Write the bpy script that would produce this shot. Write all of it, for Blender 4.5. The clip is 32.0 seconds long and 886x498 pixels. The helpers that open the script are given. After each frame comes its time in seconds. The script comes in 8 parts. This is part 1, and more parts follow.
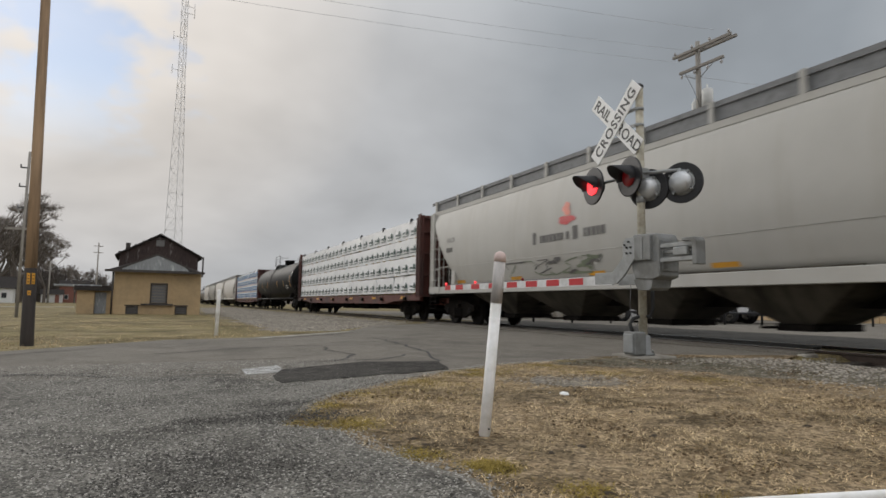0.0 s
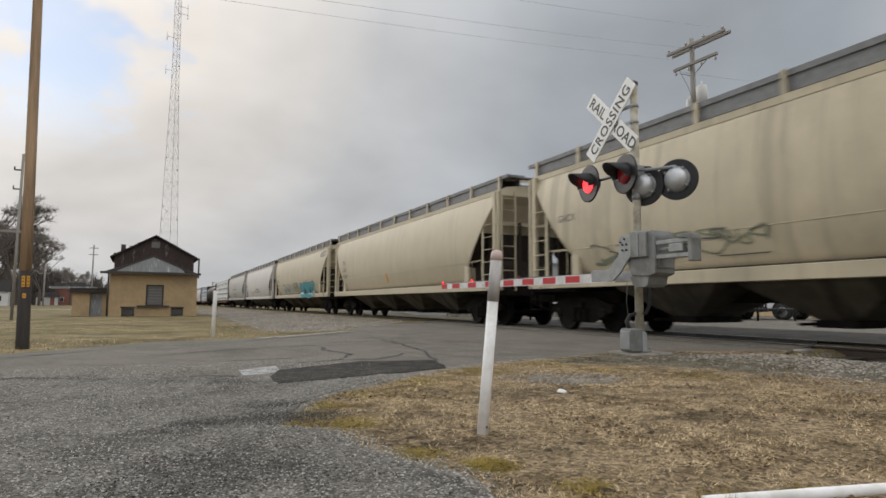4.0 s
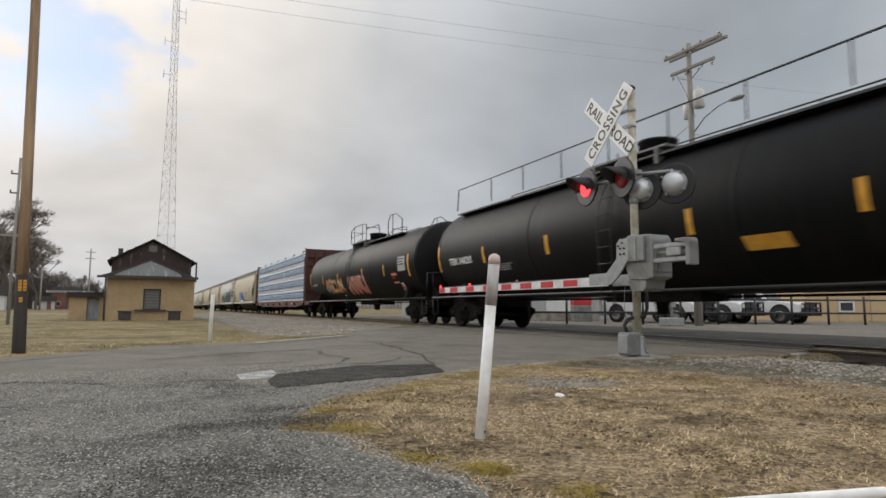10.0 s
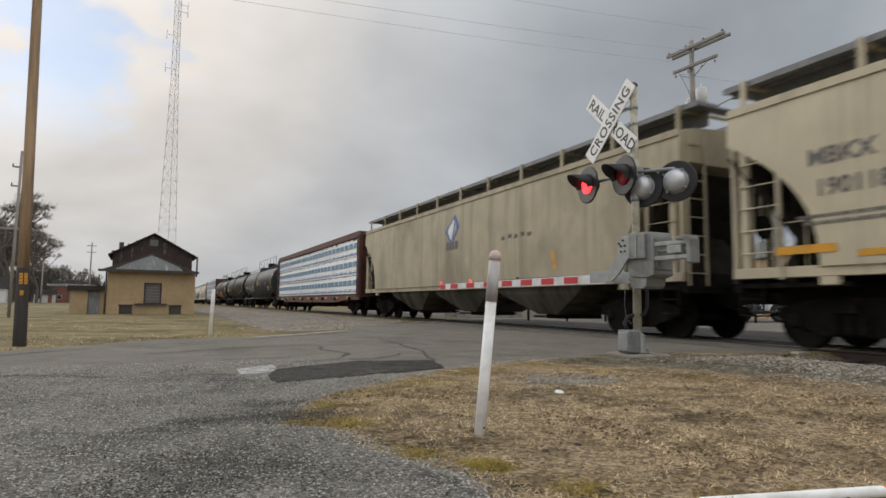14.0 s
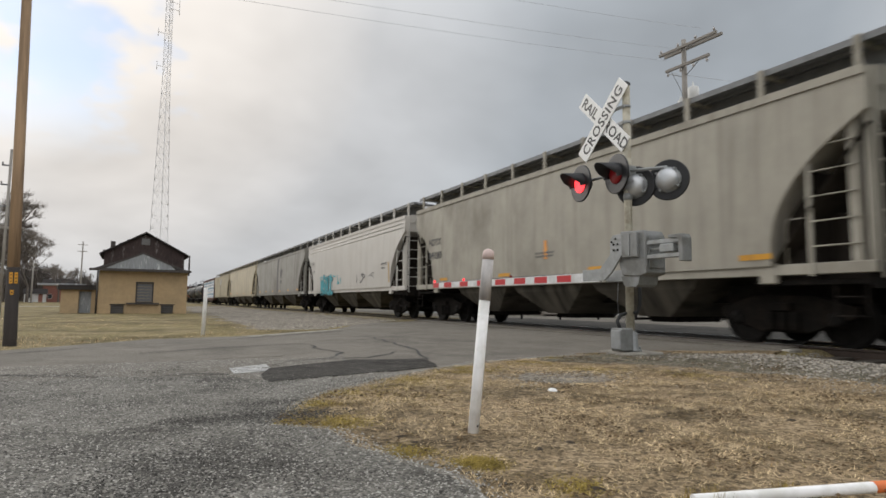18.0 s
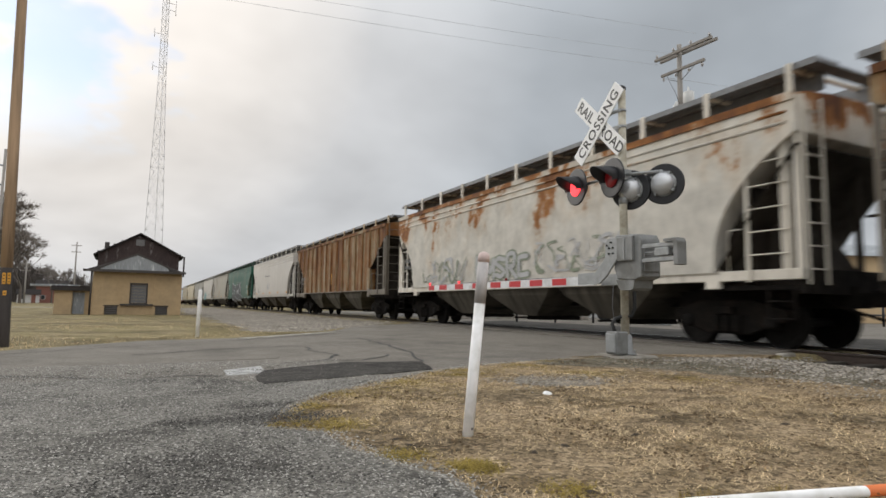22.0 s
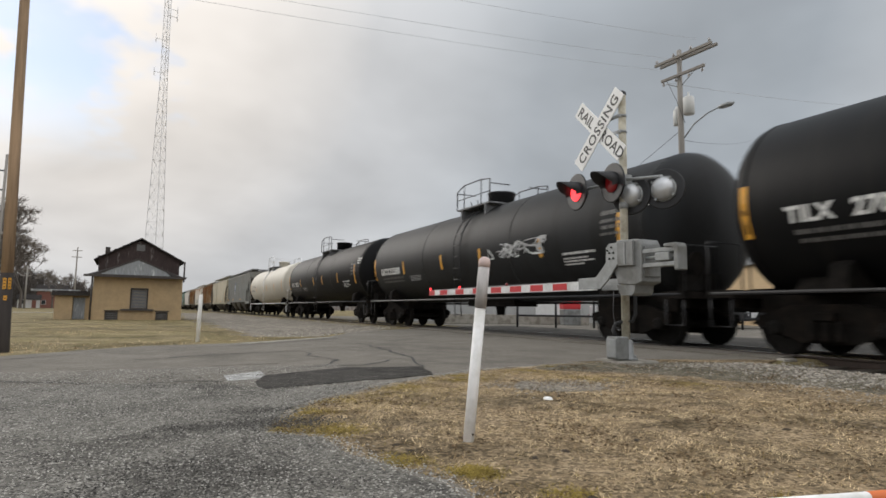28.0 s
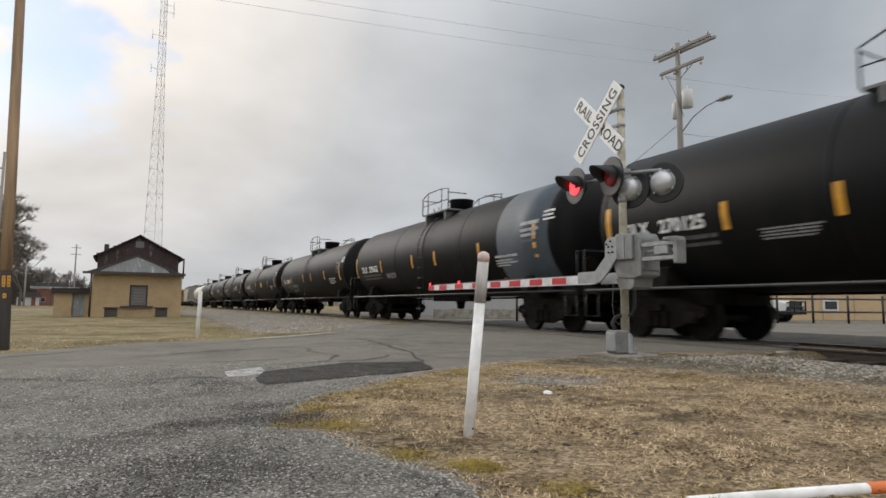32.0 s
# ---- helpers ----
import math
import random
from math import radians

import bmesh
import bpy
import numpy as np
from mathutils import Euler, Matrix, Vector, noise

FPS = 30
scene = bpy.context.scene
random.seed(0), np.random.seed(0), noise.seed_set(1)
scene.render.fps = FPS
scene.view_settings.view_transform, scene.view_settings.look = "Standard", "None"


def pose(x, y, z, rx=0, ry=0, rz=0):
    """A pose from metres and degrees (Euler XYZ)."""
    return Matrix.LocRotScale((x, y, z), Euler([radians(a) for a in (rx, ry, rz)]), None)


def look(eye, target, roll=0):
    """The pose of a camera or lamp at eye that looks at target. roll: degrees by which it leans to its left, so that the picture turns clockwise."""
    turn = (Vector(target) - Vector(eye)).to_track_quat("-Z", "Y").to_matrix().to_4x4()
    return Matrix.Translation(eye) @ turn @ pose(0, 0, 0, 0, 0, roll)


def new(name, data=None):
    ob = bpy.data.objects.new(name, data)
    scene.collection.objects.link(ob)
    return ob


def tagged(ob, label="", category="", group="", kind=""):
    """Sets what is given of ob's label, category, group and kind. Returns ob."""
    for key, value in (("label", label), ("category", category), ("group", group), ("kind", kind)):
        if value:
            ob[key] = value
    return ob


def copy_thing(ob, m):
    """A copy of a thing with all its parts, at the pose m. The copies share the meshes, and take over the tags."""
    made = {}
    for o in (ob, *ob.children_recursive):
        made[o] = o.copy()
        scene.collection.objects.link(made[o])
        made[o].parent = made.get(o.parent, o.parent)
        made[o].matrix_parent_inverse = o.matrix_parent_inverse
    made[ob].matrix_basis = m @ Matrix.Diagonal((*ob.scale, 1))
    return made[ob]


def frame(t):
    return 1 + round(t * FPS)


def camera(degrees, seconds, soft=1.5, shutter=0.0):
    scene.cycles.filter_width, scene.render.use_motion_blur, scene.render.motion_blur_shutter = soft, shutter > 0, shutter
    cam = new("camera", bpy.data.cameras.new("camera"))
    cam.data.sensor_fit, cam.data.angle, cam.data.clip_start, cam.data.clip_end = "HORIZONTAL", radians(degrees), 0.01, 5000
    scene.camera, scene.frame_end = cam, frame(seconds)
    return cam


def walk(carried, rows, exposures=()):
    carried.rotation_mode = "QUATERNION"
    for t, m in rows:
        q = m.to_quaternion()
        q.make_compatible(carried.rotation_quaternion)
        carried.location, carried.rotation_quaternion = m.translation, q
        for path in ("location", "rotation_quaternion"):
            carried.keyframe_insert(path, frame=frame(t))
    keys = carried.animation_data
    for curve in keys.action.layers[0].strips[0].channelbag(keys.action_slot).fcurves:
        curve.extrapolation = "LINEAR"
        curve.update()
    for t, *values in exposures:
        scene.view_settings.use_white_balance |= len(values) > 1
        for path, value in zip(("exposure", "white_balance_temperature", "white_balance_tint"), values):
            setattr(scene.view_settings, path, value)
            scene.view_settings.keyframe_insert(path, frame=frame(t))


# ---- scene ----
cam = camera(73.49, 32.0, soft=1.6, shutter=0.2)
EYE = (0.0, 0.0, 0.72)
walk(cam, [(t, pose(*EYE, rx, ry, rz)) for t, rx, ry, rz in (
    (0, 95.407, -0.856, -25.048), (0.5, 95.304, -0.799, -25.149), (1, 95.122, -0.523, -25.216), (1.5, 94.976, -0.449, -25.194),
    (2, 94.973, -0.398, -25.036), (2.5, 95.098, -0.5, -25.012), (3, 95.112, -0.44, -25.229), (3.5, 95.193, -0.248, -25.301),
    (5.5, 95.478, -0.684, -25.639), (6, 95.236, -0.611, -25.781), (6.5, 95.163, -0.512, -25.843), (7, 95.146, -0.356, -25.618),
    (7.5, 95.252, -0.524, -25.315), (8, 95.463, -0.679, -25.358), (8.5, 95.404, -0.551, -25.461), (9, 95.318, -0.531, -25.441),
    (9.5, 95.487, -0.189, -25.492), (10, 95.676, -0.267, -25.556), (10.5, 95.525, -0.278, -25.559), (11, 95.334, -0.169, -25.542),
    (11.5, 95.438, -0.287, -25.595), (12, 95.475, -0.219, -25.446), (12.5, 95.258, -0.244, -25.484), (13, 95.212, -0.402, -25.698),
    (13.5, 95.255, -0.863, -25.647), (14, 95.308, -0.687, -25.523), (14.5, 95.376, -0.664, -25.513), (16.5, 95.843, -0.842, -25.853),
    (17, 95.778, -0.826, -25.703), (17.5, 95.32, -0.671, -26.084), (18, 95.184, -0.567, -26.154), (18.5, 95.026, -0.589, -26.367),
    (19, 95.029, -0.461, -26.542), (19.5, 95.847, -0.335, -26.514), (20, 96.244, -0.622, -26.25), (20.5, 96.119, -0.651, -26.487),
    (21, 95.824, -0.578, -26.302), (21.5, 95.686, -0.866, -26.613), (22, 95.444, -0.834, -26.612), (22.5, 95.574, -0.953, -26.749),
    (23, 95.503, -0.675, -26.661), (23.5, 95.328, -0.79, -26.672), (24, 95.182, -0.803, -26.611), (24.5, 95.115, -0.667, -26.813),
    (25, 95.172, -0.732, -26.875), (25.5, 95.214, -0.678, -26.771), (27.5, 95.893, -0.893, -26.606), (28, 95.927, -0.827, -26.561),
    (28.5, 95.884, -0.746, -26.542), (29, 95.939, -0.631, -26.513), (29.5, 95.67, -0.617, -26.498), (30, 95.514, -0.443, -26.541),
    (30.5, 95.399, -0.616, -26.581), (31, 95.052, -0.682, -26.639), (31.5, 95.217, -0.546, -26.682), (32, 95.439, -0.458, -26.605),
)], exposures=[(t, e, 6620, 11) for t, e in ((0.0, -0.10), (1.0, 0.03), (3.0, 0.03), (6.0, 0.08), (8.0, 0.08), (10.0, 0.12), (12.0, 0.14), (13.0, -0.02), (17.0, 0.18), (19.0, 0.18), (20.0, 0.12), (21.0, 0.16), (22.0, 0.27), (23.0, 0.21), (25.0, 0.21), (28.0, 0.18), (29.5, 0.18), (32.0, 0.20))])

# ---- world, sun ----
SUN_AZ, SUN_EL = radians(-24), radians(26)
SUN_DIR = Vector((math.sin(SUN_AZ) * math.cos(SUN_EL), math.cos(SUN_AZ) * math.cos(SUN_EL), math.sin(SUN_EL)))
THIN_CLOUD = Vector((-0.0955, 0.9085, 0.4067))  # where the deck is thinnest


def make_world():
    """Broken overcast: a Nishita sky seen through gaps in a cloud layer that is brightest around the veiled sun."""
    w = bpy.data.worlds.new("overcast_sky")
    scene.world = w
    w.use_nodes = True
    nt = w.node_tree
    nt.nodes.clear()
    N, K = nt.nodes.new, nt.links.new
    out, bg = N("ShaderNodeOutputWorld"), N("ShaderNodeBackground")
    sky = N("ShaderNodeTexSky")
    sky.sky_type, sky.sun_disc = "NISHITA", False
    sky.sun_elevation, sky.sun_rotation = SUN_EL, SUN_AZ
    sky.dust_density, sky.ozone_density = 0.1, 1.5
    co = N("ShaderNodeTexCoord")
    # a flat cloud deck: direction divided by its height
    sep = N("ShaderNodeSeparateXYZ")
    K(co.outputs["Generated"], sep.inputs[0])
    hz = N("ShaderNodeMath"); hz.operation = "MAXIMUM"; hz.inputs[1].default_value = 0.0
    K(sep.outputs[2], hz.inputs[0])
    ha = N("ShaderNodeMath"); ha.operation = "ADD"; ha.inputs[1].default_value = 0.40
    K(hz.outputs[0], ha.inputs[0])
    div = N("ShaderNodeVectorMath"); div.operation = "DIVIDE"
    com = N("ShaderNodeCombineXYZ")
    for i in range(3):
        K(ha.outputs[0], com.inputs[i])
    K(co.outputs["Generated"], div.inputs[0]); K(com.outputs[0], div.inputs[1])
    n1 = N("ShaderNodeTexNoise")
    n1.inputs["Scale"].default_value, n1.inputs["Detail"].default_value, n1.inputs["Roughness"].default_value = 1.7, 4, 0.5
    n1.inputs["Distortion"].default_value = 0.15
    K(div.outputs[0], n1.inputs["Vector"])
    n2 = N("ShaderNodeTexNoise")
    n2.inputs["Scale"].default_value, n2.inputs["Detail"].default_value = 0.62, 3
    mp = N("ShaderNodeMapping"); mp.inputs["Location"].default_value = (3.1, 1.7, 0.4)
    K(div.outputs[0], mp.inputs[0]); K(mp.outputs[0], n2.inputs["Vector"])
    # nearness to the veiled sun
    dot = N("ShaderNodeVectorMath"); dot.operation = "DOT_PRODUCT"; dot.inputs[1].default_value = THIN_CLOUD
    K(co.outputs["Generated"], dot.inputs[0])
    glow = N("ShaderNodeValToRGB")
    e = glow.color_ramp.elements
    e[0].position, e[0].color = 0.10, (0.72, 0.74, 0.76, 1)
    e[1].position, e[1].color = 1.0, (0.86, 0.82, 0.77, 1)
    for p, c in ((0.50, (0.335, 0.375, 0.415, 1)), (0.78, (0.365, 0.40, 0.435, 1)), (0.92, (0.50, 0.515, 0.53, 1))):
        k = e.new(p); k.color = c
    K(dot.outputs["Value"], glow.inputs[0])
    lum = N("ShaderNodeMapRange")
    lum.inputs[1].default_value, lum.inputs[2].default_value, lum.inputs[3].default_value, lum.inputs[4].default_value = 0.32, 0.68, 0.83, 1.17
    K(n1.outputs["Fac"], lum.inputs[0])
    # an overcast sky is brightest overhead
    zen = N("ShaderNodeMapRange"); zen.interpolation_type = "SMOOTHSTEP"
    zen.inputs[1].default_value, zen.inputs[2].default_value, zen.inputs[3].default_value, zen.inputs[4].default_value = 0.40, 0.85, 1.0, 2.0
    K(sep.outputs[2], zen.inputs[0])
    lz = N("ShaderNodeMath"); lz.operation = "MULTIPLY"
    K(lum.outputs[0], lz.inputs[0]); K(zen.outputs[0], lz.inputs[1])
    hi = N("ShaderNodeMapRange"); hi.interpolation_type = "SMOOTHSTEP"
    hi.inputs[1].default_value, hi.inputs[2].default_value = 0.18, 0.34
    K(sep.outputs[2], hi.inputs[0])
    cl = N("ShaderNodeVectorMath"); cl.operation = "SCALE"
    K(glow.outputs[0], cl.inputs[0]); K(lz.outputs[0], cl.inputs["Scale"])
    gap = N("ShaderNodeMapRange"); gap.interpolation_type = "SMOOTHSTEP"
    gap.inputs[1].default_value, gap.inputs[2].default_value, gap.inputs[4].default_value = 0.975, 1.0, 0.6
    d2 = N("ShaderNodeVectorMath"); d2.operation = "DOT_PRODUCT"; d2.inputs[1].default_value = Vector((-0.175, 0.93, 0.325)).normalized()
    K(co.outputs["Generated"], d2.inputs[0])
    n2.inputs["Scale"].default_value = 7.0
    nm = N("ShaderNodeMath"); nm.operation = "MULTIPLY_ADD"; nm.inputs[1].default_value, nm.inputs[2].default_value = 0.11, -0.057
    K(n2.outputs["Fac"], nm.inputs[0])
    ga = N("ShaderNodeMath"); ga.operation = "ADD"
    K(d2.outputs["Value"], ga.inputs[0]); K(nm.outputs[0], ga.inputs[1])
    K(ga.outputs[0], gap.inputs[0])
    gm = N("ShaderNodeMath"); gm.operation = "MULTIPLY"
    K(gap.outputs[0], gm.inputs[0]); K(hi.outputs[0], gm.inputs[1])
    skys = N("ShaderNodeVectorMath"); skys.operation = "SCALE"; skys.inputs["Scale"].default_value = 0.15
    K(sky.outputs[0], skys.inputs[0])
    mix = N("ShaderNodeMix"); mix.data_type = "RGBA"
    K(gm.outputs[0], mix.inputs[0]); K(cl.outputs[0], mix.inputs[6]); K(skys.outputs[0], mix.inputs[7])
    K(mix.outputs[2], bg.inputs[0])
    bg.inputs[1].default_value = 1.0
    K(bg.outputs[0], out.inputs[0])


make_world()
sun = new("sun", bpy.data.lights.new("sun", "SUN"))
sun.data.energy, sun.data.angle, sun.data.color = 1.15, radians(30), (1.0, 0.95, 0.88)
sun.matrix_world = look(SUN_DIR * 50, (0, 0, 0))


# ---- materials ----
def mat(name, base, rough=0.7, metal=0.0, var=0.25, scale=3.0, bump=0.0, bscale=40.0, emit=None, alt=None, altscale=0.6, alts=(0.45, 0.62),
        objcol=False, island=False, spread=0.0, stretch=(1, 1, 1), spec=0.5):
    """A surface with variation at two scales: grain (value noise), a second colour in patches, and fine relief."""
    m = bpy.data.materials.new(name)
    m.use_nodes = True
    nt = m.node_tree
    N, K = nt.nodes.new, nt.links.new
    b = nt.nodes["Principled BSDF"]
    b.inputs["Roughness"].default_value, b.inputs["Metallic"].default_value = rough, metal
    b.inputs["Specular IOR Level"].default_value = spec
    co = N("ShaderNodeTexCoord")
    mp = N("ShaderNodeMapping"); mp.inputs["Scale"].default_value = stretch
    K(co.outputs["Object"], mp.inputs[0])
    if objcol or island or spread:
        oi = N("ShaderNodeObjectInfo")
    col = None
    rgb = N("ShaderNodeRGB"); rgb.outputs[0].default_value = (*base, 1)
    col = rgb.outputs[0]
    if objcol:
        col = oi.outputs["Color"]
    if alt:
        an = N("ShaderNodeTexNoise"); an.inputs["Scale"].default_value, an.inputs["Detail"].default_value = altscale, 6
        an.inputs["Roughness"].default_value = 0.62
        K(mp.outputs[0], an.inputs["Vector"])
        ar = N("ShaderNodeMapRange"); ar.inputs[1].default_value, ar.inputs[2].default_value = alts
        K(an.outputs["Fac"], ar.inputs[0])
        mx = N("ShaderNodeMix"); mx.data_type = "RGBA"; mx.inputs[7].default_value = (*alt, 1)
        K(ar.outputs[0], mx.inputs[0]); K(col, mx.inputs[6])
        col = mx.outputs[2]
    gn = N("ShaderNodeTexNoise"); gn.inputs["Scale"].default_value, gn.inputs["Detail"].default_value = scale, 8
    gn.inputs["Roughness"].default_value = 0.65
    K(mp.outputs[0], gn.inputs["Vector"])
    gr = N("ShaderNodeMapRange")
    gr.inputs[1].default_value, gr.inputs[2].default_value, gr.inputs[3].default_value, gr.inputs[4].default_value = 0.25, 0.75, 1 - var, 1 + var
    K(gn.outputs["Fac"], gr.inputs[0])
    vm = N("ShaderNodeVectorMath"); vm.operation = "SCALE"
    K(col, vm.inputs[0]); K(gr.outputs[0], vm.inputs["Scale"])
    col = vm.outputs[0]
    if island or spread:
        src = oi.outputs["Random"]
        if island:
            ge = N("ShaderNodeNewGeometry"); src = ge.outputs["Random Per Island"]
        ir = N("ShaderNodeMapRange"); ir.inputs[3].default_value, ir.inputs[4].default_value = 1 - spread, 1 + spread
        K(src, ir.inputs[0])
        v2 = N("ShaderNodeVectorMath"); v2.operation = "SCALE"
        K(col, v2.inputs[0]); K(ir.outputs[0], v2.inputs["Scale"])
        col = v2.outputs[0]
    K(col, b.inputs["Base Color"])
    if bump:
        bn = N("ShaderNodeTexNoise"); bn.inputs["Scale"].default_value, bn.inputs["Detail"].default_value = bscale, 5
        K(mp.outputs[0], bn.inputs["Vector"])
        bp = N("ShaderNodeBump"); bp.inputs["Strength"].default_value, bp.inputs["Distance"].default_value = bump, 0.02
        K(bn.outputs["Fac"], bp.inputs["Height"]); K(bp.outputs[0], b.inputs["Normal"])
    if emit:
        b.inputs["Emission Color"].default_value = (*emit[0], 1)
        b.inputs["Emission Strength"].default_value = emit[1]
    return m


def streaked(name, alt, amount, rough=0.55, var=0.12, objcol=True, base=(0.5, 0.5, 0.5), spec=0.4, fine=(0.5, 0.62)):
    """Weathered car paint: the object's own colour, run-down vertical streaks, and larger patches of alt (dirt or rust)."""
    m = mat(name, base, rough=rough, var=var, scale=1.2, objcol=objcol, bump=0.05, bscale=30, spec=spec)
    nt = m.node_tree
    N, K = nt.nodes.new, nt.links.new
    b = nt.nodes["Principled BSDF"]
    src = b.inputs["Base Color"].links[0].from_socket
    co, oi = N("ShaderNodeTexCoord"), N("ShaderNodeObjectInfo")
    off = N("ShaderNodeVectorMath"); off.operation = "ADD"
    sc = N("ShaderNodeVectorMath"); sc.operation = "SCALE"; sc.inputs[0].default_value = (17.0, 31.0, 9.0)
    K(oi.outputs["Random"], sc.inputs["Scale"])
    K(co.outputs["Object"], off.inputs[0]); K(sc.outputs[0], off.inputs[1])
    facs = []
    for s, st, lo, hi in ((1.0, (1.0, 2.6, 0.16), fine[0], fine[1]), (0.5, (0.8, 0.9, 0.55), 0.50, 0.68)):
        mp = N("ShaderNodeMapping"); mp.inputs["Scale"].default_value = st
        K(off.outputs[0], mp.inputs[0])
        nz = N("ShaderNodeTexNoise"); nz.inputs["Scale"].default_value, nz.inputs["Detail"].default_value = s, 7
        nz.inputs["Roughness"].default_value = 0.6
        K(mp.outputs[0], nz.inputs["Vector"])
        r = N("ShaderNodeMapRange"); r.inputs[1].default_value, r.inputs[2].default_value = lo, hi
        r.inputs[4].default_value = amount
        K(nz.outputs["Fac"], r.inputs[0])
        facs.append(r.outputs[0])
    mxf = N("ShaderNodeMath"); mxf.operation = "MAXIMUM"
    K(facs[0], mxf.inputs[0]); K(facs[1], mxf.inputs[1])
    mx = N("ShaderNodeMix"); mx.data_type = "RGBA"; mx.inputs[7].default_value = (*alt, 1)
    K(mxf.outputs[0], mx.inputs[0]); K(src, mx.inputs[6]); K(mx.outputs[2], b.inputs["Base Color"])
    return m


def rusted(name, stops, stretch, scale, top=0.0, rough=0.8):
    """Steel whose paint has gone to rust: a ramp of stops over run-down streaks; top adds rust towards the eaves."""
    m = mat(name, (0.5, 0.5, 0.5), rough=rough, var=0.25, scale=2.2, bump=0.12, bscale=25, spec=0.25)
    nt = m.node_tree
    N, K = nt.nodes.new, nt.links.new
    b = nt.nodes["Principled BSDF"]
    grain = b.inputs["Base Color"].links[0].from_node
    co, oi = N("ShaderNodeTexCoord"), N("ShaderNodeObjectInfo")
    off = N("ShaderNodeVectorMath"); off.operation = "ADD"
    sc = N("ShaderNodeVectorMath"); sc.operation = "SCALE"; sc.inputs[0].default_value = (7.0, 3.0, 1.0)
    K(oi.outputs["Random"], sc.inputs["Scale"])
    K(co.outputs["Object"], off.inputs[0]); K(sc.outputs[0], off.inputs[1])
    src = None
    for st, s, w in ((stretch, scale, 0.62), ((0.7, 0.5, 0.35), 0.9, 0.38)):
        mp = N("ShaderNodeMapping"); mp.inputs["Scale"].default_value = st
        K(off.outputs[0], mp.inputs[0])
        nz = N("ShaderNodeTexNoise"); nz.inputs["Scale"].default_value, nz.inputs["Detail"].default_value, nz.inputs["Roughness"].default_value = s, 8, 0.66
        K(mp.outputs[0], nz.inputs["Vector"])
        ma = N("ShaderNodeMath"); ma.operation = "MULTIPLY_ADD"; ma.inputs[1].default_value, ma.inputs[2].default_value = w, 0.0
        K(nz.outputs["Fac"], ma.inputs[0])
        if src is not None:
            K(src, ma.inputs[2])
        src = ma.outputs[0]
    if top:
        sp = N("ShaderNodeSeparateXYZ")
        K(co.outputs["Object"], sp.inputs[0])
        tr = N("ShaderNodeMapRange"); tr.inputs[1].default_value, tr.inputs[2].default_value, tr.inputs[3].default_value, tr.inputs[4].default_value = 2.4, 4.3, -top, top
        K(sp.outputs[2], tr.inputs[0])
        ad = N("ShaderNodeMath"); ad.operation = "ADD"
        K(src, ad.inputs[0]); K(tr.outputs[0], ad.inputs[1])
        src = ad.outputs[0]
    rp = N("ShaderNodeValToRGB")
    e = rp.color_ramp.elements
    e[0].position, e[0].color = stops[0][0], (*stops[0][1], 1)
    e[1].position, e[1].color = stops[-1][0], (*stops[-1][1], 1)
    for q, c in stops[1:-1]:
        k = e.new(q); k.color = (*c, 1)
    K(src, rp.inputs[0]); K(rp.outputs[0], grain.inputs[0])
    return m


def ground_mat(name, base, dark, light, s1, s2, s3, bump, cell=0.4):
    """Ground cover: broad drifts of a darker tone, mid-size mottling to a lighter one, and fine grain with relief."""
    m = mat(name, base, 0.95, var=0.5, scale=s3, bump=bump, bscale=s3 * 1.4, alt=dark, altscale=s1, alts=(0.44, 0.62), spec=0.15)
    nt = m.node_tree
    N, K = nt.nodes.new, nt.links.new
    b = nt.nodes["Principled BSDF"]
    src = b.inputs["Base Color"].links[0].from_socket
    co = N("ShaderNodeTexCoord")
    nz = N("ShaderNodeTexNoise"); nz.inputs["Scale"].default_value, nz.inputs["Detail"].default_value, nz.inputs["Roughness"].default_value = s2, 9, 0.72
    K(co.outputs["Object"], nz.inputs["Vector"])
    r = N("ShaderNodeMapRange"); r.inputs[1].default_value, r.inputs[2].default_value, r.inputs[4].default_value = 0.46, 0.66, 0.85
    K(nz.outputs["Fac"], r.inputs[0])
    mx = N("ShaderNodeMix"); mx.data_type = "RGBA"; mx.inputs[7].default_value = (*light, 1)
    K(r.outputs[0], mx.inputs[0]); K(src, mx.inputs[6])
    vo = N("ShaderNodeTexVoronoi"); vo.inputs["Scale"].default_value = s3
    K(co.outputs["Object"], vo.inputs["Vector"])
    sp = N("ShaderNodeSeparateXYZ")
    K(vo.outputs["Color"], sp.inputs[0])
    vr = N("ShaderNodeMapRange"); vr.inputs[3].default_value, vr.inputs[4].default_value = 1 - cell, 1 + cell
    K(sp.outputs[0], vr.inputs[0])
    vm = N("ShaderNodeVectorMath"); vm.operation = "SCALE"
    K(mx.outputs[2], vm.inputs[0]); K(vr.outputs[0], vm.inputs["Scale"])
    K(vm.outputs[0], b.inputs["Base Color"])
    return m


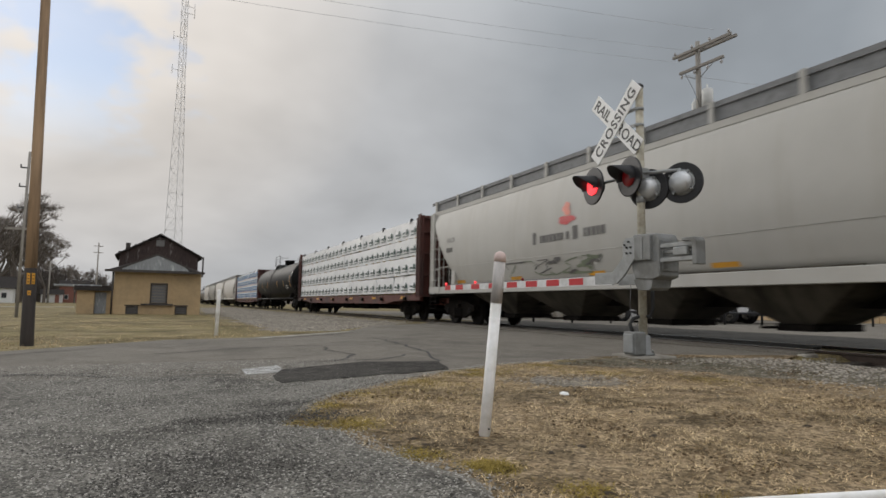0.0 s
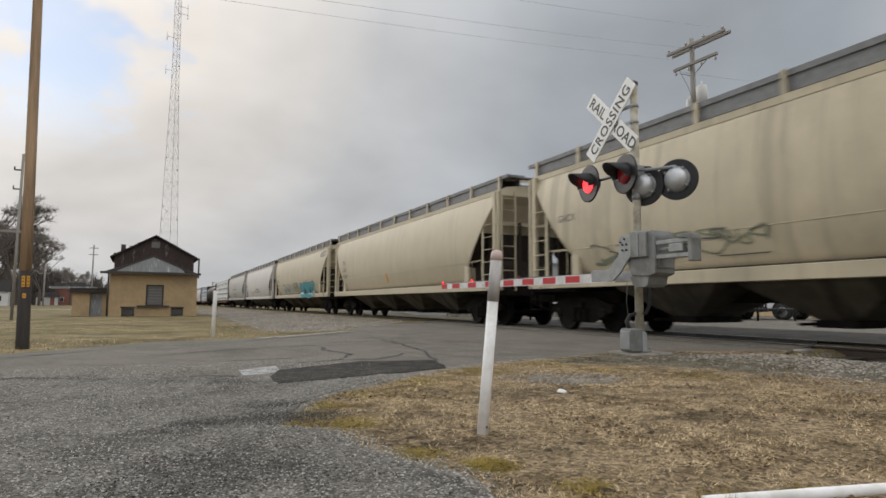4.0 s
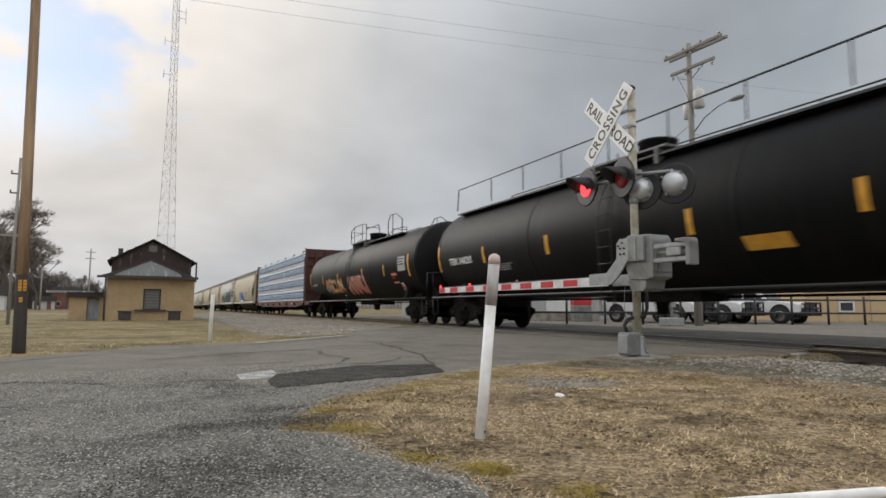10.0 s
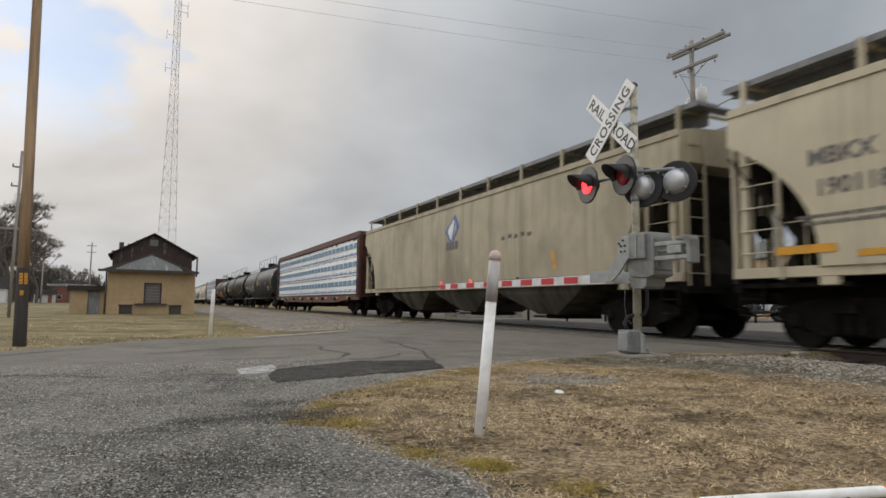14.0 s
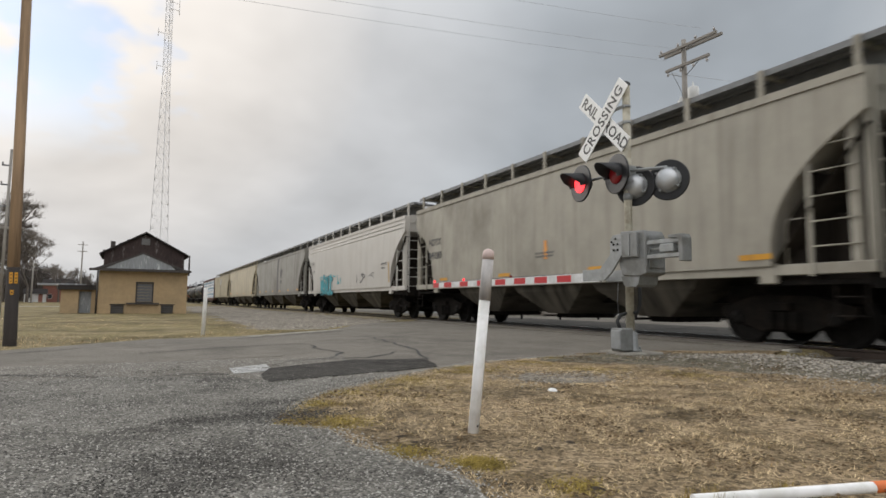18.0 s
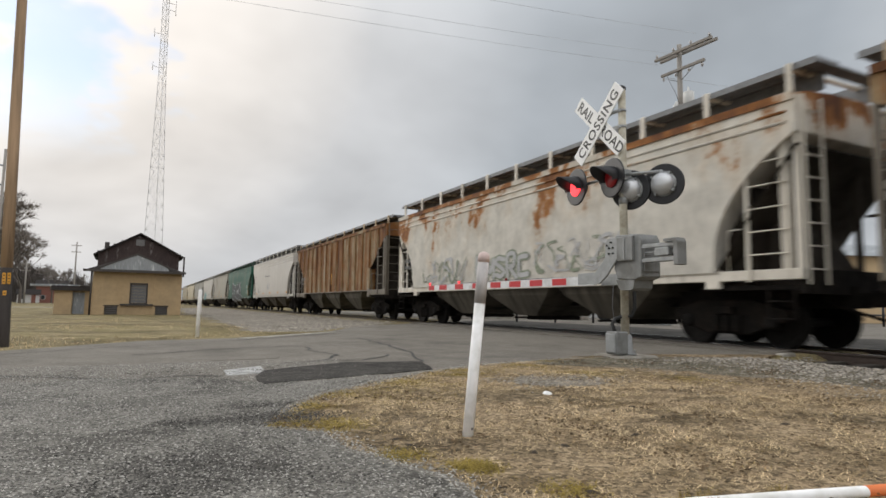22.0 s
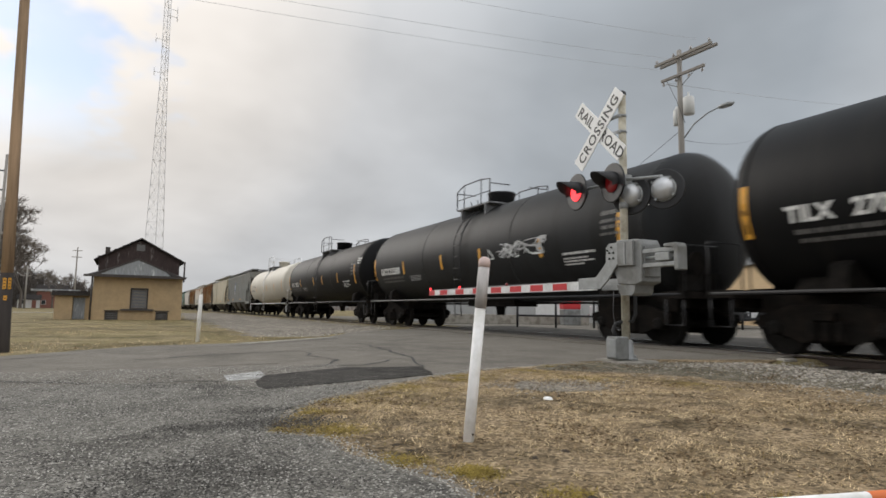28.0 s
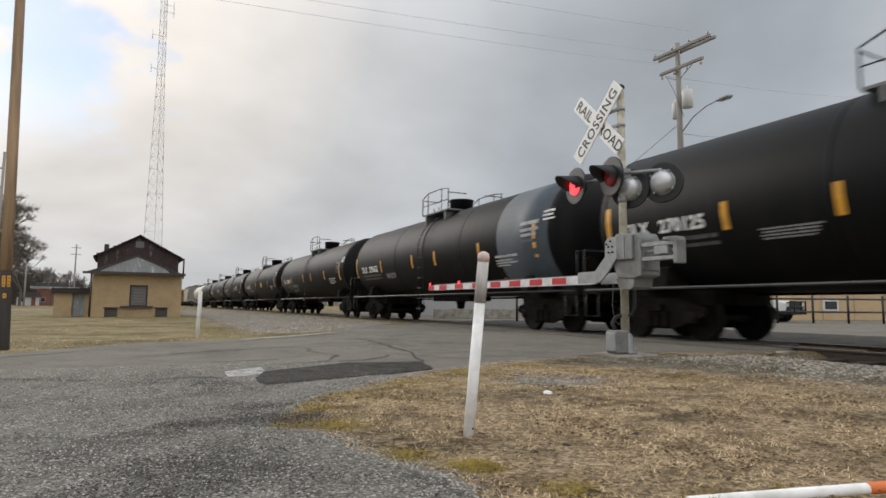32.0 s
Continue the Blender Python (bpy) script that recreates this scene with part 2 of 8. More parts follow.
M = dict(
    asphalt=ground_mat("asphalt", (0.172, 0.157, 0.134), (0.124, 0.113, 0.097), (0.208, 0.189, 0.161), 0.30, 1.6, 110, 0.35, 0.25),
    gravel_lot=ground_mat("gravelly_asphalt", (0.160, 0.151, 0.133), (0.085, 0.080, 0.070), (0.225, 0.213, 0.188), 0.5, 2.4, 85, 0.7, 0.6),
    tar=ground_mat("fresh_patch", (0.050, 0.046, 0.041), (0.030, 0.028, 0.025), (0.085, 0.079, 0.07), 0.8, 5, 80, 0.6, 0.5),
    # Ballast whose near-black tone paints in the shade under the cars.
    shadebed=ground_mat("shade_toned_ballast", (0.075, 0.066, 0.053), (0.036, 0.031, 0.025), (0.12, 0.106, 0.088), 0.6, 4, 26, 1.0, 0.55),
    # Train shade on the crossing is put into this dark asphalt colour.
    worn=ground_mat("train_shade_asphalt", (0.062, 0.058, 0.052), (0.038, 0.036, 0.032), (0.10, 0.094, 0.084), 0.5, 2.5, 90, 0.4, 0.3),
    crack=mat("crack_filler", (0.034, 0.032, 0.030), 0.9, var=0.3, scale=20),
    roadpaint=mat("worn_white_paint", (0.42, 0.42, 0.41), 0.8, var=0.35, scale=30, alt=(0.22, 0.22, 0.21), altscale=6, bump=0.3),
    lawn=ground_mat("dry_lawn", (0.19, 0.155, 0.07), (0.085, 0.066, 0.03), (0.31, 0.245, 0.145), 0.30, 0.9, 45, 0.8, 0.4),
    litter=mat("dead_leaf_litter", (0.125, 0.086, 0.05), 0.95, var=0.4, scale=20, island=True, spread=0.5, spec=0.1),
    grit=ground_mat("gritty_soil", (0.15, 0.13, 0.095), (0.075, 0.066, 0.043), (0.25, 0.225, 0.175), 0.9, 4.5, 60, 1.0, 0.6),
    soil=ground_mat("bare_soil", (0.25, 0.185, 0.112), (0.10, 0.074, 0.042), (0.38, 0.29, 0.185), 1.1, 5.0, 50, 1.0, 0.6),
    blade=mat("dead_grass", (0.62, 0.475, 0.285), 0.9, var=0.45, scale=1.3, alt=(0.215, 0.148, 0.078), altscale=4.5, alts=(0.47, 0.60), island=True, spread=0.6, spec=0.1),
    green=mat("winter_grass", (0.29, 0.215, 0.055), 0.9, var=0.3, island=True, spread=0.4, spec=0.15),
    clod=mat("dark_clod", (0.06, 0.045, 0.03), 0.95, var=0.4, scale=30, bump=0.8),
    stone=mat("crushed_stone", (0.30, 0.27, 0.228), 0.9, var=0.3, scale=20, island=True, spread=0.5, bump=0.3, spec=0.2),
    chip=mat("stone_chips", (0.32, 0.305, 0.275), 0.9, var=0.2, scale=20, island=True, spread=0.55, spec=0.2),
    ballast=ground_mat("ballast_bed", (0.195, 0.172, 0.14), (0.11, 0.094, 0.072), (0.265, 0.238, 0.20), 0.6, 4, 26, 1.0, 0.55),
    tie=mat("creosoted_wood", (0.05, 0.042, 0.034), 0.85, var=0.4, scale=6, bump=0.5, stretch=(1, 8, 8), spread=0.3),
    rail=mat("rail_steel", (0.055, 0.039, 0.031), 0.5, 0.4, var=0.3, scale=8),
    railtop=mat("polished_rail", (0.55, 0.54, 0.53), 0.25, 1.0, var=0.1),
    concrete=mat("weathered_concrete", (0.33, 0.31, 0.27), 0.9, var=0.25, scale=12, bump=0.4, alt=(0.2, 0.18, 0.15), altscale=3),
    galv=mat("galvanized_steel", (0.31, 0.32, 0.32), 0.55, 0.35, var=0.18, scale=9, bump=0.1, alt=(0.27, 0.28, 0.275), altscale=5),
    mastpaint=mat("aged_mast_paint", (0.45, 0.42, 0.335), 0.7, 0.0, var=0.2, scale=10, alt=(0.31, 0.275, 0.205), altscale=4, bump=0.1),
    boxgrey=mat("machine_grey", (0.215, 0.22, 0.215), 0.6, 0.1, var=0.2, scale=7, alt=(0.145, 0.145, 0.135), altscale=3, bump=0.1),
    black=mat("black_paint", (0.018, 0.018, 0.02), 0.5, var=0.3, scale=8),
    rubber=mat("black_rubber", (0.02, 0.02, 0.02), 0.8, var=0.3),
    silver=mat("aluminium_paint", (0.55, 0.56, 0.57), 0.38, 0.5, var=0.1, scale=5),
    signwhite=mat("sign_sheeting", (0.80, 0.80, 0.79), 0.45, var=0.06, scale=4),
    signblack=mat("sign_black", (0.03, 0.03, 0.03), 0.5),
    postwhite=mat("white_plastic_pipe", (0.90, 0.89, 0.88), 0.65, var=0.06, scale=6, alt=(0.72, 0.71, 0.67), altscale=5, spec=0.3),
    postgrey=mat("scuffed_grey_sleeve", (0.40, 0.38, 0.37), 0.7, var=0.3, scale=14, alt=(0.55, 0.52, 0.50), altscale=9, stretch=(1, 1, 0.4)),
    postcap=mat("faded_pink_cap", (0.62, 0.48, 0.44), 0.6, var=0.2),
    orange=mat("orange_tape", (0.75, 0.19, 0.05), 0.5, var=0.1),
    redref=mat("red_reflector", (0.50, 0.025, 0.03), 0.35, var=0.15),
    whiteref=mat("white_reflector", (0.72, 0.72, 0.72), 0.4, var=0.08, alt=(0.55, 0.55, 0.54), altscale=4),
    yellow=mat("yellow_reflector", (0.70, 0.34, 0.03), 0.45, var=0.15, alt=(0.5, 0.25, 0.04), altscale=6),
    lit=mat("lit_red_lens", (0.6, 0.02, 0.02), 0.3, emit=((1.0, 0.05, 0.06), 2.2)),
    dim=mat("dim_red_lens", (0.13, 0.006, 0.008), 0.3, emit=((1.0, 0.03, 0.04), 0.03)),
    wood=mat("weathered_pole", (0.40, 0.27, 0.165), 0.85, var=0.3, scale=3, stretch=(6, 6, 0.35), bump=0.4, bscale=14, alt=(0.22, 0.15, 0.095), altscale=1.2),
    greywood=mat("grey_pole", (0.27, 0.25, 0.225), 0.85, var=0.25, scale=3, stretch=(6, 6, 0.35), bump=0.3, bscale=14),
    tarwood=mat("tarred_butt", (0.035, 0.028, 0.024), 0.85, var=0.4, scale=4, stretch=(4, 4, 0.5), bump=0.4),
    wire=mat("dark_wire", (0.10, 0.10, 0.105), 0.6),
    faintwire=mat("weathered_aluminium_wire", (0.42, 0.43, 0.44), 0.5, 0.3),
    canpaint=mat("pale_grey_can_paint", (0.60, 0.60, 0.58), 0.5, var=0.1),
    bluegrey=mat("blue_grey_repaint", (0.075, 0.092, 0.108), 0.5, var=0.15, spec=0.25),
    porcelain=mat("porcelain", (0.45, 0.43, 0.42), 0.3),
    tower=mat("tower_steel", (0.60, 0.60, 0.61), 0.6, 0.1, var=0.1),
    stucco=mat("tan_stucco", (0.42, 0.305, 0.175), 0.9, var=0.12, scale=5, bump=0.25, bscale=60, alt=(0.36, 0.265, 0.155), altscale=0.8),
    darkboard=mat("dark_weatherboard", (0.046, 0.030, 0.027), 0.85, var=0.4, scale=4, stretch=(2.2, 1, 0.8), alt=(0.20, 0.18, 0.17), altscale=1.6, alts=(0.60, 0.72)),
    tin=mat("weathered_tin", (0.26, 0.275, 0.285), 0.6, 0.2, var=0.25, scale=4, stretch=(3, 1, 0.6), alt=(0.55, 0.56, 0.57), altscale=1.3, alts=(0.56, 0.66)),
    shingle=mat("dark_shingle", (0.045, 0.04, 0.038), 0.95, var=0.4, scale=9, bump=0.4, spec=0.15),
    grime=mat("boarded_window", (0.16, 0.155, 0.15), 0.8, var=0.3, scale=5, stretch=(1, 1, 4)),
    trim=mat("dark_trim", (0.05, 0.042, 0.038), 0.7, var=0.3),
    housewhite=mat("white_siding", (0.62, 0.62, 0.61), 0.75, var=0.1, scale=4),
    brickred=mat("red_brick", (0.25, 0.11, 0.085), 0.9, var=0.3, scale=8),
    metalwall=mat("grey_metal_wall", (0.38, 0.385, 0.38), 0.6, 0.1, var=0.1, scale=3, stretch=(8, 8, 1)),
    tanwall=mat("tan_metal_wall", (0.52, 0.38, 0.22), 0.75, var=0.08, scale=3),
    carwhite=mat("white_vehicle_paint", (0.74, 0.74, 0.74), 0.28, var=0.04, spec=0.5),
    glassdark=mat("dark_glass", (0.02, 0.022, 0.025), 0.08, var=0.1),
    chrome=mat("chrome", (0.6, 0.6, 0.6), 0.2, 1.0, var=0.05),
    lampglass=mat("lamp_glass", (0.7, 0.7, 0.68), 0.2, var=0.05),
    bark=mat("bare_bark", (0.13, 0.11, 0.095), 0.9, var=0.35, scale=3),
    twig=mat("bare_twigs", (0.20, 0.175, 0.155), 0.95, var=0.3, island=True, spread=0.4),
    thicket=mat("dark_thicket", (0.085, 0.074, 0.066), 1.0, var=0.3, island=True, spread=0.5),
    # Distance haze is put into this paler twig colour.
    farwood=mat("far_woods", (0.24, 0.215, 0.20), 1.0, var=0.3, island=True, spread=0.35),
    smalllamp=mat("small_lit_lens", (0.5, 0.02, 0.02), 0.3, emit=((1.0, 0.04, 0.05), 1.4)),
    darkchip=mat("dark_chips", (0.075, 0.07, 0.063), 0.9, var=0.2, island=True, spread=0.6, spec=0.2),
    # Grime and underbody shade both go into this dark bay colour.
    bay=streaked("grime_and_shade_bay_steel", (0.022, 0.019, 0.016), 0.85, rough=0.85, base=(0.105, 0.094, 0.075), objcol=False, spec=0.15, fine=(0.42, 0.66)),
    # rolling stock
    paint=streaked("weathered_car_paint", (0.20, 0.17, 0.125), 0.38),
    paintclean=streaked("lightly_soiled_car_paint", (0.30, 0.26, 0.20), 0.14, var=0.05),
    paintgrimy=streaked("sooty_car_paint", (0.115, 0.10, 0.072), 0.55, var=0.14, rough=0.7, fine=(0.50, 0.74)),
    paintrust=rusted("rust_patched_paint", ((0.47, (0.56, 0.53, 0.47)), (0.54, (0.52, 0.46, 0.38)), (0.57, (0.30, 0.125, 0.035)), (0.64, (0.11, 0.042, 0.02))), (1.0, 0.8, 0.6), 0.9, 0.075),
    rusty=rusted("rusted_ribbed_steel", ((0.36, (0.34, 0.30, 0.23)), (0.44, (0.25, 0.18, 0.10)), (0.50, (0.21, 0.088, 0.026)), (0.56, (0.105, 0.043, 0.017)), (0.65, (0.042, 0.023, 0.015))), (1.0, 2.4, 0.17), 1.0, 0.02),
    # End-cavity shade is put into this near-black colour, with grime streaks.
    slope=streaked("shade_toned_slope_steel", (0.022, 0.018, 0.015), 0.9, rough=0.9, base=(0.05, 0.042, 0.034), objcol=False, spec=0.1, fine=(0.36, 0.6)),
    tankblack=streaked("black_tank_paint", (0.0135, 0.0125, 0.0115), 0.5, rough=0.50, spec=0.12),
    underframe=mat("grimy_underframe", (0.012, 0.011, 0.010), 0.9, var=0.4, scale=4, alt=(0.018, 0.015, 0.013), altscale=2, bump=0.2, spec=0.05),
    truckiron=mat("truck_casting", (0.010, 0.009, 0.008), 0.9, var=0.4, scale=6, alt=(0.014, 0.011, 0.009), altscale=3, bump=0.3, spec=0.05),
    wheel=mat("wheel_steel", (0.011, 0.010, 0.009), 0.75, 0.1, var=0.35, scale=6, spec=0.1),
    screen=mat("galvanized_mesh_screen", (0.20, 0.205, 0.21), 0.7, 0.2, var=0.3, scale=7),
    grate=mat("roof_walk_grating", (0.18, 0.184, 0.19), 0.7, 0.3, var=0.25, scale=6),
    oxide=mat("oxide_red_car_paint", (0.105, 0.032, 0.024), 0.75, var=0.3, scale=2.5, alt=(0.06, 0.028, 0.024), altscale=0.8, stretch=(1, 1, 0.4)),
    wrap=mat("white_lumber_wrap", (0.93, 0.93, 0.93), 0.42, var=0.06, scale=2.2, bump=0.9, bscale=6, spread=0.05, alt=(0.84, 0.84, 0.85), altscale=1.3),
    wrapblue=mat("blue_wrap_print", (0.025, 0.16, 0.37), 0.5, var=0.2, scale=5),
    wrappale=mat("pale_blue_wrap_print", (0.07, 0.22, 0.36), 0.5, var=0.3, scale=5, alt=(0.46, 0.55, 0.62), altscale=4, alts=(0.46, 0.58)),
    wrapgreen=mat("dark_green_wrap_print", (0.03, 0.07, 0.06), 0.5, var=0.2, scale=5),
    lumber=mat("sawn_lumber_ends", (0.50, 0.36, 0.19), 0.8, var=0.2, scale=8),
    stencilblack=mat("black_stencil", (0.03, 0.03, 0.03), 0.6, var=0.2),
    stencilgrey=mat("worn_grey_stencil", (0.13, 0.125, 0.12), 0.7, var=0.3, scale=10),
    stencilwhite=mat("white_stencil", (0.72, 0.72, 0.70), 0.6, var=0.15),
    placard=mat("grey_stencil_panel", (0.40, 0.40, 0.40), 0.6, var=0.2),
    sprayteal=mat("teal_spray_paint", (0.05, 0.36, 0.42), 0.5, var=0.2, scale=3),
    sprayblack=mat("black_spray_paint", (0.02, 0.025, 0.03), 0.5, var=0.3),
    emblemblue=mat("faded_blue_emblem_paint", (0.05, 0.12, 0.30), 0.6, var=0.2),
    spraywhite=mat("white_spray_paint", (0.68, 0.70, 0.70), 0.5, var=0.15),
    sprayblue=mat("blue_spray_paint", (0.04, 0.15, 0.55), 0.5, var=0.2),
    sprayorange=mat("orange_spray_paint", (0.70, 0.28, 0.04), 0.5, var=0.25),
    spraypink=mat("salmon_spray_paint", (0.68, 0.22, 0.16), 0.5, var=0.25),
    spraygrey=mat("grey_green_spray_paint", (0.20, 0.23, 0.16), 0.55, var=0.35, scale=3),
    ghost=mat("faded_green_lettering", (0.016, 0.095, 0.068), 0.6, var=0.3, scale=4),
    spraymist=mat("pale_grey_overspray", (0.36, 0.42, 0.44), 0.6, var=0.25, scale=2),
    spraypale=mat("pale_teal_spray_paint", (0.42, 0.56, 0.58), 0.55, var=0.2, scale=3),
    spraydark=mat("dark_teal_spray_paint", (0.03, 0.09, 0.11), 0.5, var=0.35, scale=2),
)


# ---- building helpers ----
rng = random.Random(7)


def bm_box(bm, x0, x1, y0, y1, z0, z1, m=None):
    """An axis-aligned box, optionally moved by m."""
    vs = [bm.verts.new((x, y, z)) for x in (x0, x1) for y in (y0, y1) for z in (z0, z1)]
    if m is not None:
        for v in vs:
            v.co = m @ v.co
    for f in ((0, 1, 3, 2), (4, 6, 7, 5), (0, 4, 5, 1), (2, 3, 7, 6), (0, 2, 6, 4), (1, 5, 7, 3)):
        bm.faces.new([vs[i] for i in f])
    return vs


def bm_tube(bm, p0, p1, r0, r1=None, seg=10, caps=True):
    """A round bar or cone from p0 to p1."""
    r1 = r0 if r1 is None else r1
    p0, p1 = Vector(p0), Vector(p1)
    q = (p1 - p0).to_track_quat("Z", "Y")
    rings = []
    for p, r in ((p0, r0), (p1, r1)):
        rings.append([bm.verts.new(p + q @ Vector((r * math.cos(2 * math.pi * i / seg), r * math.sin(2 * math.pi * i / seg), 0))) for i in range(seg)])
    for i in range(seg):
        j = (i + 1) % seg
        f = bm.faces.new((rings[0][i], rings[0][j], rings[1][j], rings[1][i]))
        f.smooth = True
    if caps:
        bm.faces.new(rings[0][::-1])
        bm.faces.new(rings[1])


def bm_path(bm, pts, r, seg=6):
    """A bent pipe through the points, in one piece."""
    pts = [Vector(p) for p in pts]
    rings, up = [], None
    for i, p in enumerate(pts):
        d = (pts[min(i + 1, len(pts) - 1)] - pts[max(i - 1, 0)]).normalized()
        if up is None:
            up = d.orthogonal().normalized()
        up = (up - d * up.dot(d)).normalized()
        s = d.cross(up)
        rings.append([bm.verts.new(p + (up * math.cos(6.2832 * k / seg) + s * math.sin(6.2832 * k / seg)) * r) for k in range(seg)])
    for a, b in zip(rings, rings[1:]):
        for k in range(seg):
            f = bm.faces.new((a[k], a[(k + 1) % seg], b[(k + 1) % seg], b[k]))
            f.smooth = True
    bm.faces.new(rings[0][::-1])
    bm.faces.new(rings[-1])


def bm_loft(bm, sections, smooth=True, caps=True):
    """Skin over closed rings with equal point counts."""
    rings = [[bm.verts.new(p) for p in s] for s in sections]
    n = len(rings[0])
    for a, b in zip(rings, rings[1:]):
        for i in range(n):
            j = (i + 1) % n
            f = bm.faces.new((a[i], a[j], b[j], b[i]))
            f.smooth = smooth
    if caps:
        bm.faces.new(rings[0][::-1])
        bm.faces.new(rings[-1])


def bm_lathe(bm, profile, axis="y", seg=24, at=(0, 0, 0), smooth=True):
    """Turn a profile of (along, radius) about an axis."""
    secs = []
    for a, r in profile:
        ring = []
        for i in range(seg):
            c, s = r * math.cos(2 * math.pi * i / seg), r * math.sin(2 * math.pi * i / seg)
            p = {"x": (a, c, s), "y": (c, a, s), "z": (c, s, a)}[axis]
            ring.append((p[0] + at[0], p[1] + at[1], p[2] + at[2]))
        secs.append(ring)
    bm_loft(bm, secs, smooth)


def bm_prism(bm, poly, axis, a, b):
    """A polygon pushed from a to b along an axis; poly gives the two other coordinates in order."""
    def at(p, q):
        return {"x": (q, p[0], p[1]), "y": (p[0], q, p[1]), "z": (p[0], p[1], q)}[axis]
    lo = [bm.verts.new(at(p, a)) for p in poly]
    hi = [bm.verts.new(at(p, b)) for p in poly]
    n = len(poly)
    for i in range(n):
        bm.faces.new((lo[i], lo[(i + 1) % n], hi[(i + 1) % n], hi[i]))
    bm.faces.new(lo[::-1])
    bm.faces.new(hi)


def bm_wall(bm, xs, zs, holes, y0, y1):
    """A wall of thickness y0..y1 on a grid of cells, with cells left open."""
    v = {(i, k, s): bm.verts.new((x, y, z)) for i, x in enumerate(xs) for k, z in enumerate(zs) for s, y in ((0, y0), (1, y1))}
    nx, nz = len(xs) - 1, len(zs) - 1
    solid = lambda i, k: 0 <= i < nx and 0 <= k < nz and (i, k) not in holes
    for i in range(nx):
        for k in range(nz):
            if not solid(i, k):
                continue
            a, b, c, d = (i, k), (i + 1, k), (i + 1, k + 1), (i, k + 1)
            bm.faces.new([v[(*p, 0)] for p in (a, b, c, d)])
            bm.faces.new([v[(*p, 1)] for p in (d, c, b, a)])
            for (p, q), (di, dk) in (((a, b), (0, -1)), ((b, c), (1, 0)), ((c, d), (0, 1)), ((d, a), (-1, 0))):
                if not solid(i + di, k + dk):
                    bm.faces.new((v[(*p, 0)], v[(*p, 1)], v[(*q, 1)], v[(*q, 0)]))


def done(bm, name, bevel=0.0):
    if bevel:
        bmesh.ops.bevel(bm, geom=bm.edges[:], offset=bevel, segments=1, affect="EDGES", clamp_overlap=True)
    bmesh.ops.recalc_face_normals(bm, faces=bm.faces[:])
    me = bpy.data.meshes.new(name)
    bm.to_mesh(me)
    bm.free()
    return me


MESHES = {}


def mesh(key, build, bevel=0.0):
    """The mesh that build(bm) makes; alike pieces share it by key."""
    if key not in MESHES:
        bm = bmesh.new()
        build(bm)
        MESHES[key] = done(bm, key if isinstance(key, str) else str(key[0]), bevel)
    return MESHES[key]


def put(name, me, material, parent=None, m=None, label="", color=None):
    """An object on a mesh, as a part of parent where one is given."""
    if not me.materials:
        me.materials.append(M[material])
    ob = new(name, me)
    if me.materials[0] != M[material]:
        ob.material_slots[0].link = "OBJECT"
        ob.material_slots[0].material = M[material]
    ob.parent = parent
    if m is not None:
        ob.matrix_basis = m
    if color:
        ob.color = (*color, 1)
    if label:
        ob["label"] = label
    return ob


def part(name, build, material, parent=None, label="", m=None, bevel=0.0, key=None, color=None):
    bm = None
    if key is None:
        bm = bmesh.new()
        build(bm)
        me = done(bm, name, bevel)
    else:
        me = mesh(key, build, bevel)
    return put(name, me, material, parent, m, label, color)


def empty(name, m=None):
    ob = new(name)
    ob.empty_display_size = 0.3
    if m is not None:
        ob.matrix_basis = m
    return ob


TEXTS = {}


def text_mesh(body, size, bold=0.0, space=1.0):
    """Lettering as flat geometry in the built-in font: (vertices, faces), left-aligned on its baseline."""
    k = (body, size, bold, space)
    if k not in TEXTS:
        cu = bpy.data.curves.new("lettering", "FONT")
        cu.body, cu.size, cu.offset, cu.space_character, cu.resolution_u = body, size, bold, space, 3
        ob = bpy.data.objects.new("lettering", cu)
        me = ob.to_mesh()
        TEXTS[k] = ([tuple(v.co) for v in me.vertices], [tuple(p.vertices) for p in me.polygons])
        ob.to_mesh_clear()
        bpy.data.objects.remove(ob)
        bpy.data.curves.remove(cu)
    return TEXTS[k]


# ---- ground, road and track ----
TRACK_X, RAIL_Z, SIDE = 10.95, 0.05, 9.35


def ragged(pts, step=0.25, amp=0.06):
    """A closed outline, subdivided and roughened."""
    out = []
    for (x0, y0), (x1, y1) in zip(pts, pts[1:] + pts[:1]):
        d = math.hypot(x1 - x0, y1 - y0)
        n = max(1, min(60, int(d / step)))
        for i in range(n):
            u = i / n
            x, y = x0 + (x1 - x0) * u, y0 + (y1 - y0) * u
            a = amp if d < 30 else amp * 2
            o = noise.noise_vector(Vector((x * 1.7, y * 1.7, 0))) * a + noise.noise_vector(Vector((x * 7, y * 7, 3))) * a * 0.5
            out.append((x + o.x, y + o.y))
    return out


def slab(name, pts, z, material, thick=0.08, step=0.25, amp=0.06, parent=None, label="", kind="structure"):
    poly = ragged(pts, step, amp)
    bm = bmesh.new()
    bm_prism(bm, poly, "z", z - thick, z)
    bmesh.ops.triangulate(bm, faces=[f for f in bm.faces if len(f.verts) > 4])
    ob = put(name, done(bm, name), material, parent)
    if parent is None:
        tagged(ob, label=label, category=name, kind=kind)
    elif label:
        ob["label"] = label
    return ob


def gz(x, y):
    """Height of the open ground: level by the road, a little lower towards the far lawn and beside the track."""
    u = min(1, max(0, (y - 17) / 16))
    v = min(1, max(0, (8.6 - x) / 3))
    drop = min(1, max(0, (x - 8.3) / 0.9)) * min(1, max(0, (6.25 - y) / 0.45))
    return -0.006 - 0.114 * u * u * (3 - 2 * u) * v - 0.2 * drop


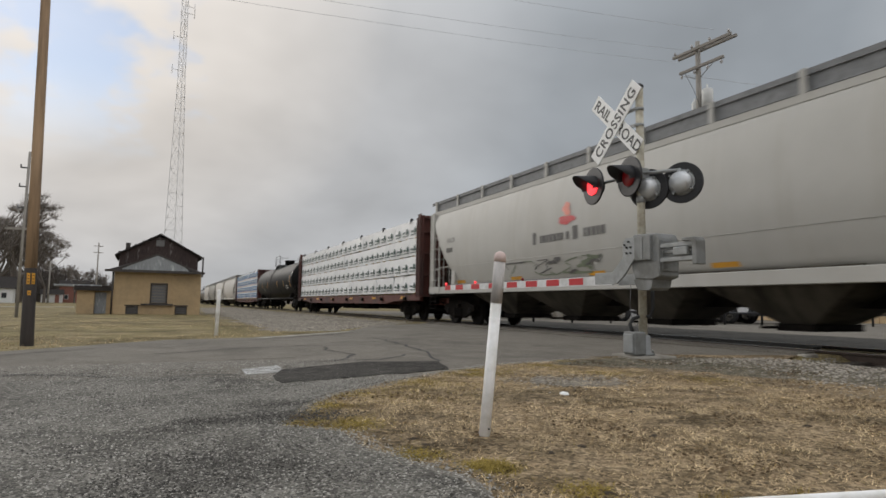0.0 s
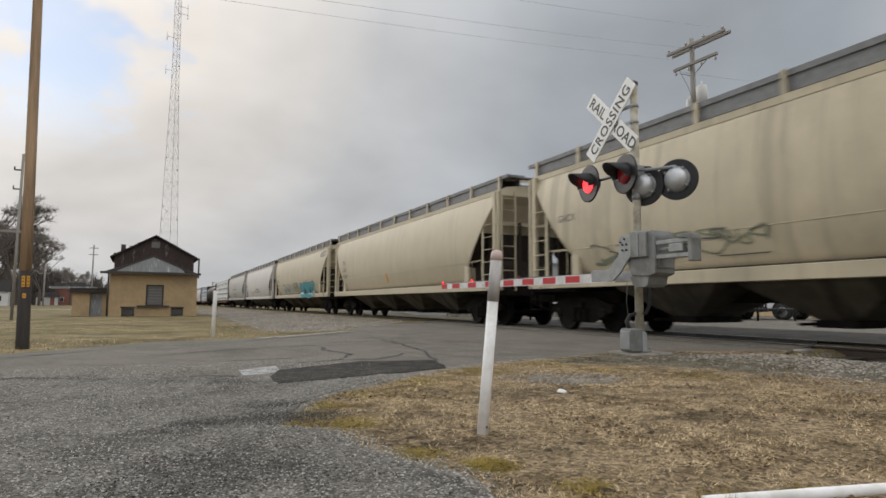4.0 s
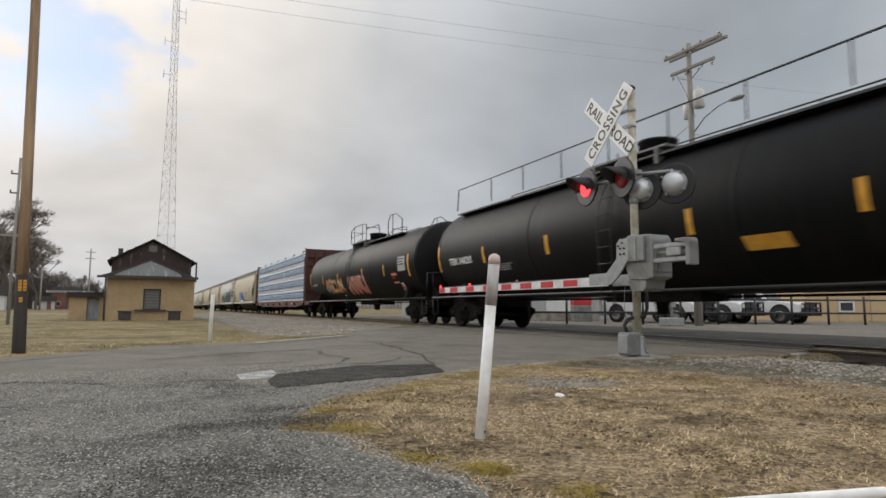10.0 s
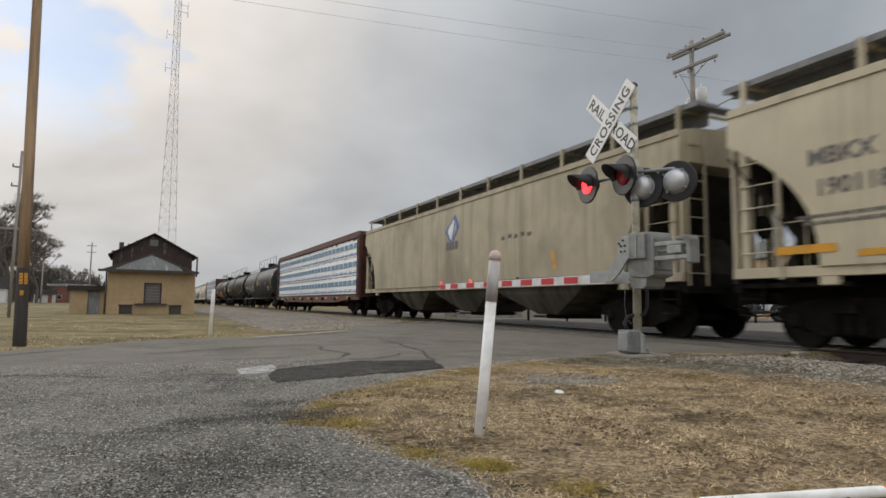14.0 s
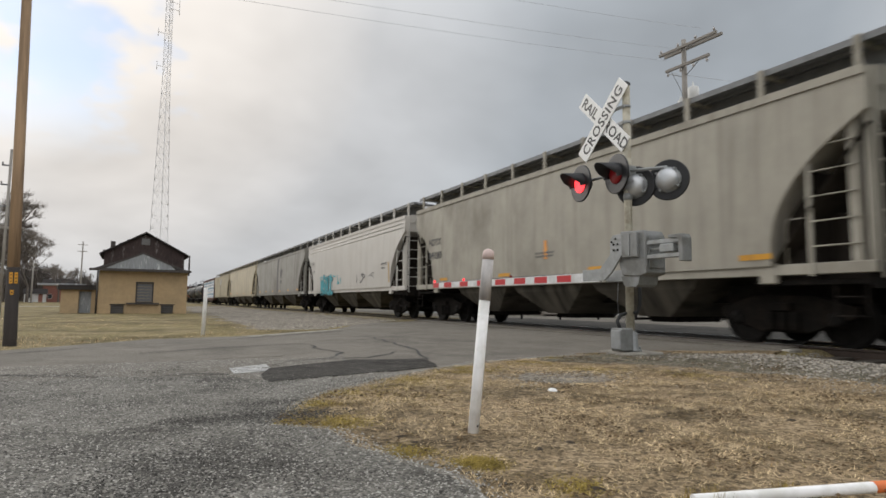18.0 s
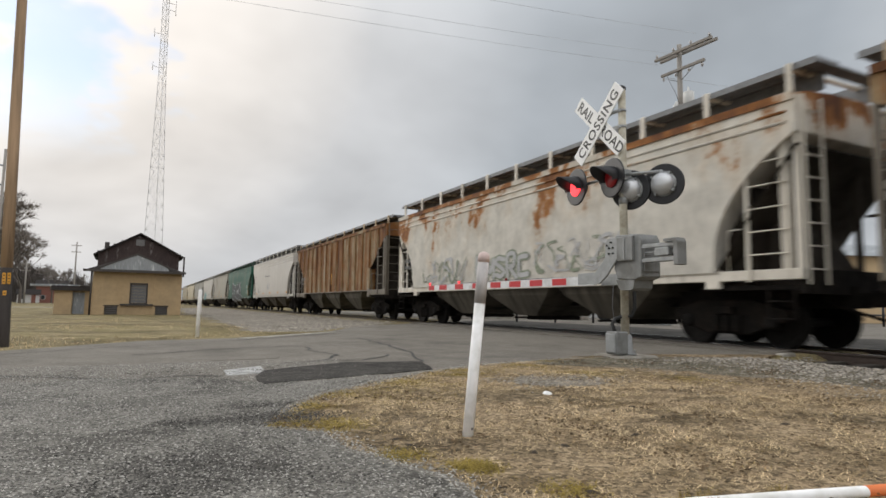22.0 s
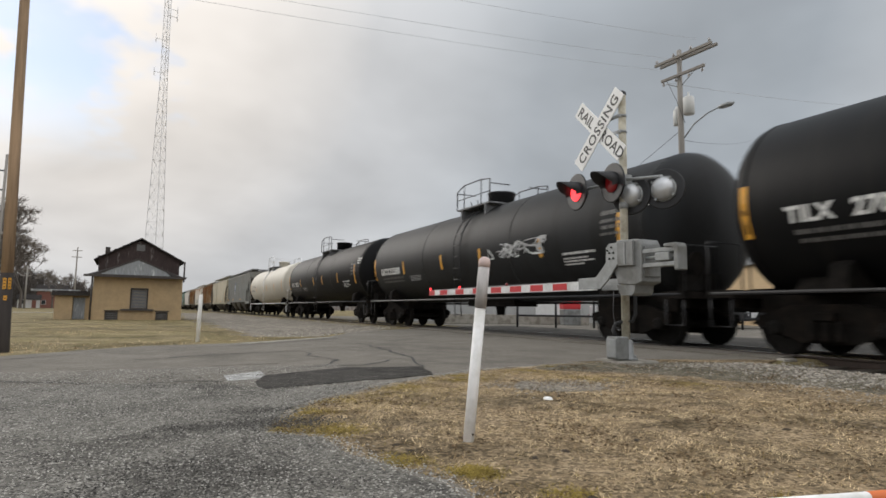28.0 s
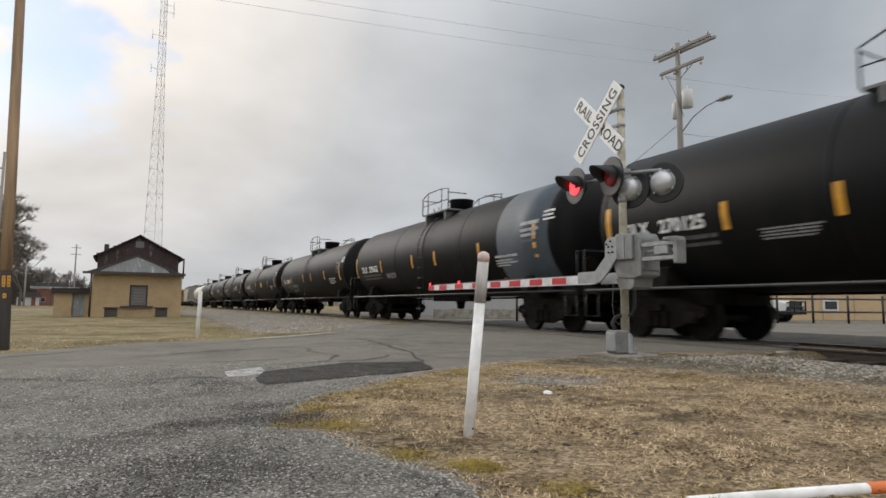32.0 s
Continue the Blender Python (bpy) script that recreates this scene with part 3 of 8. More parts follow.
def drape(name, xs, ys, lift, material, label, edge):
    """A strip of ground cover that follows the land; edge(x, y) tells what it covers."""
    bm = bmesh.new()
    v = {}
    for i in range(len(xs) - 1):
        for k in range(len(ys) - 1):
            if not edge((xs[i] + xs[i + 1]) / 2, (ys[k] + ys[k + 1]) / 2):
                continue
            q = []
            for a, b in ((i, k), (i + 1, k), (i + 1, k + 1), (i, k + 1)):
                if (a, b) not in v:
                    o = noise.noise_vector(Vector((xs[a] * 2, ys[b] * 2, 0))) * 0.08
                    v[(a, b)] = bm.verts.new((xs[a] + o.x, ys[b] + o.y, gz(xs[a], ys[b]) + lift))
                q.append(v[(a, b)])
            bm.faces.new(q)
    return tagged(put(name, done(bm, name), material), label, "gravel", kind="structure")


ISLAND = [(1.15, 2.0), (1.2, 2.28), (0.97, 2.97), (0.94, 3.39), (0.67, 3.66), (1.04, 4.4), (1.46, 4.93), (2.76, 5.94), (3.71, 6.45), (5.8, 6.95), (7.0, 7.0), (8.3, 6.3), (8.3, -3), (1.4, -3)]


def build_ground():
    def sheet(bm):
        xs = [-2500, -600, -150, -60, -30, -15, -6, 0, 3, 5.6, 6.6, 7.6, 8.3, 8.75, 9.2, 15, 30, 60, 150, 600, 2500]
        ys = [-2500, -600, -150, -60, -30, -15, -6, 0, 5.8, 6.0, 6.25, 12, 17, 19, 21, 23, 25, 27, 29, 31, 33, 40, 60, 150, 600, 2500]
        g = [[bm.verts.new((x, y, gz(x, y))) for x in xs] for y in ys]
        for a, b in zip(g, g[1:]):
            for i in range(len(xs) - 1):
                bm.faces.new((a[i], a[i + 1], b[i + 1], b[i]))
    g = part("ground", sheet, "lawn")
    tagged(g, "dry tan winter lawn reaching to the horizon", "ground", kind="structure")
    # the paved lot and road on the near side, its edge round the grass island
    slab("road", [(-40, -44), (-25, -22), (-8, 1.6), (-2.0, 10.0), (0.1, 12.35), (1.6, 12.75), (4.4, 15.4), (6.3, 19.0), (9.3, 21.5),
                  (9.3, 6.38), (8.9, 6.4), (8.2, 6.65), (7.0, 7.05), (5.8, 6.95), (3.71, 6.45), (2.76, 5.94), (1.46, 4.93), (1.04, 4.4), (0.67, 3.66),
                  (0.94, 3.39), (0.97, 2.97), (1.2, 2.28), (1.15, 2.0), (1.25, 0.0), (1.6, -6), (-6, -44)], 0.0, "asphalt", 0.008,
         label="worn grey asphalt road leading over the tracks")
    slab("gravel_apron", [(-3.2, 0.6), (-3.4, 4.6), (-1.3, 6.4), (0.6, 6.15), (1.0, 5.55), (2.0, 5.5), (1.2, 4.75), (0.95, 4.4), (0.62, 3.66), (0.88, 3.39), (0.92, 2.97),
                          (1.14, 2.28), (1.1, 1.9), (1.1, 0.4)], 0.006, "gravel_lot", 0.012, amp=0.07, label="loose grey gravel scattered over the asphalt")
    slab("road_patch", [(0.92, 5.5), (1.18, 6.55), (2.28, 7.2), (3.25, 6.98), (2.9, 6.1), (1.55, 5.65)], 0.009, "tar", 0.02, amp=0.10,
         label="dark fresh asphalt patch beside the grass")
    slab("road_mark", [(0.77, 6.25), (0.77, 6.73), (1.21, 7.05), (1.17, 6.36)], 0.006, "roadpaint", 0.02, amp=0.03, label="worn white painted mark on the road")
    slab("road_mark", [(0.75, 7.9), (0.95, 8.6), (1.75, 8.7), (1.6, 8.0)], 0.004, "asphalt", 0.02, amp=0.05, label="square asphalt repair in the road")
    # crack lines: thin filled seams
    for pts in ([(-2.6, 8.4), (-1.0, 10.2), (0.6, 11.2), (2.4, 12.6), (4.6, 14.6)], [(-1.9, 6.2), (-1.2, 6.9), (-0.6, 6.6), (-0.1, 6.2), (0.4, 6.35), (0.7, 6.2)],
                [(-2.4, 8.2), (-1.9, 7.2), (-1.75, 6.9), (-1.2, 6.9)], [(2.1, 7.5), (2.5, 8.3), (2.3, 9.2), (2.5, 9.9)], [(1.5, 7.3), (2.1, 7.5), (2.6, 7.4), (3.3, 8.2)],
                [(3.2, 7.0), (3.7, 8.6), (4.0, 10.6), (4.1, 12.2)], [(-0.1, 9.0), (0.9, 9.7), (2.2, 10.2), (3.1, 10.1)]):
        def seam(bm, pts=pts):
            line = []
            for (x0, y0), (x1, y1) in zip(pts, pts[1:]):
                for i in range(12):
                    u = i / 12
                    x, y = x0 + (x1 - x0) * u, y0 + (y1 - y0) * u
                    o = noise.noise_vector(Vector((x * 3, y * 3, 5))) * 0.10
                    line.append(Vector((x + o.x, y + o.y, 0)))
            for a, b in zip(line, line[1:]):
                d = (b - a).normalized()
                s = Vector((-d.y, d.x, 0)) * (0.016 + 0.032 * abs(noise.noise(a * 2.3)))
                vs = [bm.verts.new(p + Vector((0, 0, 0.005))) for p in (a - s, a + s, b + s, b - s)]
                bm.faces.new(vs)
        tagged(part("road_crack", seam, "crack"), "dark crack wandering across the asphalt", "crack", "cracks in the road", "structure")
    # the crossing panel between and beside the rails, and the paved yard beyond
    slab("crossing_panel", [(9.3, 6.36), (9.3, 21.5), (10.12, 21.9), (10.12, 6.6)], 0.03, "asphalt", 0.3, amp=0.01, label="asphalt approach flush with the near rail")
    slab("crossing_panel", [(10.34, 6.8), (10.34, 22.0), (11.56, 22.6), (11.56, 7.4)], 0.045, "worn", 0.15, amp=0.01, label="dark asphalt between the rails of the crossing, train shade in its colour")
    slab("yard", [(11.78, 7.6), (11.78, 22.8), (13.5, 25), (13.5, 60), (90, 60), (90, -30), (14.6, -30), (14.4, 7.2), (13.5, 8.2)], 0.0, "asphalt", 0.12,
         label="grey paved yard and street beyond the tracks")
    # Strip beyond the rails, toned down for the shade of the passing train.
    slab("crossing_panel", [(11.78, 6.1), (11.78, 22.6), (13.4, 24.4), (16.6, 25.5), (17.2, 5.2), (14.4, 5.6)], 0.012, "worn", 0.1, amp=0.25, label="asphalt beyond the rails, coloured dark for the train's shade")
    # kerb stub where the approach drops to the ballast
    tagged(part("concrete_kerb", lambda bm: bm_box(bm, 9.26, 9.60, 6.20, 6.35, -0.3, 0.027), "concrete", bevel=0.02), "short concrete kerb end beside the ballast", "kerb", kind="structure")
    # ballast bed
    def bed(bm):
        for y0, y1, prof in ((-60, 6.5, [(-1.9, -0.2), (-1.5, -0.15), (1.5, -0.15), (3.9, -0.12)]), (22.6, 420, [(-2.6, -0.10), (-1.7, -0.03), (1.7, -0.03), (2.6, -0.10)])):
            vs = [[bm.verts.new((TRACK_X + x, y, z)) for x, z in prof] for y in (y0, y1)]
            for i in range(3):
                bm.faces.new((vs[0][i], vs[0][i + 1], vs[1][i + 1], vs[1][i]))
    tagged(part("ballast", bed, "shadebed"), "crushed-stone ballast bed under the track, train shade in its near-black colour", "ballast", kind="structure")
    def verge(x, y):
        w = 0.9 * noise.noise(Vector((x * 0.5, y * 0.5, 0))) + 0.4 * noise.noise(Vector((x * 2, y * 2, 3)))
        return y > 15.6 + max(0, x - 4.0) * 1.3 + w * 0.6 and x > 2.5 + 0.012 * (y - 15) + w
    drape("gravel_verge", list(np.arange(1.5, 8.7, 0.2)), list(np.arange(14, 40, 0.25)) + list(np.arange(40, 90, 2.0)), 0.006, "ballast", "grey gravel verge between lawn and track", verge)
    slab("lawn_soil", ISLAND, -0.003, "soil", 0.02, amp=0.05, label="bare brown soil under the thin dead grass")
    slab("gravel_patch", [(4.6, 6.4), (5.2, 5.6), (5.8, 4.7), (6.2, 3.9), (6.5, 3.0), (6.9, 1.0), (7.2, -3), (8.3, -3), (8.3, 5.9), (8.0, 6.4), (6.9, 6.95), (5.6, 6.85)], -0.001, "grit", 0.02, amp=0.35,
         label="gravel spread round the signal mast")
    slab("soil_bank", [(5.6, 7.0), (7.2, 6.98), (8.2, 6.62), (9.0, 6.40), (9.2, 6.30), (8.5, 5.95), (8.0, 6.2), (6.9, 6.65)], 0.006, "soil", 0.06, amp=0.10, label="brown soil bank at the end of the road edge")
    slab("gravel_patch", [(3.1, 4.75), (3.5, 5.25), (4.2, 5.0), (4.1, 4.5), (3.5, 4.4)], 0.0, "ballast", 0.04, amp=0.12, label="small patch of gravel in the lawn")
    slab("kerb_strip", [(1.7, 12.55), (4.3, 15.05), (4.5, 15.0), (1.9, 12.45)], 0.012, "concrete", 0.05, amp=0.04, label="pale concrete strip along the road edge")


def rock(bm, x, y, z, s, r):
    """A small faceted stone."""
    a = r.random() * 6.28
    pts = []
    for i in range(4):
        b = a + i * 1.5708 + r.uniform(-0.4, 0.4)
        d = s * r.uniform(0.6, 1.1)
        pts.append((x + d * math.cos(b), y + d * math.sin(b), z + s * r.uniform(-0.3, 0.25)))
    return pts + [(x + s * r.uniform(-0.2, 0.2), y + s * r.uniform(-0.2, 0.2), z + s * r.uniform(0.25, 0.55))]


def stones(name, material, spots, label, category):
    """Many loose stones in one mesh; spots: (x, y, z, size)."""
    r = random.Random(3)
    vs, fs = [], []
    for x, y, z, s in spots:
        k = len(vs)
        vs += rock(None, x, y, z, s, r)
        fs += [(k, k + 1, k + 4), (k + 1, k + 2, k + 4), (k + 2, k + 3, k + 4), (k + 3, k, k + 4)]
    me = bpy.data.meshes.new(name)
    me.from_pydata(vs, [], fs)
    return tagged(put(name, me, material), label, category, kind="stuff")


CELLS = {}


def within(x, y, poly):
    """inside(), remembered per 3 cm cell."""
    k = (int(x * 33), int(y * 33), len(poly))
    if k not in CELLS:
        CELLS[k] = inside(x, y, poly)
    return CELLS[k]


def inside(x, y, poly):
    c = False
    for (x0, y0), (x1, y1) in zip(poly, poly[1:] + poly[:1]):
        if (y0 > y) != (y1 > y) and x < (x1 - x0) * (y - y0) / (y1 - y0) + x0:
            c = not c
    return c


BARE = [(4.4, 6.25), (5.1, 5.6), (5.3, 4.6), (5.3, 3.8), (5.3, 3.2), (5.4, 2.0), (5.8, -3), (9.5, -3), (9.5, 6.4), (8.0, 6.5), (6.9, 6.95), (5.6, 6.85)]


def scatter():
    r = random.Random(11)
    spots = []
    while len(spots) < 60000:
        y = 1.2 + 6.5 * r.random() ** 1.5
        x = r.uniform(-3.2, 2.3)
        if within(x, y, ISLAND) or noise.noise(Vector((x * 0.9, y * 0.9, 1))) < r.uniform(-0.9, 0.3):
            continue
        spots.append((x, y, 0.006, r.uniform(0.004, 0.010)))
    # gravel spilled over the lawn's edge
    edge = [p for p in ISLAND if p[1] > 1.9 and p[0] < 7]
    for (x0, y0), (x1, y1) in zip(edge, edge[1:]):
        for i in range(int(620 * math.hypot(x1 - x0, y1 - y0))):
            u = r.random()
            spots.append((x0 + (x1 - x0) * u + r.gauss(0, 0.07), y0 + (y1 - y0) * u + r.gauss(0, 0.07), 0.0, r.uniform(0.004, 0.010)))
    stones("loose_gravel", "chip", spots, "loose grey gravel chips strewn over the lot", "gravel")
    spots = []
    for cx, cy, sx, sy, n in ((0.2, 2.8, 0.26, 0.22, 2300), (0.68, 3.9, 0.18, 0.13, 1300), (0.26, 3.9, 0.12, 0.07, 600), (0.95, 3.85, 0.14, 0.1, 500), (0.0, 2.5, 0.2, 0.1, 700), (0.75, 4.35, 0.16, 0.08, 500)):
        for i in range(n):
            spots.append((r.gauss(cx, sx), r.gauss(cy, sy), 0.007, r.uniform(0.004, 0.010)))
    while len(spots) < 13500:
        y, x = 1.2 + 6.0 * r.random() ** 1.4, r.uniform(-3.0, 1.8)
        if not within(x, y, ISLAND) and noise.noise(Vector((x * 2.6, y * 2.6, 8))) + 0.5 * noise.noise(Vector((x * 8, y * 8, 1))) > r.uniform(0.0, 0.5):
            spots.append((x, y, 0.007, r.uniform(0.004, 0.011)))
    stones("dark_gravel", "darkchip", spots, "dark oily gravel chips in stained spots", "gravel")
    spots = []
    while len(spots) < 19000:
        if r.random() < 0.42:
            x, y = r.uniform(6.6, 9.9), r.uniform(-2, 6.15)
            if r.random() > (x - 6.0) / 2.4:
                continue
            s = r.uniform(0.018, 0.042)
            z = max(gz(x, y), -0.16 if x > 9.05 else -1) + 0.005
        elif r.random() < 0.62:
            x, y = r.uniform(4.2, 8.4), r.uniform(-1, 7.0)
            if (not within(x, y, BARE) and r.random() > 0.08) or noise.noise(Vector((x * 1.4, y * 1.4, 21))) < r.uniform(-0.5, 0.6):
                continue
            s, z = r.uniform(0.008, 0.024) * (0.7 + 0.5 * (x > 6)), 0.0
        elif r.random() < 0.1:
            x, y = r.gauss(3.65, 0.35), r.gauss(4.85, 0.25)
            s, z = r.uniform(0.010, 0.02), 0.0
        else:
            y = 15.5 + 30 * r.random() ** 1.6
            x = r.uniform(2.4 + (y - 15) * 0.05, 9.6)
            if y < 15.6 + (x - 4.2) * 1.4:
                continue
            s, z = r.uniform(0.03, 0.06), gz(x, y)
        spots.append((x, y, z, s))
    stones("ballast_stones", "stone", spots, "coarse pale grey crushed stones beside the track", "ballast")
    spots = []
    while len(spots) < 5000:
        y, x = 7.0 * r.random() ** 1.2, r.uniform(0.7, 8.2)
        if within(x, y, ISLAND) and noise.noise(Vector((x * 1.9, y * 1.9, 14))) + 0.6 * noise.noise(Vector((x * 7, y * 7, 3))) > r.uniform(0.1, 0.6):
            spots.append((x, y, 0.010, r.uniform(0.005, 0.017)))
    stones("leaf_litter", "litter", spots, "dark crumbled leaves and soil crumbs in the dead grass", "leaf litter")
    # lawn blades: short, matted, mostly lying down
    def lawn(name, material, n, test, ln, label, spots=None):
        vs, fs = [], []
        k = 0
        while k < n:
            if spots and r.random() < 0.85:
                cx, cy, cs = r.choice(spots)
                x, y = r.gauss(cx, cs * 0.6), r.gauss(cy, cs * 0.6)
            else:
                y = -0.5 + 7.6 * r.random() ** 1.25
                x = r.uniform(0.6, 9.2)
            if not within(x + r.gauss(0, 0.05), y + r.gauss(0, 0.05), ISLAND) or (within(x, y, BARE) and r.random() > 0.10) or not test(x, y):
                continue
            a, el = r.random() * 6.28, r.uniform(0.0, 0.55)
            l = ln * r.uniform(0.5, 1.3)
            d = Vector((math.cos(a) * math.cos(el), math.sin(a) * math.cos(el), math.sin(el))) * l
            w = Vector((-math.sin(a), math.cos(a), 0)) * r.uniform(0.0016, 0.0034)
            p = Vector((x, y, -0.006))
            i = len(vs)
            vs += [tuple(p - w), tuple(p + w), tuple(p + d)]
            fs.append((i, i + 1, i + 2))
            k += 1
        me = bpy.data.meshes.new(name)
        me.from_pydata(vs, [], fs)
        tagged(put(name, me, material), label, "grass", kind="stuff")
    lawn("dry_grass", "blade", 150000, lambda x, y: 0.8 * noise.noise(Vector((x * 1.1, y * 1.1, 9))) + 0.7 * noise.noise(Vector((x * 4, y * 4, 2))) + 0.4 * noise.noise(Vector((x * 13, y * 13, 5))) > r.uniform(-0.45, 0.35) + 0.2 * max(0, x - 4.5) / 3, 0.036, "matted straw-coloured dead grass on the island")
    moss = ((0.85, 3.9, 0.16), (0.78, 3.62, 0.12), (1.05, 4.25, 0.16), (1.35, 4.7, 0.18), (1.02, 3.55, 0.22), (1.15, 2.75, 0.13), (1.35, 2.4, 0.10), (1.55, 1.95, 0.10), (1.8, 4.6, 0.5), (2.4, 5.1, 0.5), (3.3, 5.9, 0.35), (4.2, 6.1, 0.3), (5.0, 6.55, 0.3), (5.7, 6.7, 0.3), (3.0, 5.75, 0.3), (2.2, 5.35, 0.25), (4.4, 5.3, 0.35), (5.2, 4.4, 0.4), (6.2, 4.0, 0.5))
    def mossy(x, y):
        return r.random() < 0.5 + noise.noise(Vector((x * 3, y * 3, 4)))
    lawn("green_grass", "green", 52000, mossy, 0.030, "patches of olive-yellow moss and winter grass in the lawn", moss)
    # the lawn across the road, in coarser tufts
    vs, fs = [], []
    for i in range(22000):
        y = 10.3 + 30 * r.random() ** 1.7
        x = r.uniform(-0.24 * y - 1.5, 2.9)
        if y < 12.4 + (x - 0.1) * (1.1 if x < 0.1 else 0.55) + r.gauss(0, 0.05) or (abs(x + 1.9) < 0.14 and abs(y - 11.14) < 0.14):
            continue
        if noise.noise(Vector((x * 0.35, y * 0.22, 6))) < r.uniform(-0.25, 0.45):
            continue
        a, l = r.random() * 6.28, r.uniform(0.012, 0.04)
        z = gz(x, y)
        w = r.uniform(0.003, 0.007)
        k = len(vs)
        vs += [(x - w * math.cos(a), y - w * math.sin(a), z), (x + w * math.cos(a), y + w * math.sin(a), z), (x + r.gauss(0, 0.02), y + r.gauss(0, 0.02), z + l)]
        fs.append((k, k + 1, k + 2))
    me = bpy.data.meshes.new("far_lawn_grass")
    me.from_pydata(vs, [], fs)
    tagged(put("far_lawn_grass", me, "blade"), "tufted straw-coloured grass on the lawn across the road", "grass", kind="stuff")
    # tufts beside the fallen pole
    def tuft(bm):
        for i in range(40):
            a, l = r.random() * 6.28, r.uniform(0.03, 0.075)
            p = Vector((r.gauss(0, 0.02), r.gauss(0, 0.02), 0))
            q = p + Vector((math.cos(a) * l * 0.35, math.sin(a) * l * 0.35, l))
            w = Vector((-math.sin(a), math.cos(a), 0)) * 0.0018
            bm.faces.new([bm.verts.new(v) for v in (p - w, p + w, q)])
    t = tagged(part("grass_tuft", tuft, "green", key="grass_tuft"), "small green grass tuft beside the striped pole", "grass tuft", "tufts by the pole")
    t.matrix_basis = pose(1.84, 1.64, -0.008)
    for x, y in ((1.93, 1.62), (2.25, 1.55), (1.88, 1.54)):
        copy_thing(t, pose(x, y, -0.008, 0, 0, r.uniform(0, 360)))
    # dark clods and one pale stone
    c0 = None
    for x, y in ((1.25, 3.04), (1.27, 2.88), (1.78, 2.51), (2.01, 2.56), (2.99, 3.27), (3.25, 3.35), (3.7, 2.48), (1.61, 1.89), (2.56, 2.62)):
        def clod(bm):
            secs = []
            for z, q in ((0, 1.0), (0.012, 0.95), (0.022, 0.6), (0.028, 0.15)):
                secs.append([((0.036 + 0.014 * math.sin(3 * a + 1)) * q * math.cos(a), (0.017 + 0.008 * math.sin(2 * a)) * q * math.sin(a), z * 0.7) for a in np.linspace(0, 6.2832, 12)[:-1]])
            bm_loft(bm, secs, smooth=False)
        if c0 is None:
            c0 = tagged(part("dirt_clod", clod, "clod"), "dark clump of dirt and dead leaves on the ground", "dirt clod", "clods on the ground")
            c0.matrix_basis = pose(x, y, -0.012)
        else:
            copy_thing(c0, pose(x, y, -0.012 if inside(x, y, ISLAND) else 0.006, 0, 0, r.uniform(0, 360)))
    s = tagged(part("pale_stone", lambda bm: bm_lathe(bm, [(0, 0.03), (0.015, 0.045), (0.03, 0.03), (0.034, 0.004)], "z", 7, smooth=False), "signwhite"), "small pale stone lying in the grass", "stone")
    s.matrix_basis = pose(3.05, 4.12, -0.015, 8, 4, 0)


def build_track():
    def railprof(bm, x):
        prof = [(-0.07, -0.17), (0.07, -0.17), (0.07, -0.158), (0.012, -0.14), (0.010, -0.045), (0.036, -0.035), (0.036, -0.004), (-0.036, -0.004), (-0.036, -0.035), (-0.010, -0.045), (-0.012, -0.14), (-0.07, -0.158)]
        bm_loft(bm, [[(x + a, y, RAIL_Z + b) for a, b in prof] for y in (-120, 420)], smooth=False)
    for s in (-0.755, 0.755):
        ra = tagged(part("rail", lambda bm: railprof(bm, TRACK_X + s), "rail"), "rusty steel rail with a worn bright top", "rail", "rails of the track", "structure")
        part("rail_head", lambda bm: bm_box(bm, TRACK_X + s - 0.034, TRACK_X + s + 0.034, -120, 420, RAIL_Z - 0.003, RAIL_Z), "railtop", ra, "polished running surface")
    ties = tagged(empty("crossties"), "dark creosoted wooden crossties under the rails", "crossties", kind="structure")
    def one(bm):
        bm_box(bm, -1.3, 1.3, -0.115, 0.115, -0.17, 0.0)
    n = 0
    for y in np.arange(-16, 6.1, 0.52):
        put("crosstie", mesh("crosstie", one, 0.01), "tie", ties, pose(TRACK_X + rng.uniform(-0.05, 0.05), y, RAIL_Z - 0.14, 0, 0, rng.uniform(-1, 1)))
    for y in np.arange(22.9, 100, 0.52):
        put("crosstie", mesh("crosstie", one, 0.01), "tie", ties, pose(TRACK_X + rng.uniform(-0.05, 0.05), y, RAIL_Z - 0.14, 0, 0, rng.uniform(-1, 1)))


build_ground()
build_track()


# ---- crossing signal ----
def facing(x, y, z, nx, ny):
    """A frame whose +z looks along (nx, ny), +y up, +x to the viewer's right."""
    n = Vector((nx, ny, 0)).normalized()
    r = Vector((-n.y, n.x, 0))
    return Matrix(((r.x, 0, n.x, x), (r.y, 0, n.y, y), (0, 1, 0, z), (0, 0, 0, 1)))


def flat_text(name, body, size, parent, m, material, bold=0.0, space=1.0, label=""):
    vs, fs = text_mesh(body, size, bold, space)
    me = bpy.data.meshes.new(name)
    xs = [v[0] for v in vs]
    ys = [v[1] for v in vs]
    cx, cy = (min(xs) + max(xs)) / 2, (min(ys) + max(ys)) / 2
    me.from_pydata([(v[0] - cx, v[1] - cy, 0) for v in vs], [], fs)
    return put(name, me, material, parent, m, label)


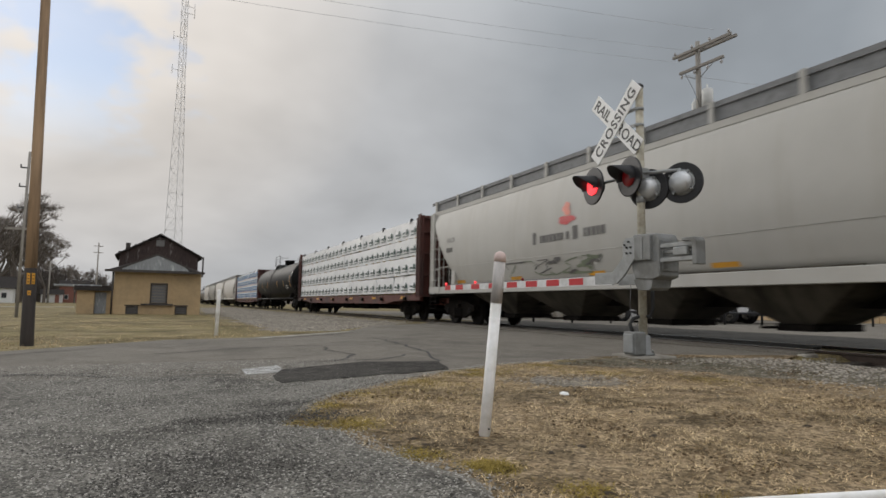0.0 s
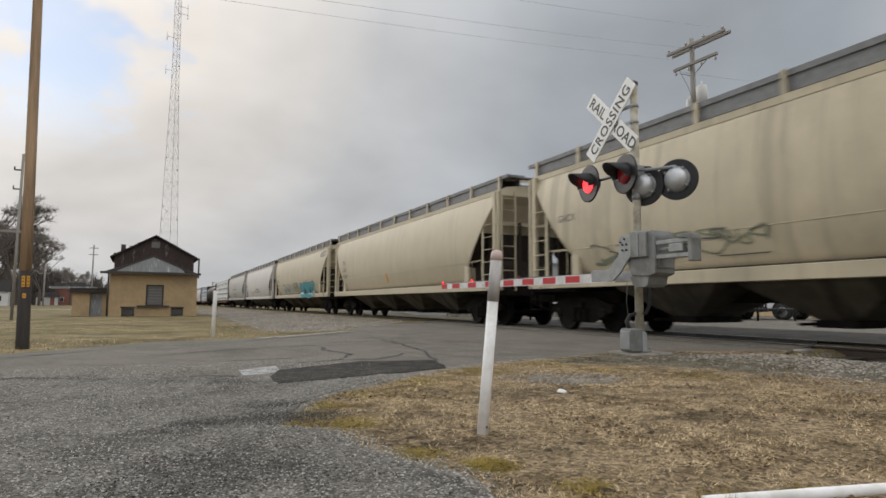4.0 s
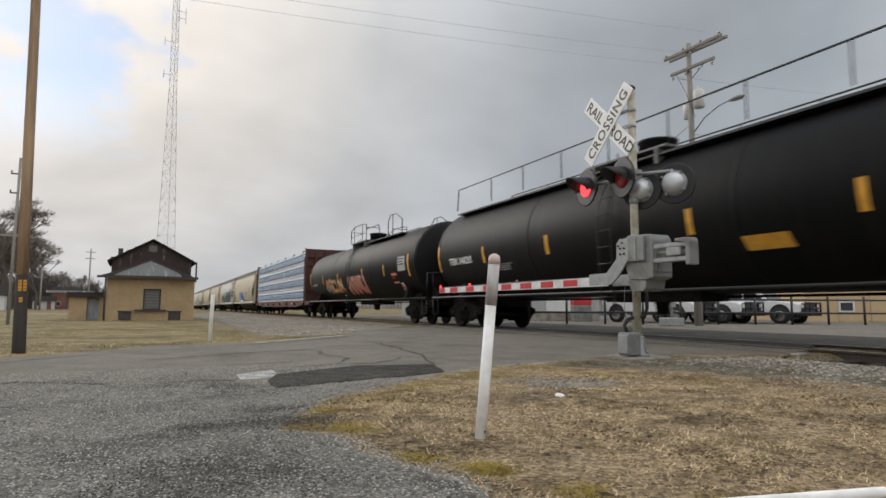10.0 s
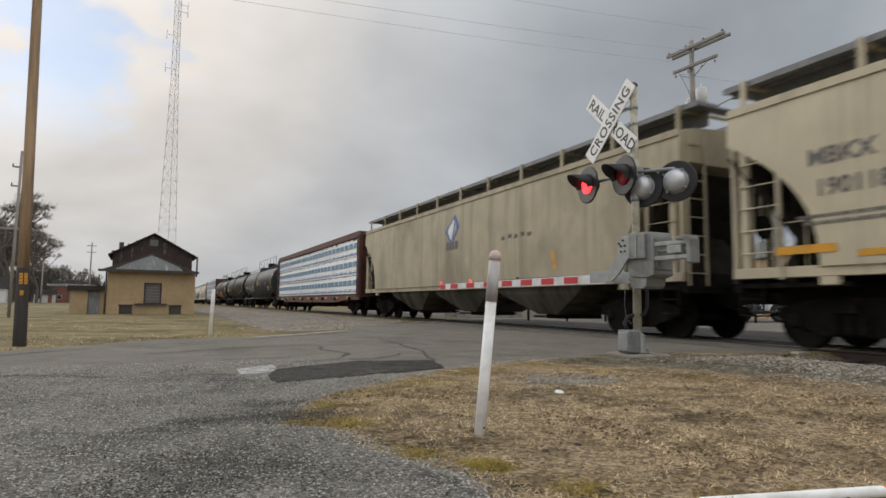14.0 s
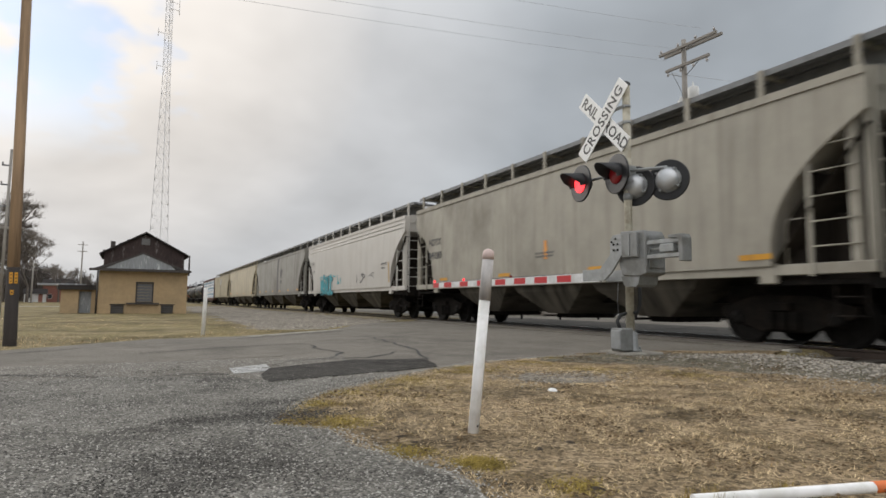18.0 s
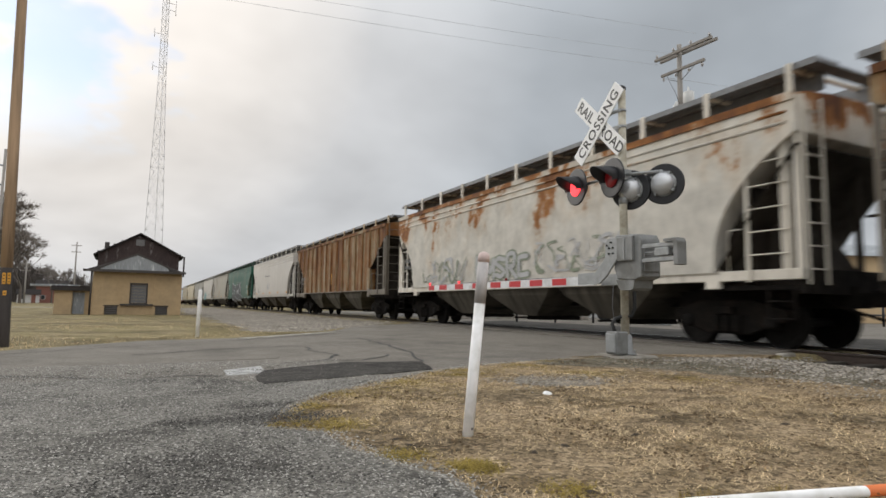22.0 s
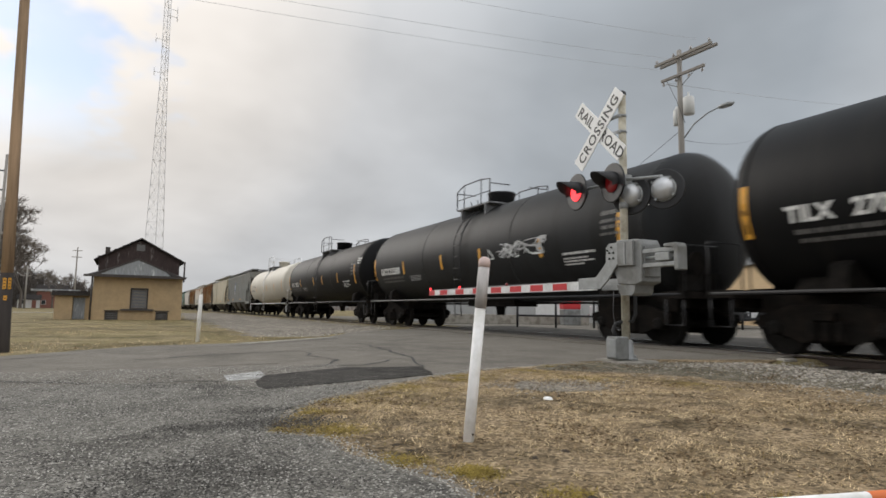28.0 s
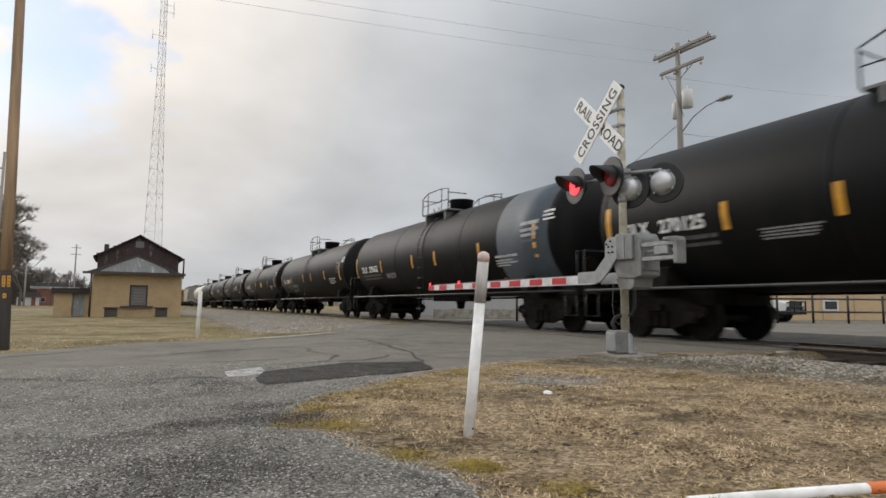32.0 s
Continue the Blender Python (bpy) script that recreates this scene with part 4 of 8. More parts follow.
def build_signal():
    mx, my = 6.44, 6.77
    sig = tagged(empty("crossing_signal", pose(mx, my, 0)), "grey crossing signal mast with crossbuck, red flashers and gate machine", "crossing signal")
    part("foundation", lambda bm: bm_box(bm, -0.33, 0.33, -0.33, 0.33, -0.15, 0.035), "concrete", sig, "weathered concrete base block", bevel=0.02)
    part("mast", lambda bm: bm_lathe(bm, [(0.03, 0.062), (4.1, 0.058)], "z", 20), "mastpaint", sig, "aged cream-grey steel pipe")
    part("cap", lambda bm: bm_lathe(bm, [(4.09, 0.066), (4.13, 0.064), (4.16, 0.03)], "z", 16), "black", sig, "black mast cap")
    def base(bm):
        bm_lathe(bm, [(0.035, 0.16), (0.06, 0.16), (0.075, 0.11), (0.30, 0.10), (0.33, 0.075)], "z", 16)
        for a in range(4):
            bm_tube(bm, (0.13 * math.cos(a * 1.57 + 0.78), 0.13 * math.sin(a * 1.57 + 0.78), 0.05), (0.13 * math.cos(a * 1.57 + 0.78), 0.13 * math.sin(a * 1.57 + 0.78), 0.11), 0.015, seg=6)
    part("mast_foot", base, "galv", sig, "bolted cast foot")
    jb = part("junction_box", lambda bm: bm_box(bm, -0.35, -0.12, -0.20, 0.04, 0.05, 0.38), "boxgrey", sig, "dented junction box at the foot", bevel=0.02)
    part("lid", lambda bm: bm_box(bm, -0.368, -0.351, -0.18, 0.02, 0.08, 0.35), "galv", jb, bevel=0.008)
    pts = [Vector((-0.25, -0.05, 0.38)), Vector((-0.25, 0.0, 0.48)), Vector((-0.12, 0.08, 0.56)), Vector((-0.03, 0.0, 0.60)), Vector((0.06, -0.08, 0.60)), Vector((0.10, -0.1, 0.72)), Vector((0.1, -0.1, 1.1))]
    part("cable_hose", lambda bm: bm_path(bm, pts, 0.028, 8), "rubber", sig, "black cable hose looping into the box")
    # crossbuck on a bracket, facing the road
    cy, cz = 0.43, 3.63
    cb = part("crossbuck", lambda bm: [bm_box(bm, -0.09, -0.075, -0.70, 0.70, -0.132, 0.132, pose(0, cy, cz, 45, 0, 0))], "signwhite", sig, "white crossbuck sign lettered in black")
    part("crossbuck_blade", lambda bm: [bm_box(bm, -0.11, -0.096, -0.70, 0.70, -0.132, 0.132, pose(0, cy, cz, -45, 0, 0))], "signwhite", sig, "white crossbuck blade")
    def br(bm):
        bm_box(bm, -0.072, -0.05, -0.03, cy + 0.1, cz + 0.10, cz + 0.15)
        bm_box(bm, -0.072, -0.05, -0.03, cy + 0.1, cz - 0.15, cz - 0.10)
        for dz in (-0.125, 0.125):
            bm_tube(bm, (0, 0, cz + dz - 0.02), (0, 0, cz + dz + 0.02), 0.066, seg=12)
            bm_tube(bm, (-0.10, 0.02, cz + dz), (0.09, 0.02, cz + dz), 0.012, seg=6)
    part("sign_bracket", br, "galv", sig)
    up45 = facing(0, 0, 0, -1, 0).to_3x3().to_4x4()
    for body, ang, off, dx in (("CROSSING", 45, 0.0, -0.1135), ("RAIL", -45, -0.41, -0.0925), ("ROAD", -45, 0.41, -0.0925)):
        m = Matrix.Translation((dx, cy, cz)) @ up45 @ pose(0, 0, 0, 0, 0, ang) @ pose(off, 0, 0)
        flat_text("lettering", body, 0.235, cb, m, "signblack", 0.004, 1.12 if body == "CROSSING" else 1.0, label="black word %s" % body)
    # flashers: a front pair facing the road, a rear pair facing away
    def flasher(x, y, z, nx, ny, lens, back):
        m = facing(x, y, z, nx, ny)
        d = part("flasher_background", lambda bm: bm_lathe(bm, [(-0.012, 0.285), (-0.012, 0.305), (0.012, 0.305), (0.012, 0.285), (0.004, 0.05)], "z", 36), "black", sig, "round black flasher background", m, key="disc")
        part("lens", lambda bm: bm_lathe(bm, [(0.012, 0.153), (0.03, 0.15), (0.05, 0.11), (0.058, 0.03)], "z", 24), lens, d, "red flasher lens, %s" % ("lit" if lens == "lit" else "unlit"), key="lens")
        def hood(bm):
            r0, n = 0.17, 14
            a0, a1 = radians(-15), radians(195)
            inn, out = [], []
            for i in range(n + 1):
                a = a0 + (a1 - a0) * i / n
                ln = 0.12 + 0.24 * max(0, math.sin(a)) ** 0.7
                for rr, acc in ((r0, inn), (r0 + 0.006, out)):
                    acc.append((bm.verts.new((rr * math.cos(a), rr * math.sin(a), 0.01)), bm.verts.new((rr * math.cos(a), rr * math.sin(a) - 0.03, ln))))
            for i in range(n):
                for acc in (inn, out):
                    f = bm.faces.new((acc[i][0], acc[i + 1][0], acc[i + 1][1], acc[i][1]))
                    f.smooth = True
                bm.faces.new((inn[i][1], inn[i + 1][1], out[i + 1][1], out[i][1]))
        part("hood", hood, "black", d, "black tunnel visor", key="hood")
        part("housing", lambda bm: bm_lathe(bm, [(-0.17, 0.03), (-0.165, 0.09), (-0.13, 0.14), (-0.07, 0.165), (-0.014, 0.175)], "z", 24), "silver" if back else "black", d, "domed aluminium back" if back else "black lamp housing", key="housing")
        if back:
            def lugs(bm):
                bm_lathe(bm, [(-0.03, 0.165), (-0.03, 0.192), (-0.014, 0.192)], "z", 24)
                for k in range(4):
                    a = 0.6 + k * 1.5708
                    bm_box(bm, 0.15, 0.205, -0.016, 0.016, -0.075, -0.014, Matrix.Rotation(a, 4, "Z"))
                bm_tube(bm, (0, 0.03, -0.155), (0, 0.17, -0.06), 0.014, seg=6)
            part("clamp_ring", lugs, "galv", d, "clamp ring with wing bolts", key="clamp_ring")
    flasher(-0.16, 0.90, 2.70, -0.99, 0.15, "lit", False)
    flasher(-0.16, 0.06, 2.70, -0.99, 0.15, "dim", False)
    flasher(0.12, -0.04, 2.52, 0.92, 0.39, "dim", True)
    flasher(0.34, -0.48, 2.56, 0.92, 0.39, "dim", True)
    def arm(bm):
        bm_tube(bm, (-0.06, -0.02, 2.74), (-0.06, 0.90, 2.74), 0.024, seg=8)
        bm_tube(bm, (-0.06, -0.02, 2.74), (0.26, -0.50, 2.74), 0.024, seg=8)
        bm_tube(bm, (0.26, -0.50, 2.76), (0.26, -0.50, 2.58), 0.03, seg=8)
        bm_box(bm, -0.09, 0.09, -0.09, 0.09, 2.66, 2.82)
        bm_tube(bm, (0, 0, 2.30), (0, 0, 2.40), 0.070, seg=12)
    part("flasher_arm", arm, "galv", sig, "pipe arm that carries the flashers")
    # gate machine, clamped to the near side of the mast
    DY = pose(0, -0.2, 0)
    gm = part("gate_machine", lambda bm: bm_prism(bm, [(-0.58, 1.15), (-0.58, 1.66), (-0.53, 1.74), (-0.10, 1.76), (-0.06, 1.70), (-0.06, 1.28), (-0.12, 1.13), (-0.46, 1.11)], "x", -0.44, -0.075), "boxgrey", sig, "grey cast gate machine housing", m=DY, bevel=0.012)
    dr = part("door", lambda bm: bm_box(bm, -0.485, -0.442, -0.46, -0.16, 1.38, 1.72), "boxgrey", gm, "hinged access door", bevel=0.006)
    part("hasp", lambda bm: bm_box(bm, -0.495, -0.486, -0.32, -0.30, 1.40, 1.70), "galv", dr)
    part("door", lambda bm: bm_box(bm, -0.40, -0.12, -0.602, -0.582, 1.22, 1.64), "boxgrey", gm, "flat end cover", bevel=0.006)
    part("base_casting", lambda bm: bm_prism(bm, [(-0.44, 1.12), (-0.08, 1.12), (-0.13, 1.0), (-0.18, 0.97), (-0.36, 0.97), (-0.41, 1.0)], "x", -0.42, -0.07), "boxgrey", gm)
    for z in (1.24, 1.62):
        part("clamp", lambda bm: bm_box(bm, -0.09, 0.09, -0.09, 0.09, z, z + 0.08), "boxgrey", sig, bevel=0.01)
    # side plates that carry the arm, stepping down to it
    def plate(bm):
        prof = [(-0.16, 1.72), (0.02, 1.72), (0.08, 1.66), (0.08, 1.44), (0.30, 1.24), (0.70, 1.24), (0.70, 1.07), (0.22, 1.07), (0.06, 1.18), (-0.16, 1.42)]
        bm_prism(bm, prof, "x", -0.475, -0.445)
    pl = part("arm_support", plate, "galv", sig, "galvanized arm support plate with bolt holes", m=DY, bevel=0.004)
    part("arm_support", plate, "galv", sig, m=pose(0.46, -0.2, 0), bevel=0.004)
    for dy, dz in ((-0.08, 1.50), (0.0, 1.50), (-0.08, 1.58), (0.0, 1.58), (-0.04, 1.66), (0.04, 1.62)):
        part("bolt", lambda bm: bm_tube(bm, (-0.49, 0, 0), (-0.474, 0, 0), 0.014, seg=6), "underframe", pl, m=pose(0, dy, dz), key="bolt")
    # counterweight arms behind the pivot, closed by an end plate
    for x in (-0.43, -0.33):
        for z in (1.34, 1.53):
            part("counterweight_arm", lambda bm: bm_box(bm, x, x + 0.025, -1.16, -0.585, z, z + 0.055), "galv", sig, m=DY, bevel=0.005)
    part("adjusting_rod", lambda bm: bm_tube(bm, (-0.37, -1.14, 1.47), (-0.37, -0.585, 1.47), 0.022, seg=8), "galv", sig, m=DY)
    part("counterweight", lambda bm: bm_prism(bm, [(-1.22, 1.28), (-1.22, 1.58), (-1.19, 1.63), (-0.98, 1.63), (-0.98, 1.59), (-1.14, 1.59), (-1.165, 1.56), (-1.165, 1.31), (-1.14, 1.28)], "x", -0.46, -0.29), "boxgrey", sig, "grey counterweight end plate", m=DY, bevel=0.01)
    part("counterweight", lambda bm: bm_box(bm, -0.45, -0.30, -1.06, -0.82, 1.41, 1.52), "galv", sig, "adjustable counterweight block", m=DY, bevel=0.012)
    # lowered arm: white board with red bands, tapering to the tip
    ga = part("gate_arm", lambda bm: bm_loft(bm, [[(x, y, 1.145 + dz * h) for x, dz in ((-0.02, -1), (0.02, -1), (0.02, 1), (-0.02, 1))] for y, h in ((0.46, 0.075), (6.55, 0.06))], False), "whiteref", sig, "lowered white gate arm with red bands", m=pose(-0.15, 0, 0))
    for y in (1.35, 2.02, 2.70, 3.40, 4.15, 4.95, 5.75, 6.38):
        w = 0.20 if y < 6.3 else 0.16
        part("red_band", lambda bm: bm_box(bm, -0.0235, 0.0235, 0, w * 1.9, 1.145 - 0.056, 1.145 + 0.056), "redref", ga, m=pose(0, y - w * 0.9, 0))
    for y in (3.05, 5.0, 6.52):
        l = part("arm_lamp", lambda bm: bm_lathe(bm, [(1.20, 0.02), (1.225, 0.02), (1.23, 0.027), (1.262, 0.027), (1.272, 0.012)], "z", 10), "smalllamp" if y > 3.1 else "dim", ga, "small red gate lamp", m=pose(0, y, 0), key=("arm_lamp", y > 3.1))
    part("wire", lambda bm: bm_path(bm, [(0.08, 0.78, 1.22), (0.08, 3.0, 1.235), (0.08, 6.5, 1.22)], 0.008, 5), "wire", ga)
    part("dangling_wire", lambda bm: bm_path(bm, [(0.35, 0.62, 1.1), (0.36, 0.66, 0.75), (0.36, 0.62, 0.52), (0.34, 0.50, 0.44), (0.32, 0.40, 0.52), (0.3, 0.36, 0.8), (0.3, 0.34, 1.1)], 0.005, 5), "wire", sig)


build_signal()


# ---- posts and poles ----
def build_posts():
    lean = Vector((0.073, -0.042, 1.03)).to_track_quat("Z", "Y").to_matrix().to_4x4()
    p = tagged(empty("marker_post", Matrix.Translation((1.66, 2.98, -0.005)) @ lean), "leaning white plastic marker post with a scuffed grey sleeve", "marker post")
    part("pipe", lambda bm: bm_lathe(bm, [(-0.1, 0.031), (0.745, 0.031)], "z", 20), "postwhite", p)
    part("sleeve", lambda bm: bm_lathe(bm, [(0.745, 0.0335), (0.98, 0.0325)], "z", 20), "postgrey", p, "scuffed grey sleeve")
    part("cap", lambda bm: bm_lathe(bm, [(0.98, 0.034), (1.01, 0.034), (1.03, 0.028), (1.04, 0.010)], "z", 20), "postcap", p, "faded pinkish cap")
    part("bolt_hole", lambda bm: bm_tube(bm, (-0.01, -0.033, 0.045), (-0.01, -0.027, 0.045), 0.006, seg=8), "black", p, m=pose(0, 0, 0, 0, 0, -30))
    q = tagged(empty("marker_post", pose(1.02, 13.48, -0.02, 0, 1.2, 0)), "thin white plastic marker post standing in the lawn", "marker post")
    part("pipe", lambda bm: bm_lathe(bm, [(-0.1, 0.040), (0.98, 0.040), (1.0, 0.03)], "z", 16), "postwhite", q)
    # fallen striped pole at the near edge of the lawn
    d = Vector((2.66, 1.40, 0)) - Vector((1.81, 1.60, 0))
    f = tagged(empty("striped_pole", Matrix.Translation((1.81, 1.60, 0.012)) @ d.to_track_quat("X", "Z").to_matrix().to_4x4()), "white and orange striped pole lying on the grass", "striped pole")
    part("pipe", lambda bm: bm_lathe(bm, [(0, 0.020), (0.0, 0.0225), (1.9, 0.0225)], "x", 16), "postwhite", f)
    part("band", lambda bm: bm_lathe(bm, [(0.80, 0.0235), (1.10, 0.0235)], "x", 16), "orange", f, "orange band")
    # tall wooden pole with a tarred, yellow-marked butt
    w = tagged(empty("utility_pole", pose(-1.9, 11.14, 0, 0.0, -1.2)), "brown wooden utility pole with a tarred butt and yellow markers", "utility pole")
    part("pole", lambda bm: bm_loft(bm, [[((0.087 - 0.0032 * z) * math.cos(a), (0.087 - 0.0032 * z) * math.sin(a), z) for a in np.linspace(0, 6.2832, 17)[:-1]] for z in (1.2, 3.0, 5.0, 7.0, 8.4)]), "wood", w)
    part("butt", lambda bm: bm_loft(bm, [[(r * math.cos(a), r * math.sin(a), z) for a in np.linspace(0, 6.2832, 17)[:-1]] for z, r in ((-0.3, 0.096), (0.0, 0.093), (1.2, 0.0855))]), "tarwood", w, "black tarred butt")
    for a, z0, z1 in ((-54, 0.95, 1.12), (-96, 0.95, 1.12), (-84, 0.78, 0.85)):
        mk = part("marker_plate", lambda bm: bm_box(bm, 0.084, 0.092, -0.022, 0.022, z0, z1), "yellow", w, "yellow reflective pole marker", m=pose(0, 0, 0, 0, 0, a))
        for q in range(3 if z1 > 1 else 1):
            part("marker_bar", lambda bm: bm_box(bm, 0.092, 0.094, -0.012, 0.012, z0 + 0.025 + q * 0.05, z0 + 0.04 + q * 0.05), "black", mk)
    # second, thinner pole further left
    s = tagged(empty("utility_pole", pose(-6.12, 33.0, -0.1)), "thin grey utility pole with short insulator arms", "utility pole")
    part("pole", lambda bm: bm_tube(bm, (0, 0, -0.3), (0.02, 0, 7.7), 0.07, 0.055, 10), "greywood", s)
    for z in (6.9, 6.0, 5.0):
        part("insulator_arm", lambda bm: [bm_box(bm, -0.30, 0.06, -0.04, 0.04, z, z + 0.06), bm_tube(bm, (-0.28, 0, z + 0.06), (-0.28, 0, z + 0.18), 0.03, seg=6)], "wire", s)
    part("crossarm", lambda bm: bm_box(bm, -0.7, 0.7, -0.05, 0.05, 4.0, 4.1), "greywood", s)
    for x, y, h in ((-13.6, 148.0, 13.2), (-22.5, 150, 9.0)):
        e = tagged(empty("utility_pole", pose(x, y, -0.1)), "distant thin utility pole above the trees", "utility pole")
        part("pole", lambda bm: bm_tube(bm, (0, 0, -0.3), (0, 0, h), 0.2, 0.12, 8), "greywood", e)
        for z in (h - 0.8, h - 2.2):
            part("crossarm", lambda bm: bm_box(bm, -0.9, 0.9, -0.08, 0.08, z, z + 0.14), "greywood", e)


build_posts()
POLE = Vector((21.22, 18.62, 0))


def build_far_pole():
    p = tagged(empty("power_pole", pose(*POLE)), "grey wooden power pole with two crossarms, transformer and street light", "power pole")
    part("pole", lambda bm: bm_loft(bm, [[((0.18 - 0.006 * z) * math.cos(a), (0.18 - 0.006 * z) * math.sin(a), z) for a in np.linspace(0, 6.2832, 15)[:-1]] for z in (-0.3, 4.0, 8.0, 12.75)]), "greywood", p)
    u = Vector((0.05, -1.0, 0)).normalized()
    ang = math.degrees(math.atan2(u.y, u.x))
    for z, h, dx in ((12.38, 1.52, -0.17), (12.38, 1.52, 0.17), (11.5, 1.15, -0.19)):
        a = part("crossarm", lambda bm: bm_box(bm, -h, h, -0.055, 0.055, -0.065, 0.065), "greywood", p, m=pose(dx + u.x * 0.3, u.y * 0.3, z, 0, 0, ang), bevel=0.01)
        if dx > 0:
            continue
        for i in range(4):
            x = -h + 0.12 + i * (2 * h - 0.24) / 3
            part("insulator", lambda bm: bm_lathe(bm, [(0.07, 0.03), (0.12, 0.03), (0.13, 0.065), (0.18, 0.06), (0.20, 0.035), (0.23, 0.045), (0.25, 0.02)], "z", 10), "porcelain", a, m=pose(x, 0, 0) if h > 1.2 else pose(x, 0, -0.02, 180, 0, 0), key="insulator")
    part("brace", lambda bm: [bm_tube(bm, (0, 0, 11.0), (u.x * 0.75, u.y * 0.75, 11.5), 0.02, seg=5), bm_tube(bm, (0, 0, 11.0), (-u.x * 0.75, -u.y * 0.75, 11.4), 0.02, seg=5)], "galv", p)
    part("transformer", lambda bm: bm_lathe(bm, [(9.6, 0.20), (9.62, 0.24), (10.35, 0.24), (10.40, 0.20), (10.45, 0.05), (10.62, 0.04)], "z", 18, at=(u.x * 0.44, u.y * 0.44, 0)), "canpaint", p, "pale grey can transformer")
    part("transformer", lambda bm: bm_lathe(bm, [(9.3, 0.12), (9.32, 0.15), (10.0, 0.15), (10.05, 0.10), (10.2, 0.03)], "z", 14, at=(-u.x * 0.30 + 0.1, -u.y * 0.30, 0)), "canpaint", p, "small pale grey can transformer")
    pts = [Vector((u.x * d, u.y * d, z)) for d, z in ((0.15, 8.6), (0.7, 9.1), (1.4, 9.4), (2.0, 9.5))]
    l = part("lamp_arm", lambda bm: bm_path(bm, pts, 0.03, 8), "galv", p, "curved street-light arm")
    part("lamp_head", lambda bm: bm_loft(bm, [[(pts[-1].x + u.x * d + (-u.y) * w * math.cos(a), pts[-1].y + u.y * d + u.x * w * math.cos(a), 9.48 + hgt * math.sin(a)) for a in np.linspace(0, 6.2832, 13)[:-1]] for d, w, hgt in ((-0.1, 0.06, 0.05), (0.1, 0.15, 0.10), (0.45, 0.16, 0.10), (0.62, 0.05, 0.04))]), "galv", l, "cobra-head street lamp")
    part("guy_wire", lambda bm: bm_tube(bm, (0, 0, 9.0), (-4.4, 3.6, 4.2), 0.012, seg=5), "wire", p)
    part("drop_wire", lambda bm: bm_path(bm, [(0.1, -0.15, 9.3), (-0.35, -0.05, 10.4), (-0.5, 0.3, 11.3)], 0.012, 5), "wire", p)
    # overhead wires to the near wooden pole, and on to the far side
    ends = [Vector((-1.96, 11.1, z)) for z in (6.05, 6.3, 6.95)]
    tops = [POLE + Vector((-u.x * 1.0, -u.y * 1.0, 12.15)), POLE + Vector((-u.x * 0.2, -u.y * 0.2, 12.4)), POLE + Vector((u.x * 0.9, u.y * 0.9, 12.95))]
    for a, b in zip(tops, ends):
        def span(bm):
            pr = None
            for i in range(25):
                t = i / 24
                q = a.lerp(b, t) - Vector((0, 0, 0.12 * 4 * t * (1 - t)))
                if pr is not None:
                    bm_tube(bm, pr, q, 0.0032 + 0.003 * (1 - t), seg=5, caps=False)
                pr = q
        tagged(part("overhead_wire", span, "faintwire"), "thin dark overhead wire strung between poles", "wire", "overhead wires", "structure")
    for k in (-1, 1):
        a = POLE + Vector((0.1, -0.1, 8.5)) if k > 0 else POLE + Vector((0, 0.6, 11.4))
        b = Vector((60, 41.5, 20.5)) if k > 0 else Vector((70, 30, 22))
        tagged(part("overhead_wire", lambda bm: bm_path(bm, [a.lerp(b, t / 10) - Vector((0, 0, 0.5 * 4 * t / 10 * (1 - t / 10))) for t in range(11)], 0.009, 5), "wire" if k > 0 else "faintwire"), "thin dark overhead wire running off beyond the yard", "wire", "overhead wires", "structure")


build_far_pole()


def build_tower():
    t = tagged(empty("radio_tower", pose(1.05, 130, -0.1, 0, -0.42, 12)), "tall grey lattice radio tower tapering upward", "radio tower")
    levels = np.concatenate([np.linspace(0, 40, 17), np.linspace(42.5, 78, 17)])
    def w(z):
        return 2.35 - 1.55 * min(z, 46) / 46 if z < 46 else 0.80 - 0.2 * (z - 46) / 32
    def corner(i, z):
        a = i * 2.0944 + 0.4
        return Vector((w(z) * math.cos(a), w(z) * math.sin(a), z))
    for i in range(3):
        part("leg", lambda bm: bm_path(bm, [corner(i, z) for z in levels], 0.055, 6), "tower", t)
    for i in range(3):
        def lace(bm):
            for k, (z0, z1) in enumerate(zip(levels, levels[1:])):
                a, b = corner(i, z0), corner((i + 1) % 3, z1)
                c, d = corner((i + 1) % 3, z0), corner(i, z1)
                bm_tube(bm, a, b, 0.024, seg=4, caps=False)
                bm_tube(bm, c, d, 0.024, seg=4, caps=False)
                bm_tube(bm, d, b, 0.022, seg=4, caps=False)
        part("bracing", lace, "tower", t)
    for z, a in ((62, 1.0), (60.5, 1.0), (55, -1.0), (48, -1.0)):
        part("antenna", lambda bm: [bm_tube(bm, (0, 0, z), (a * 1.9, 0, z), 0.05, seg=5), bm_tube(bm, (a * 1.9, 0, z - 0.9), (a * 1.9, 0, z + 0.9), 0.06, seg=5)], "tower", t)


build_tower()


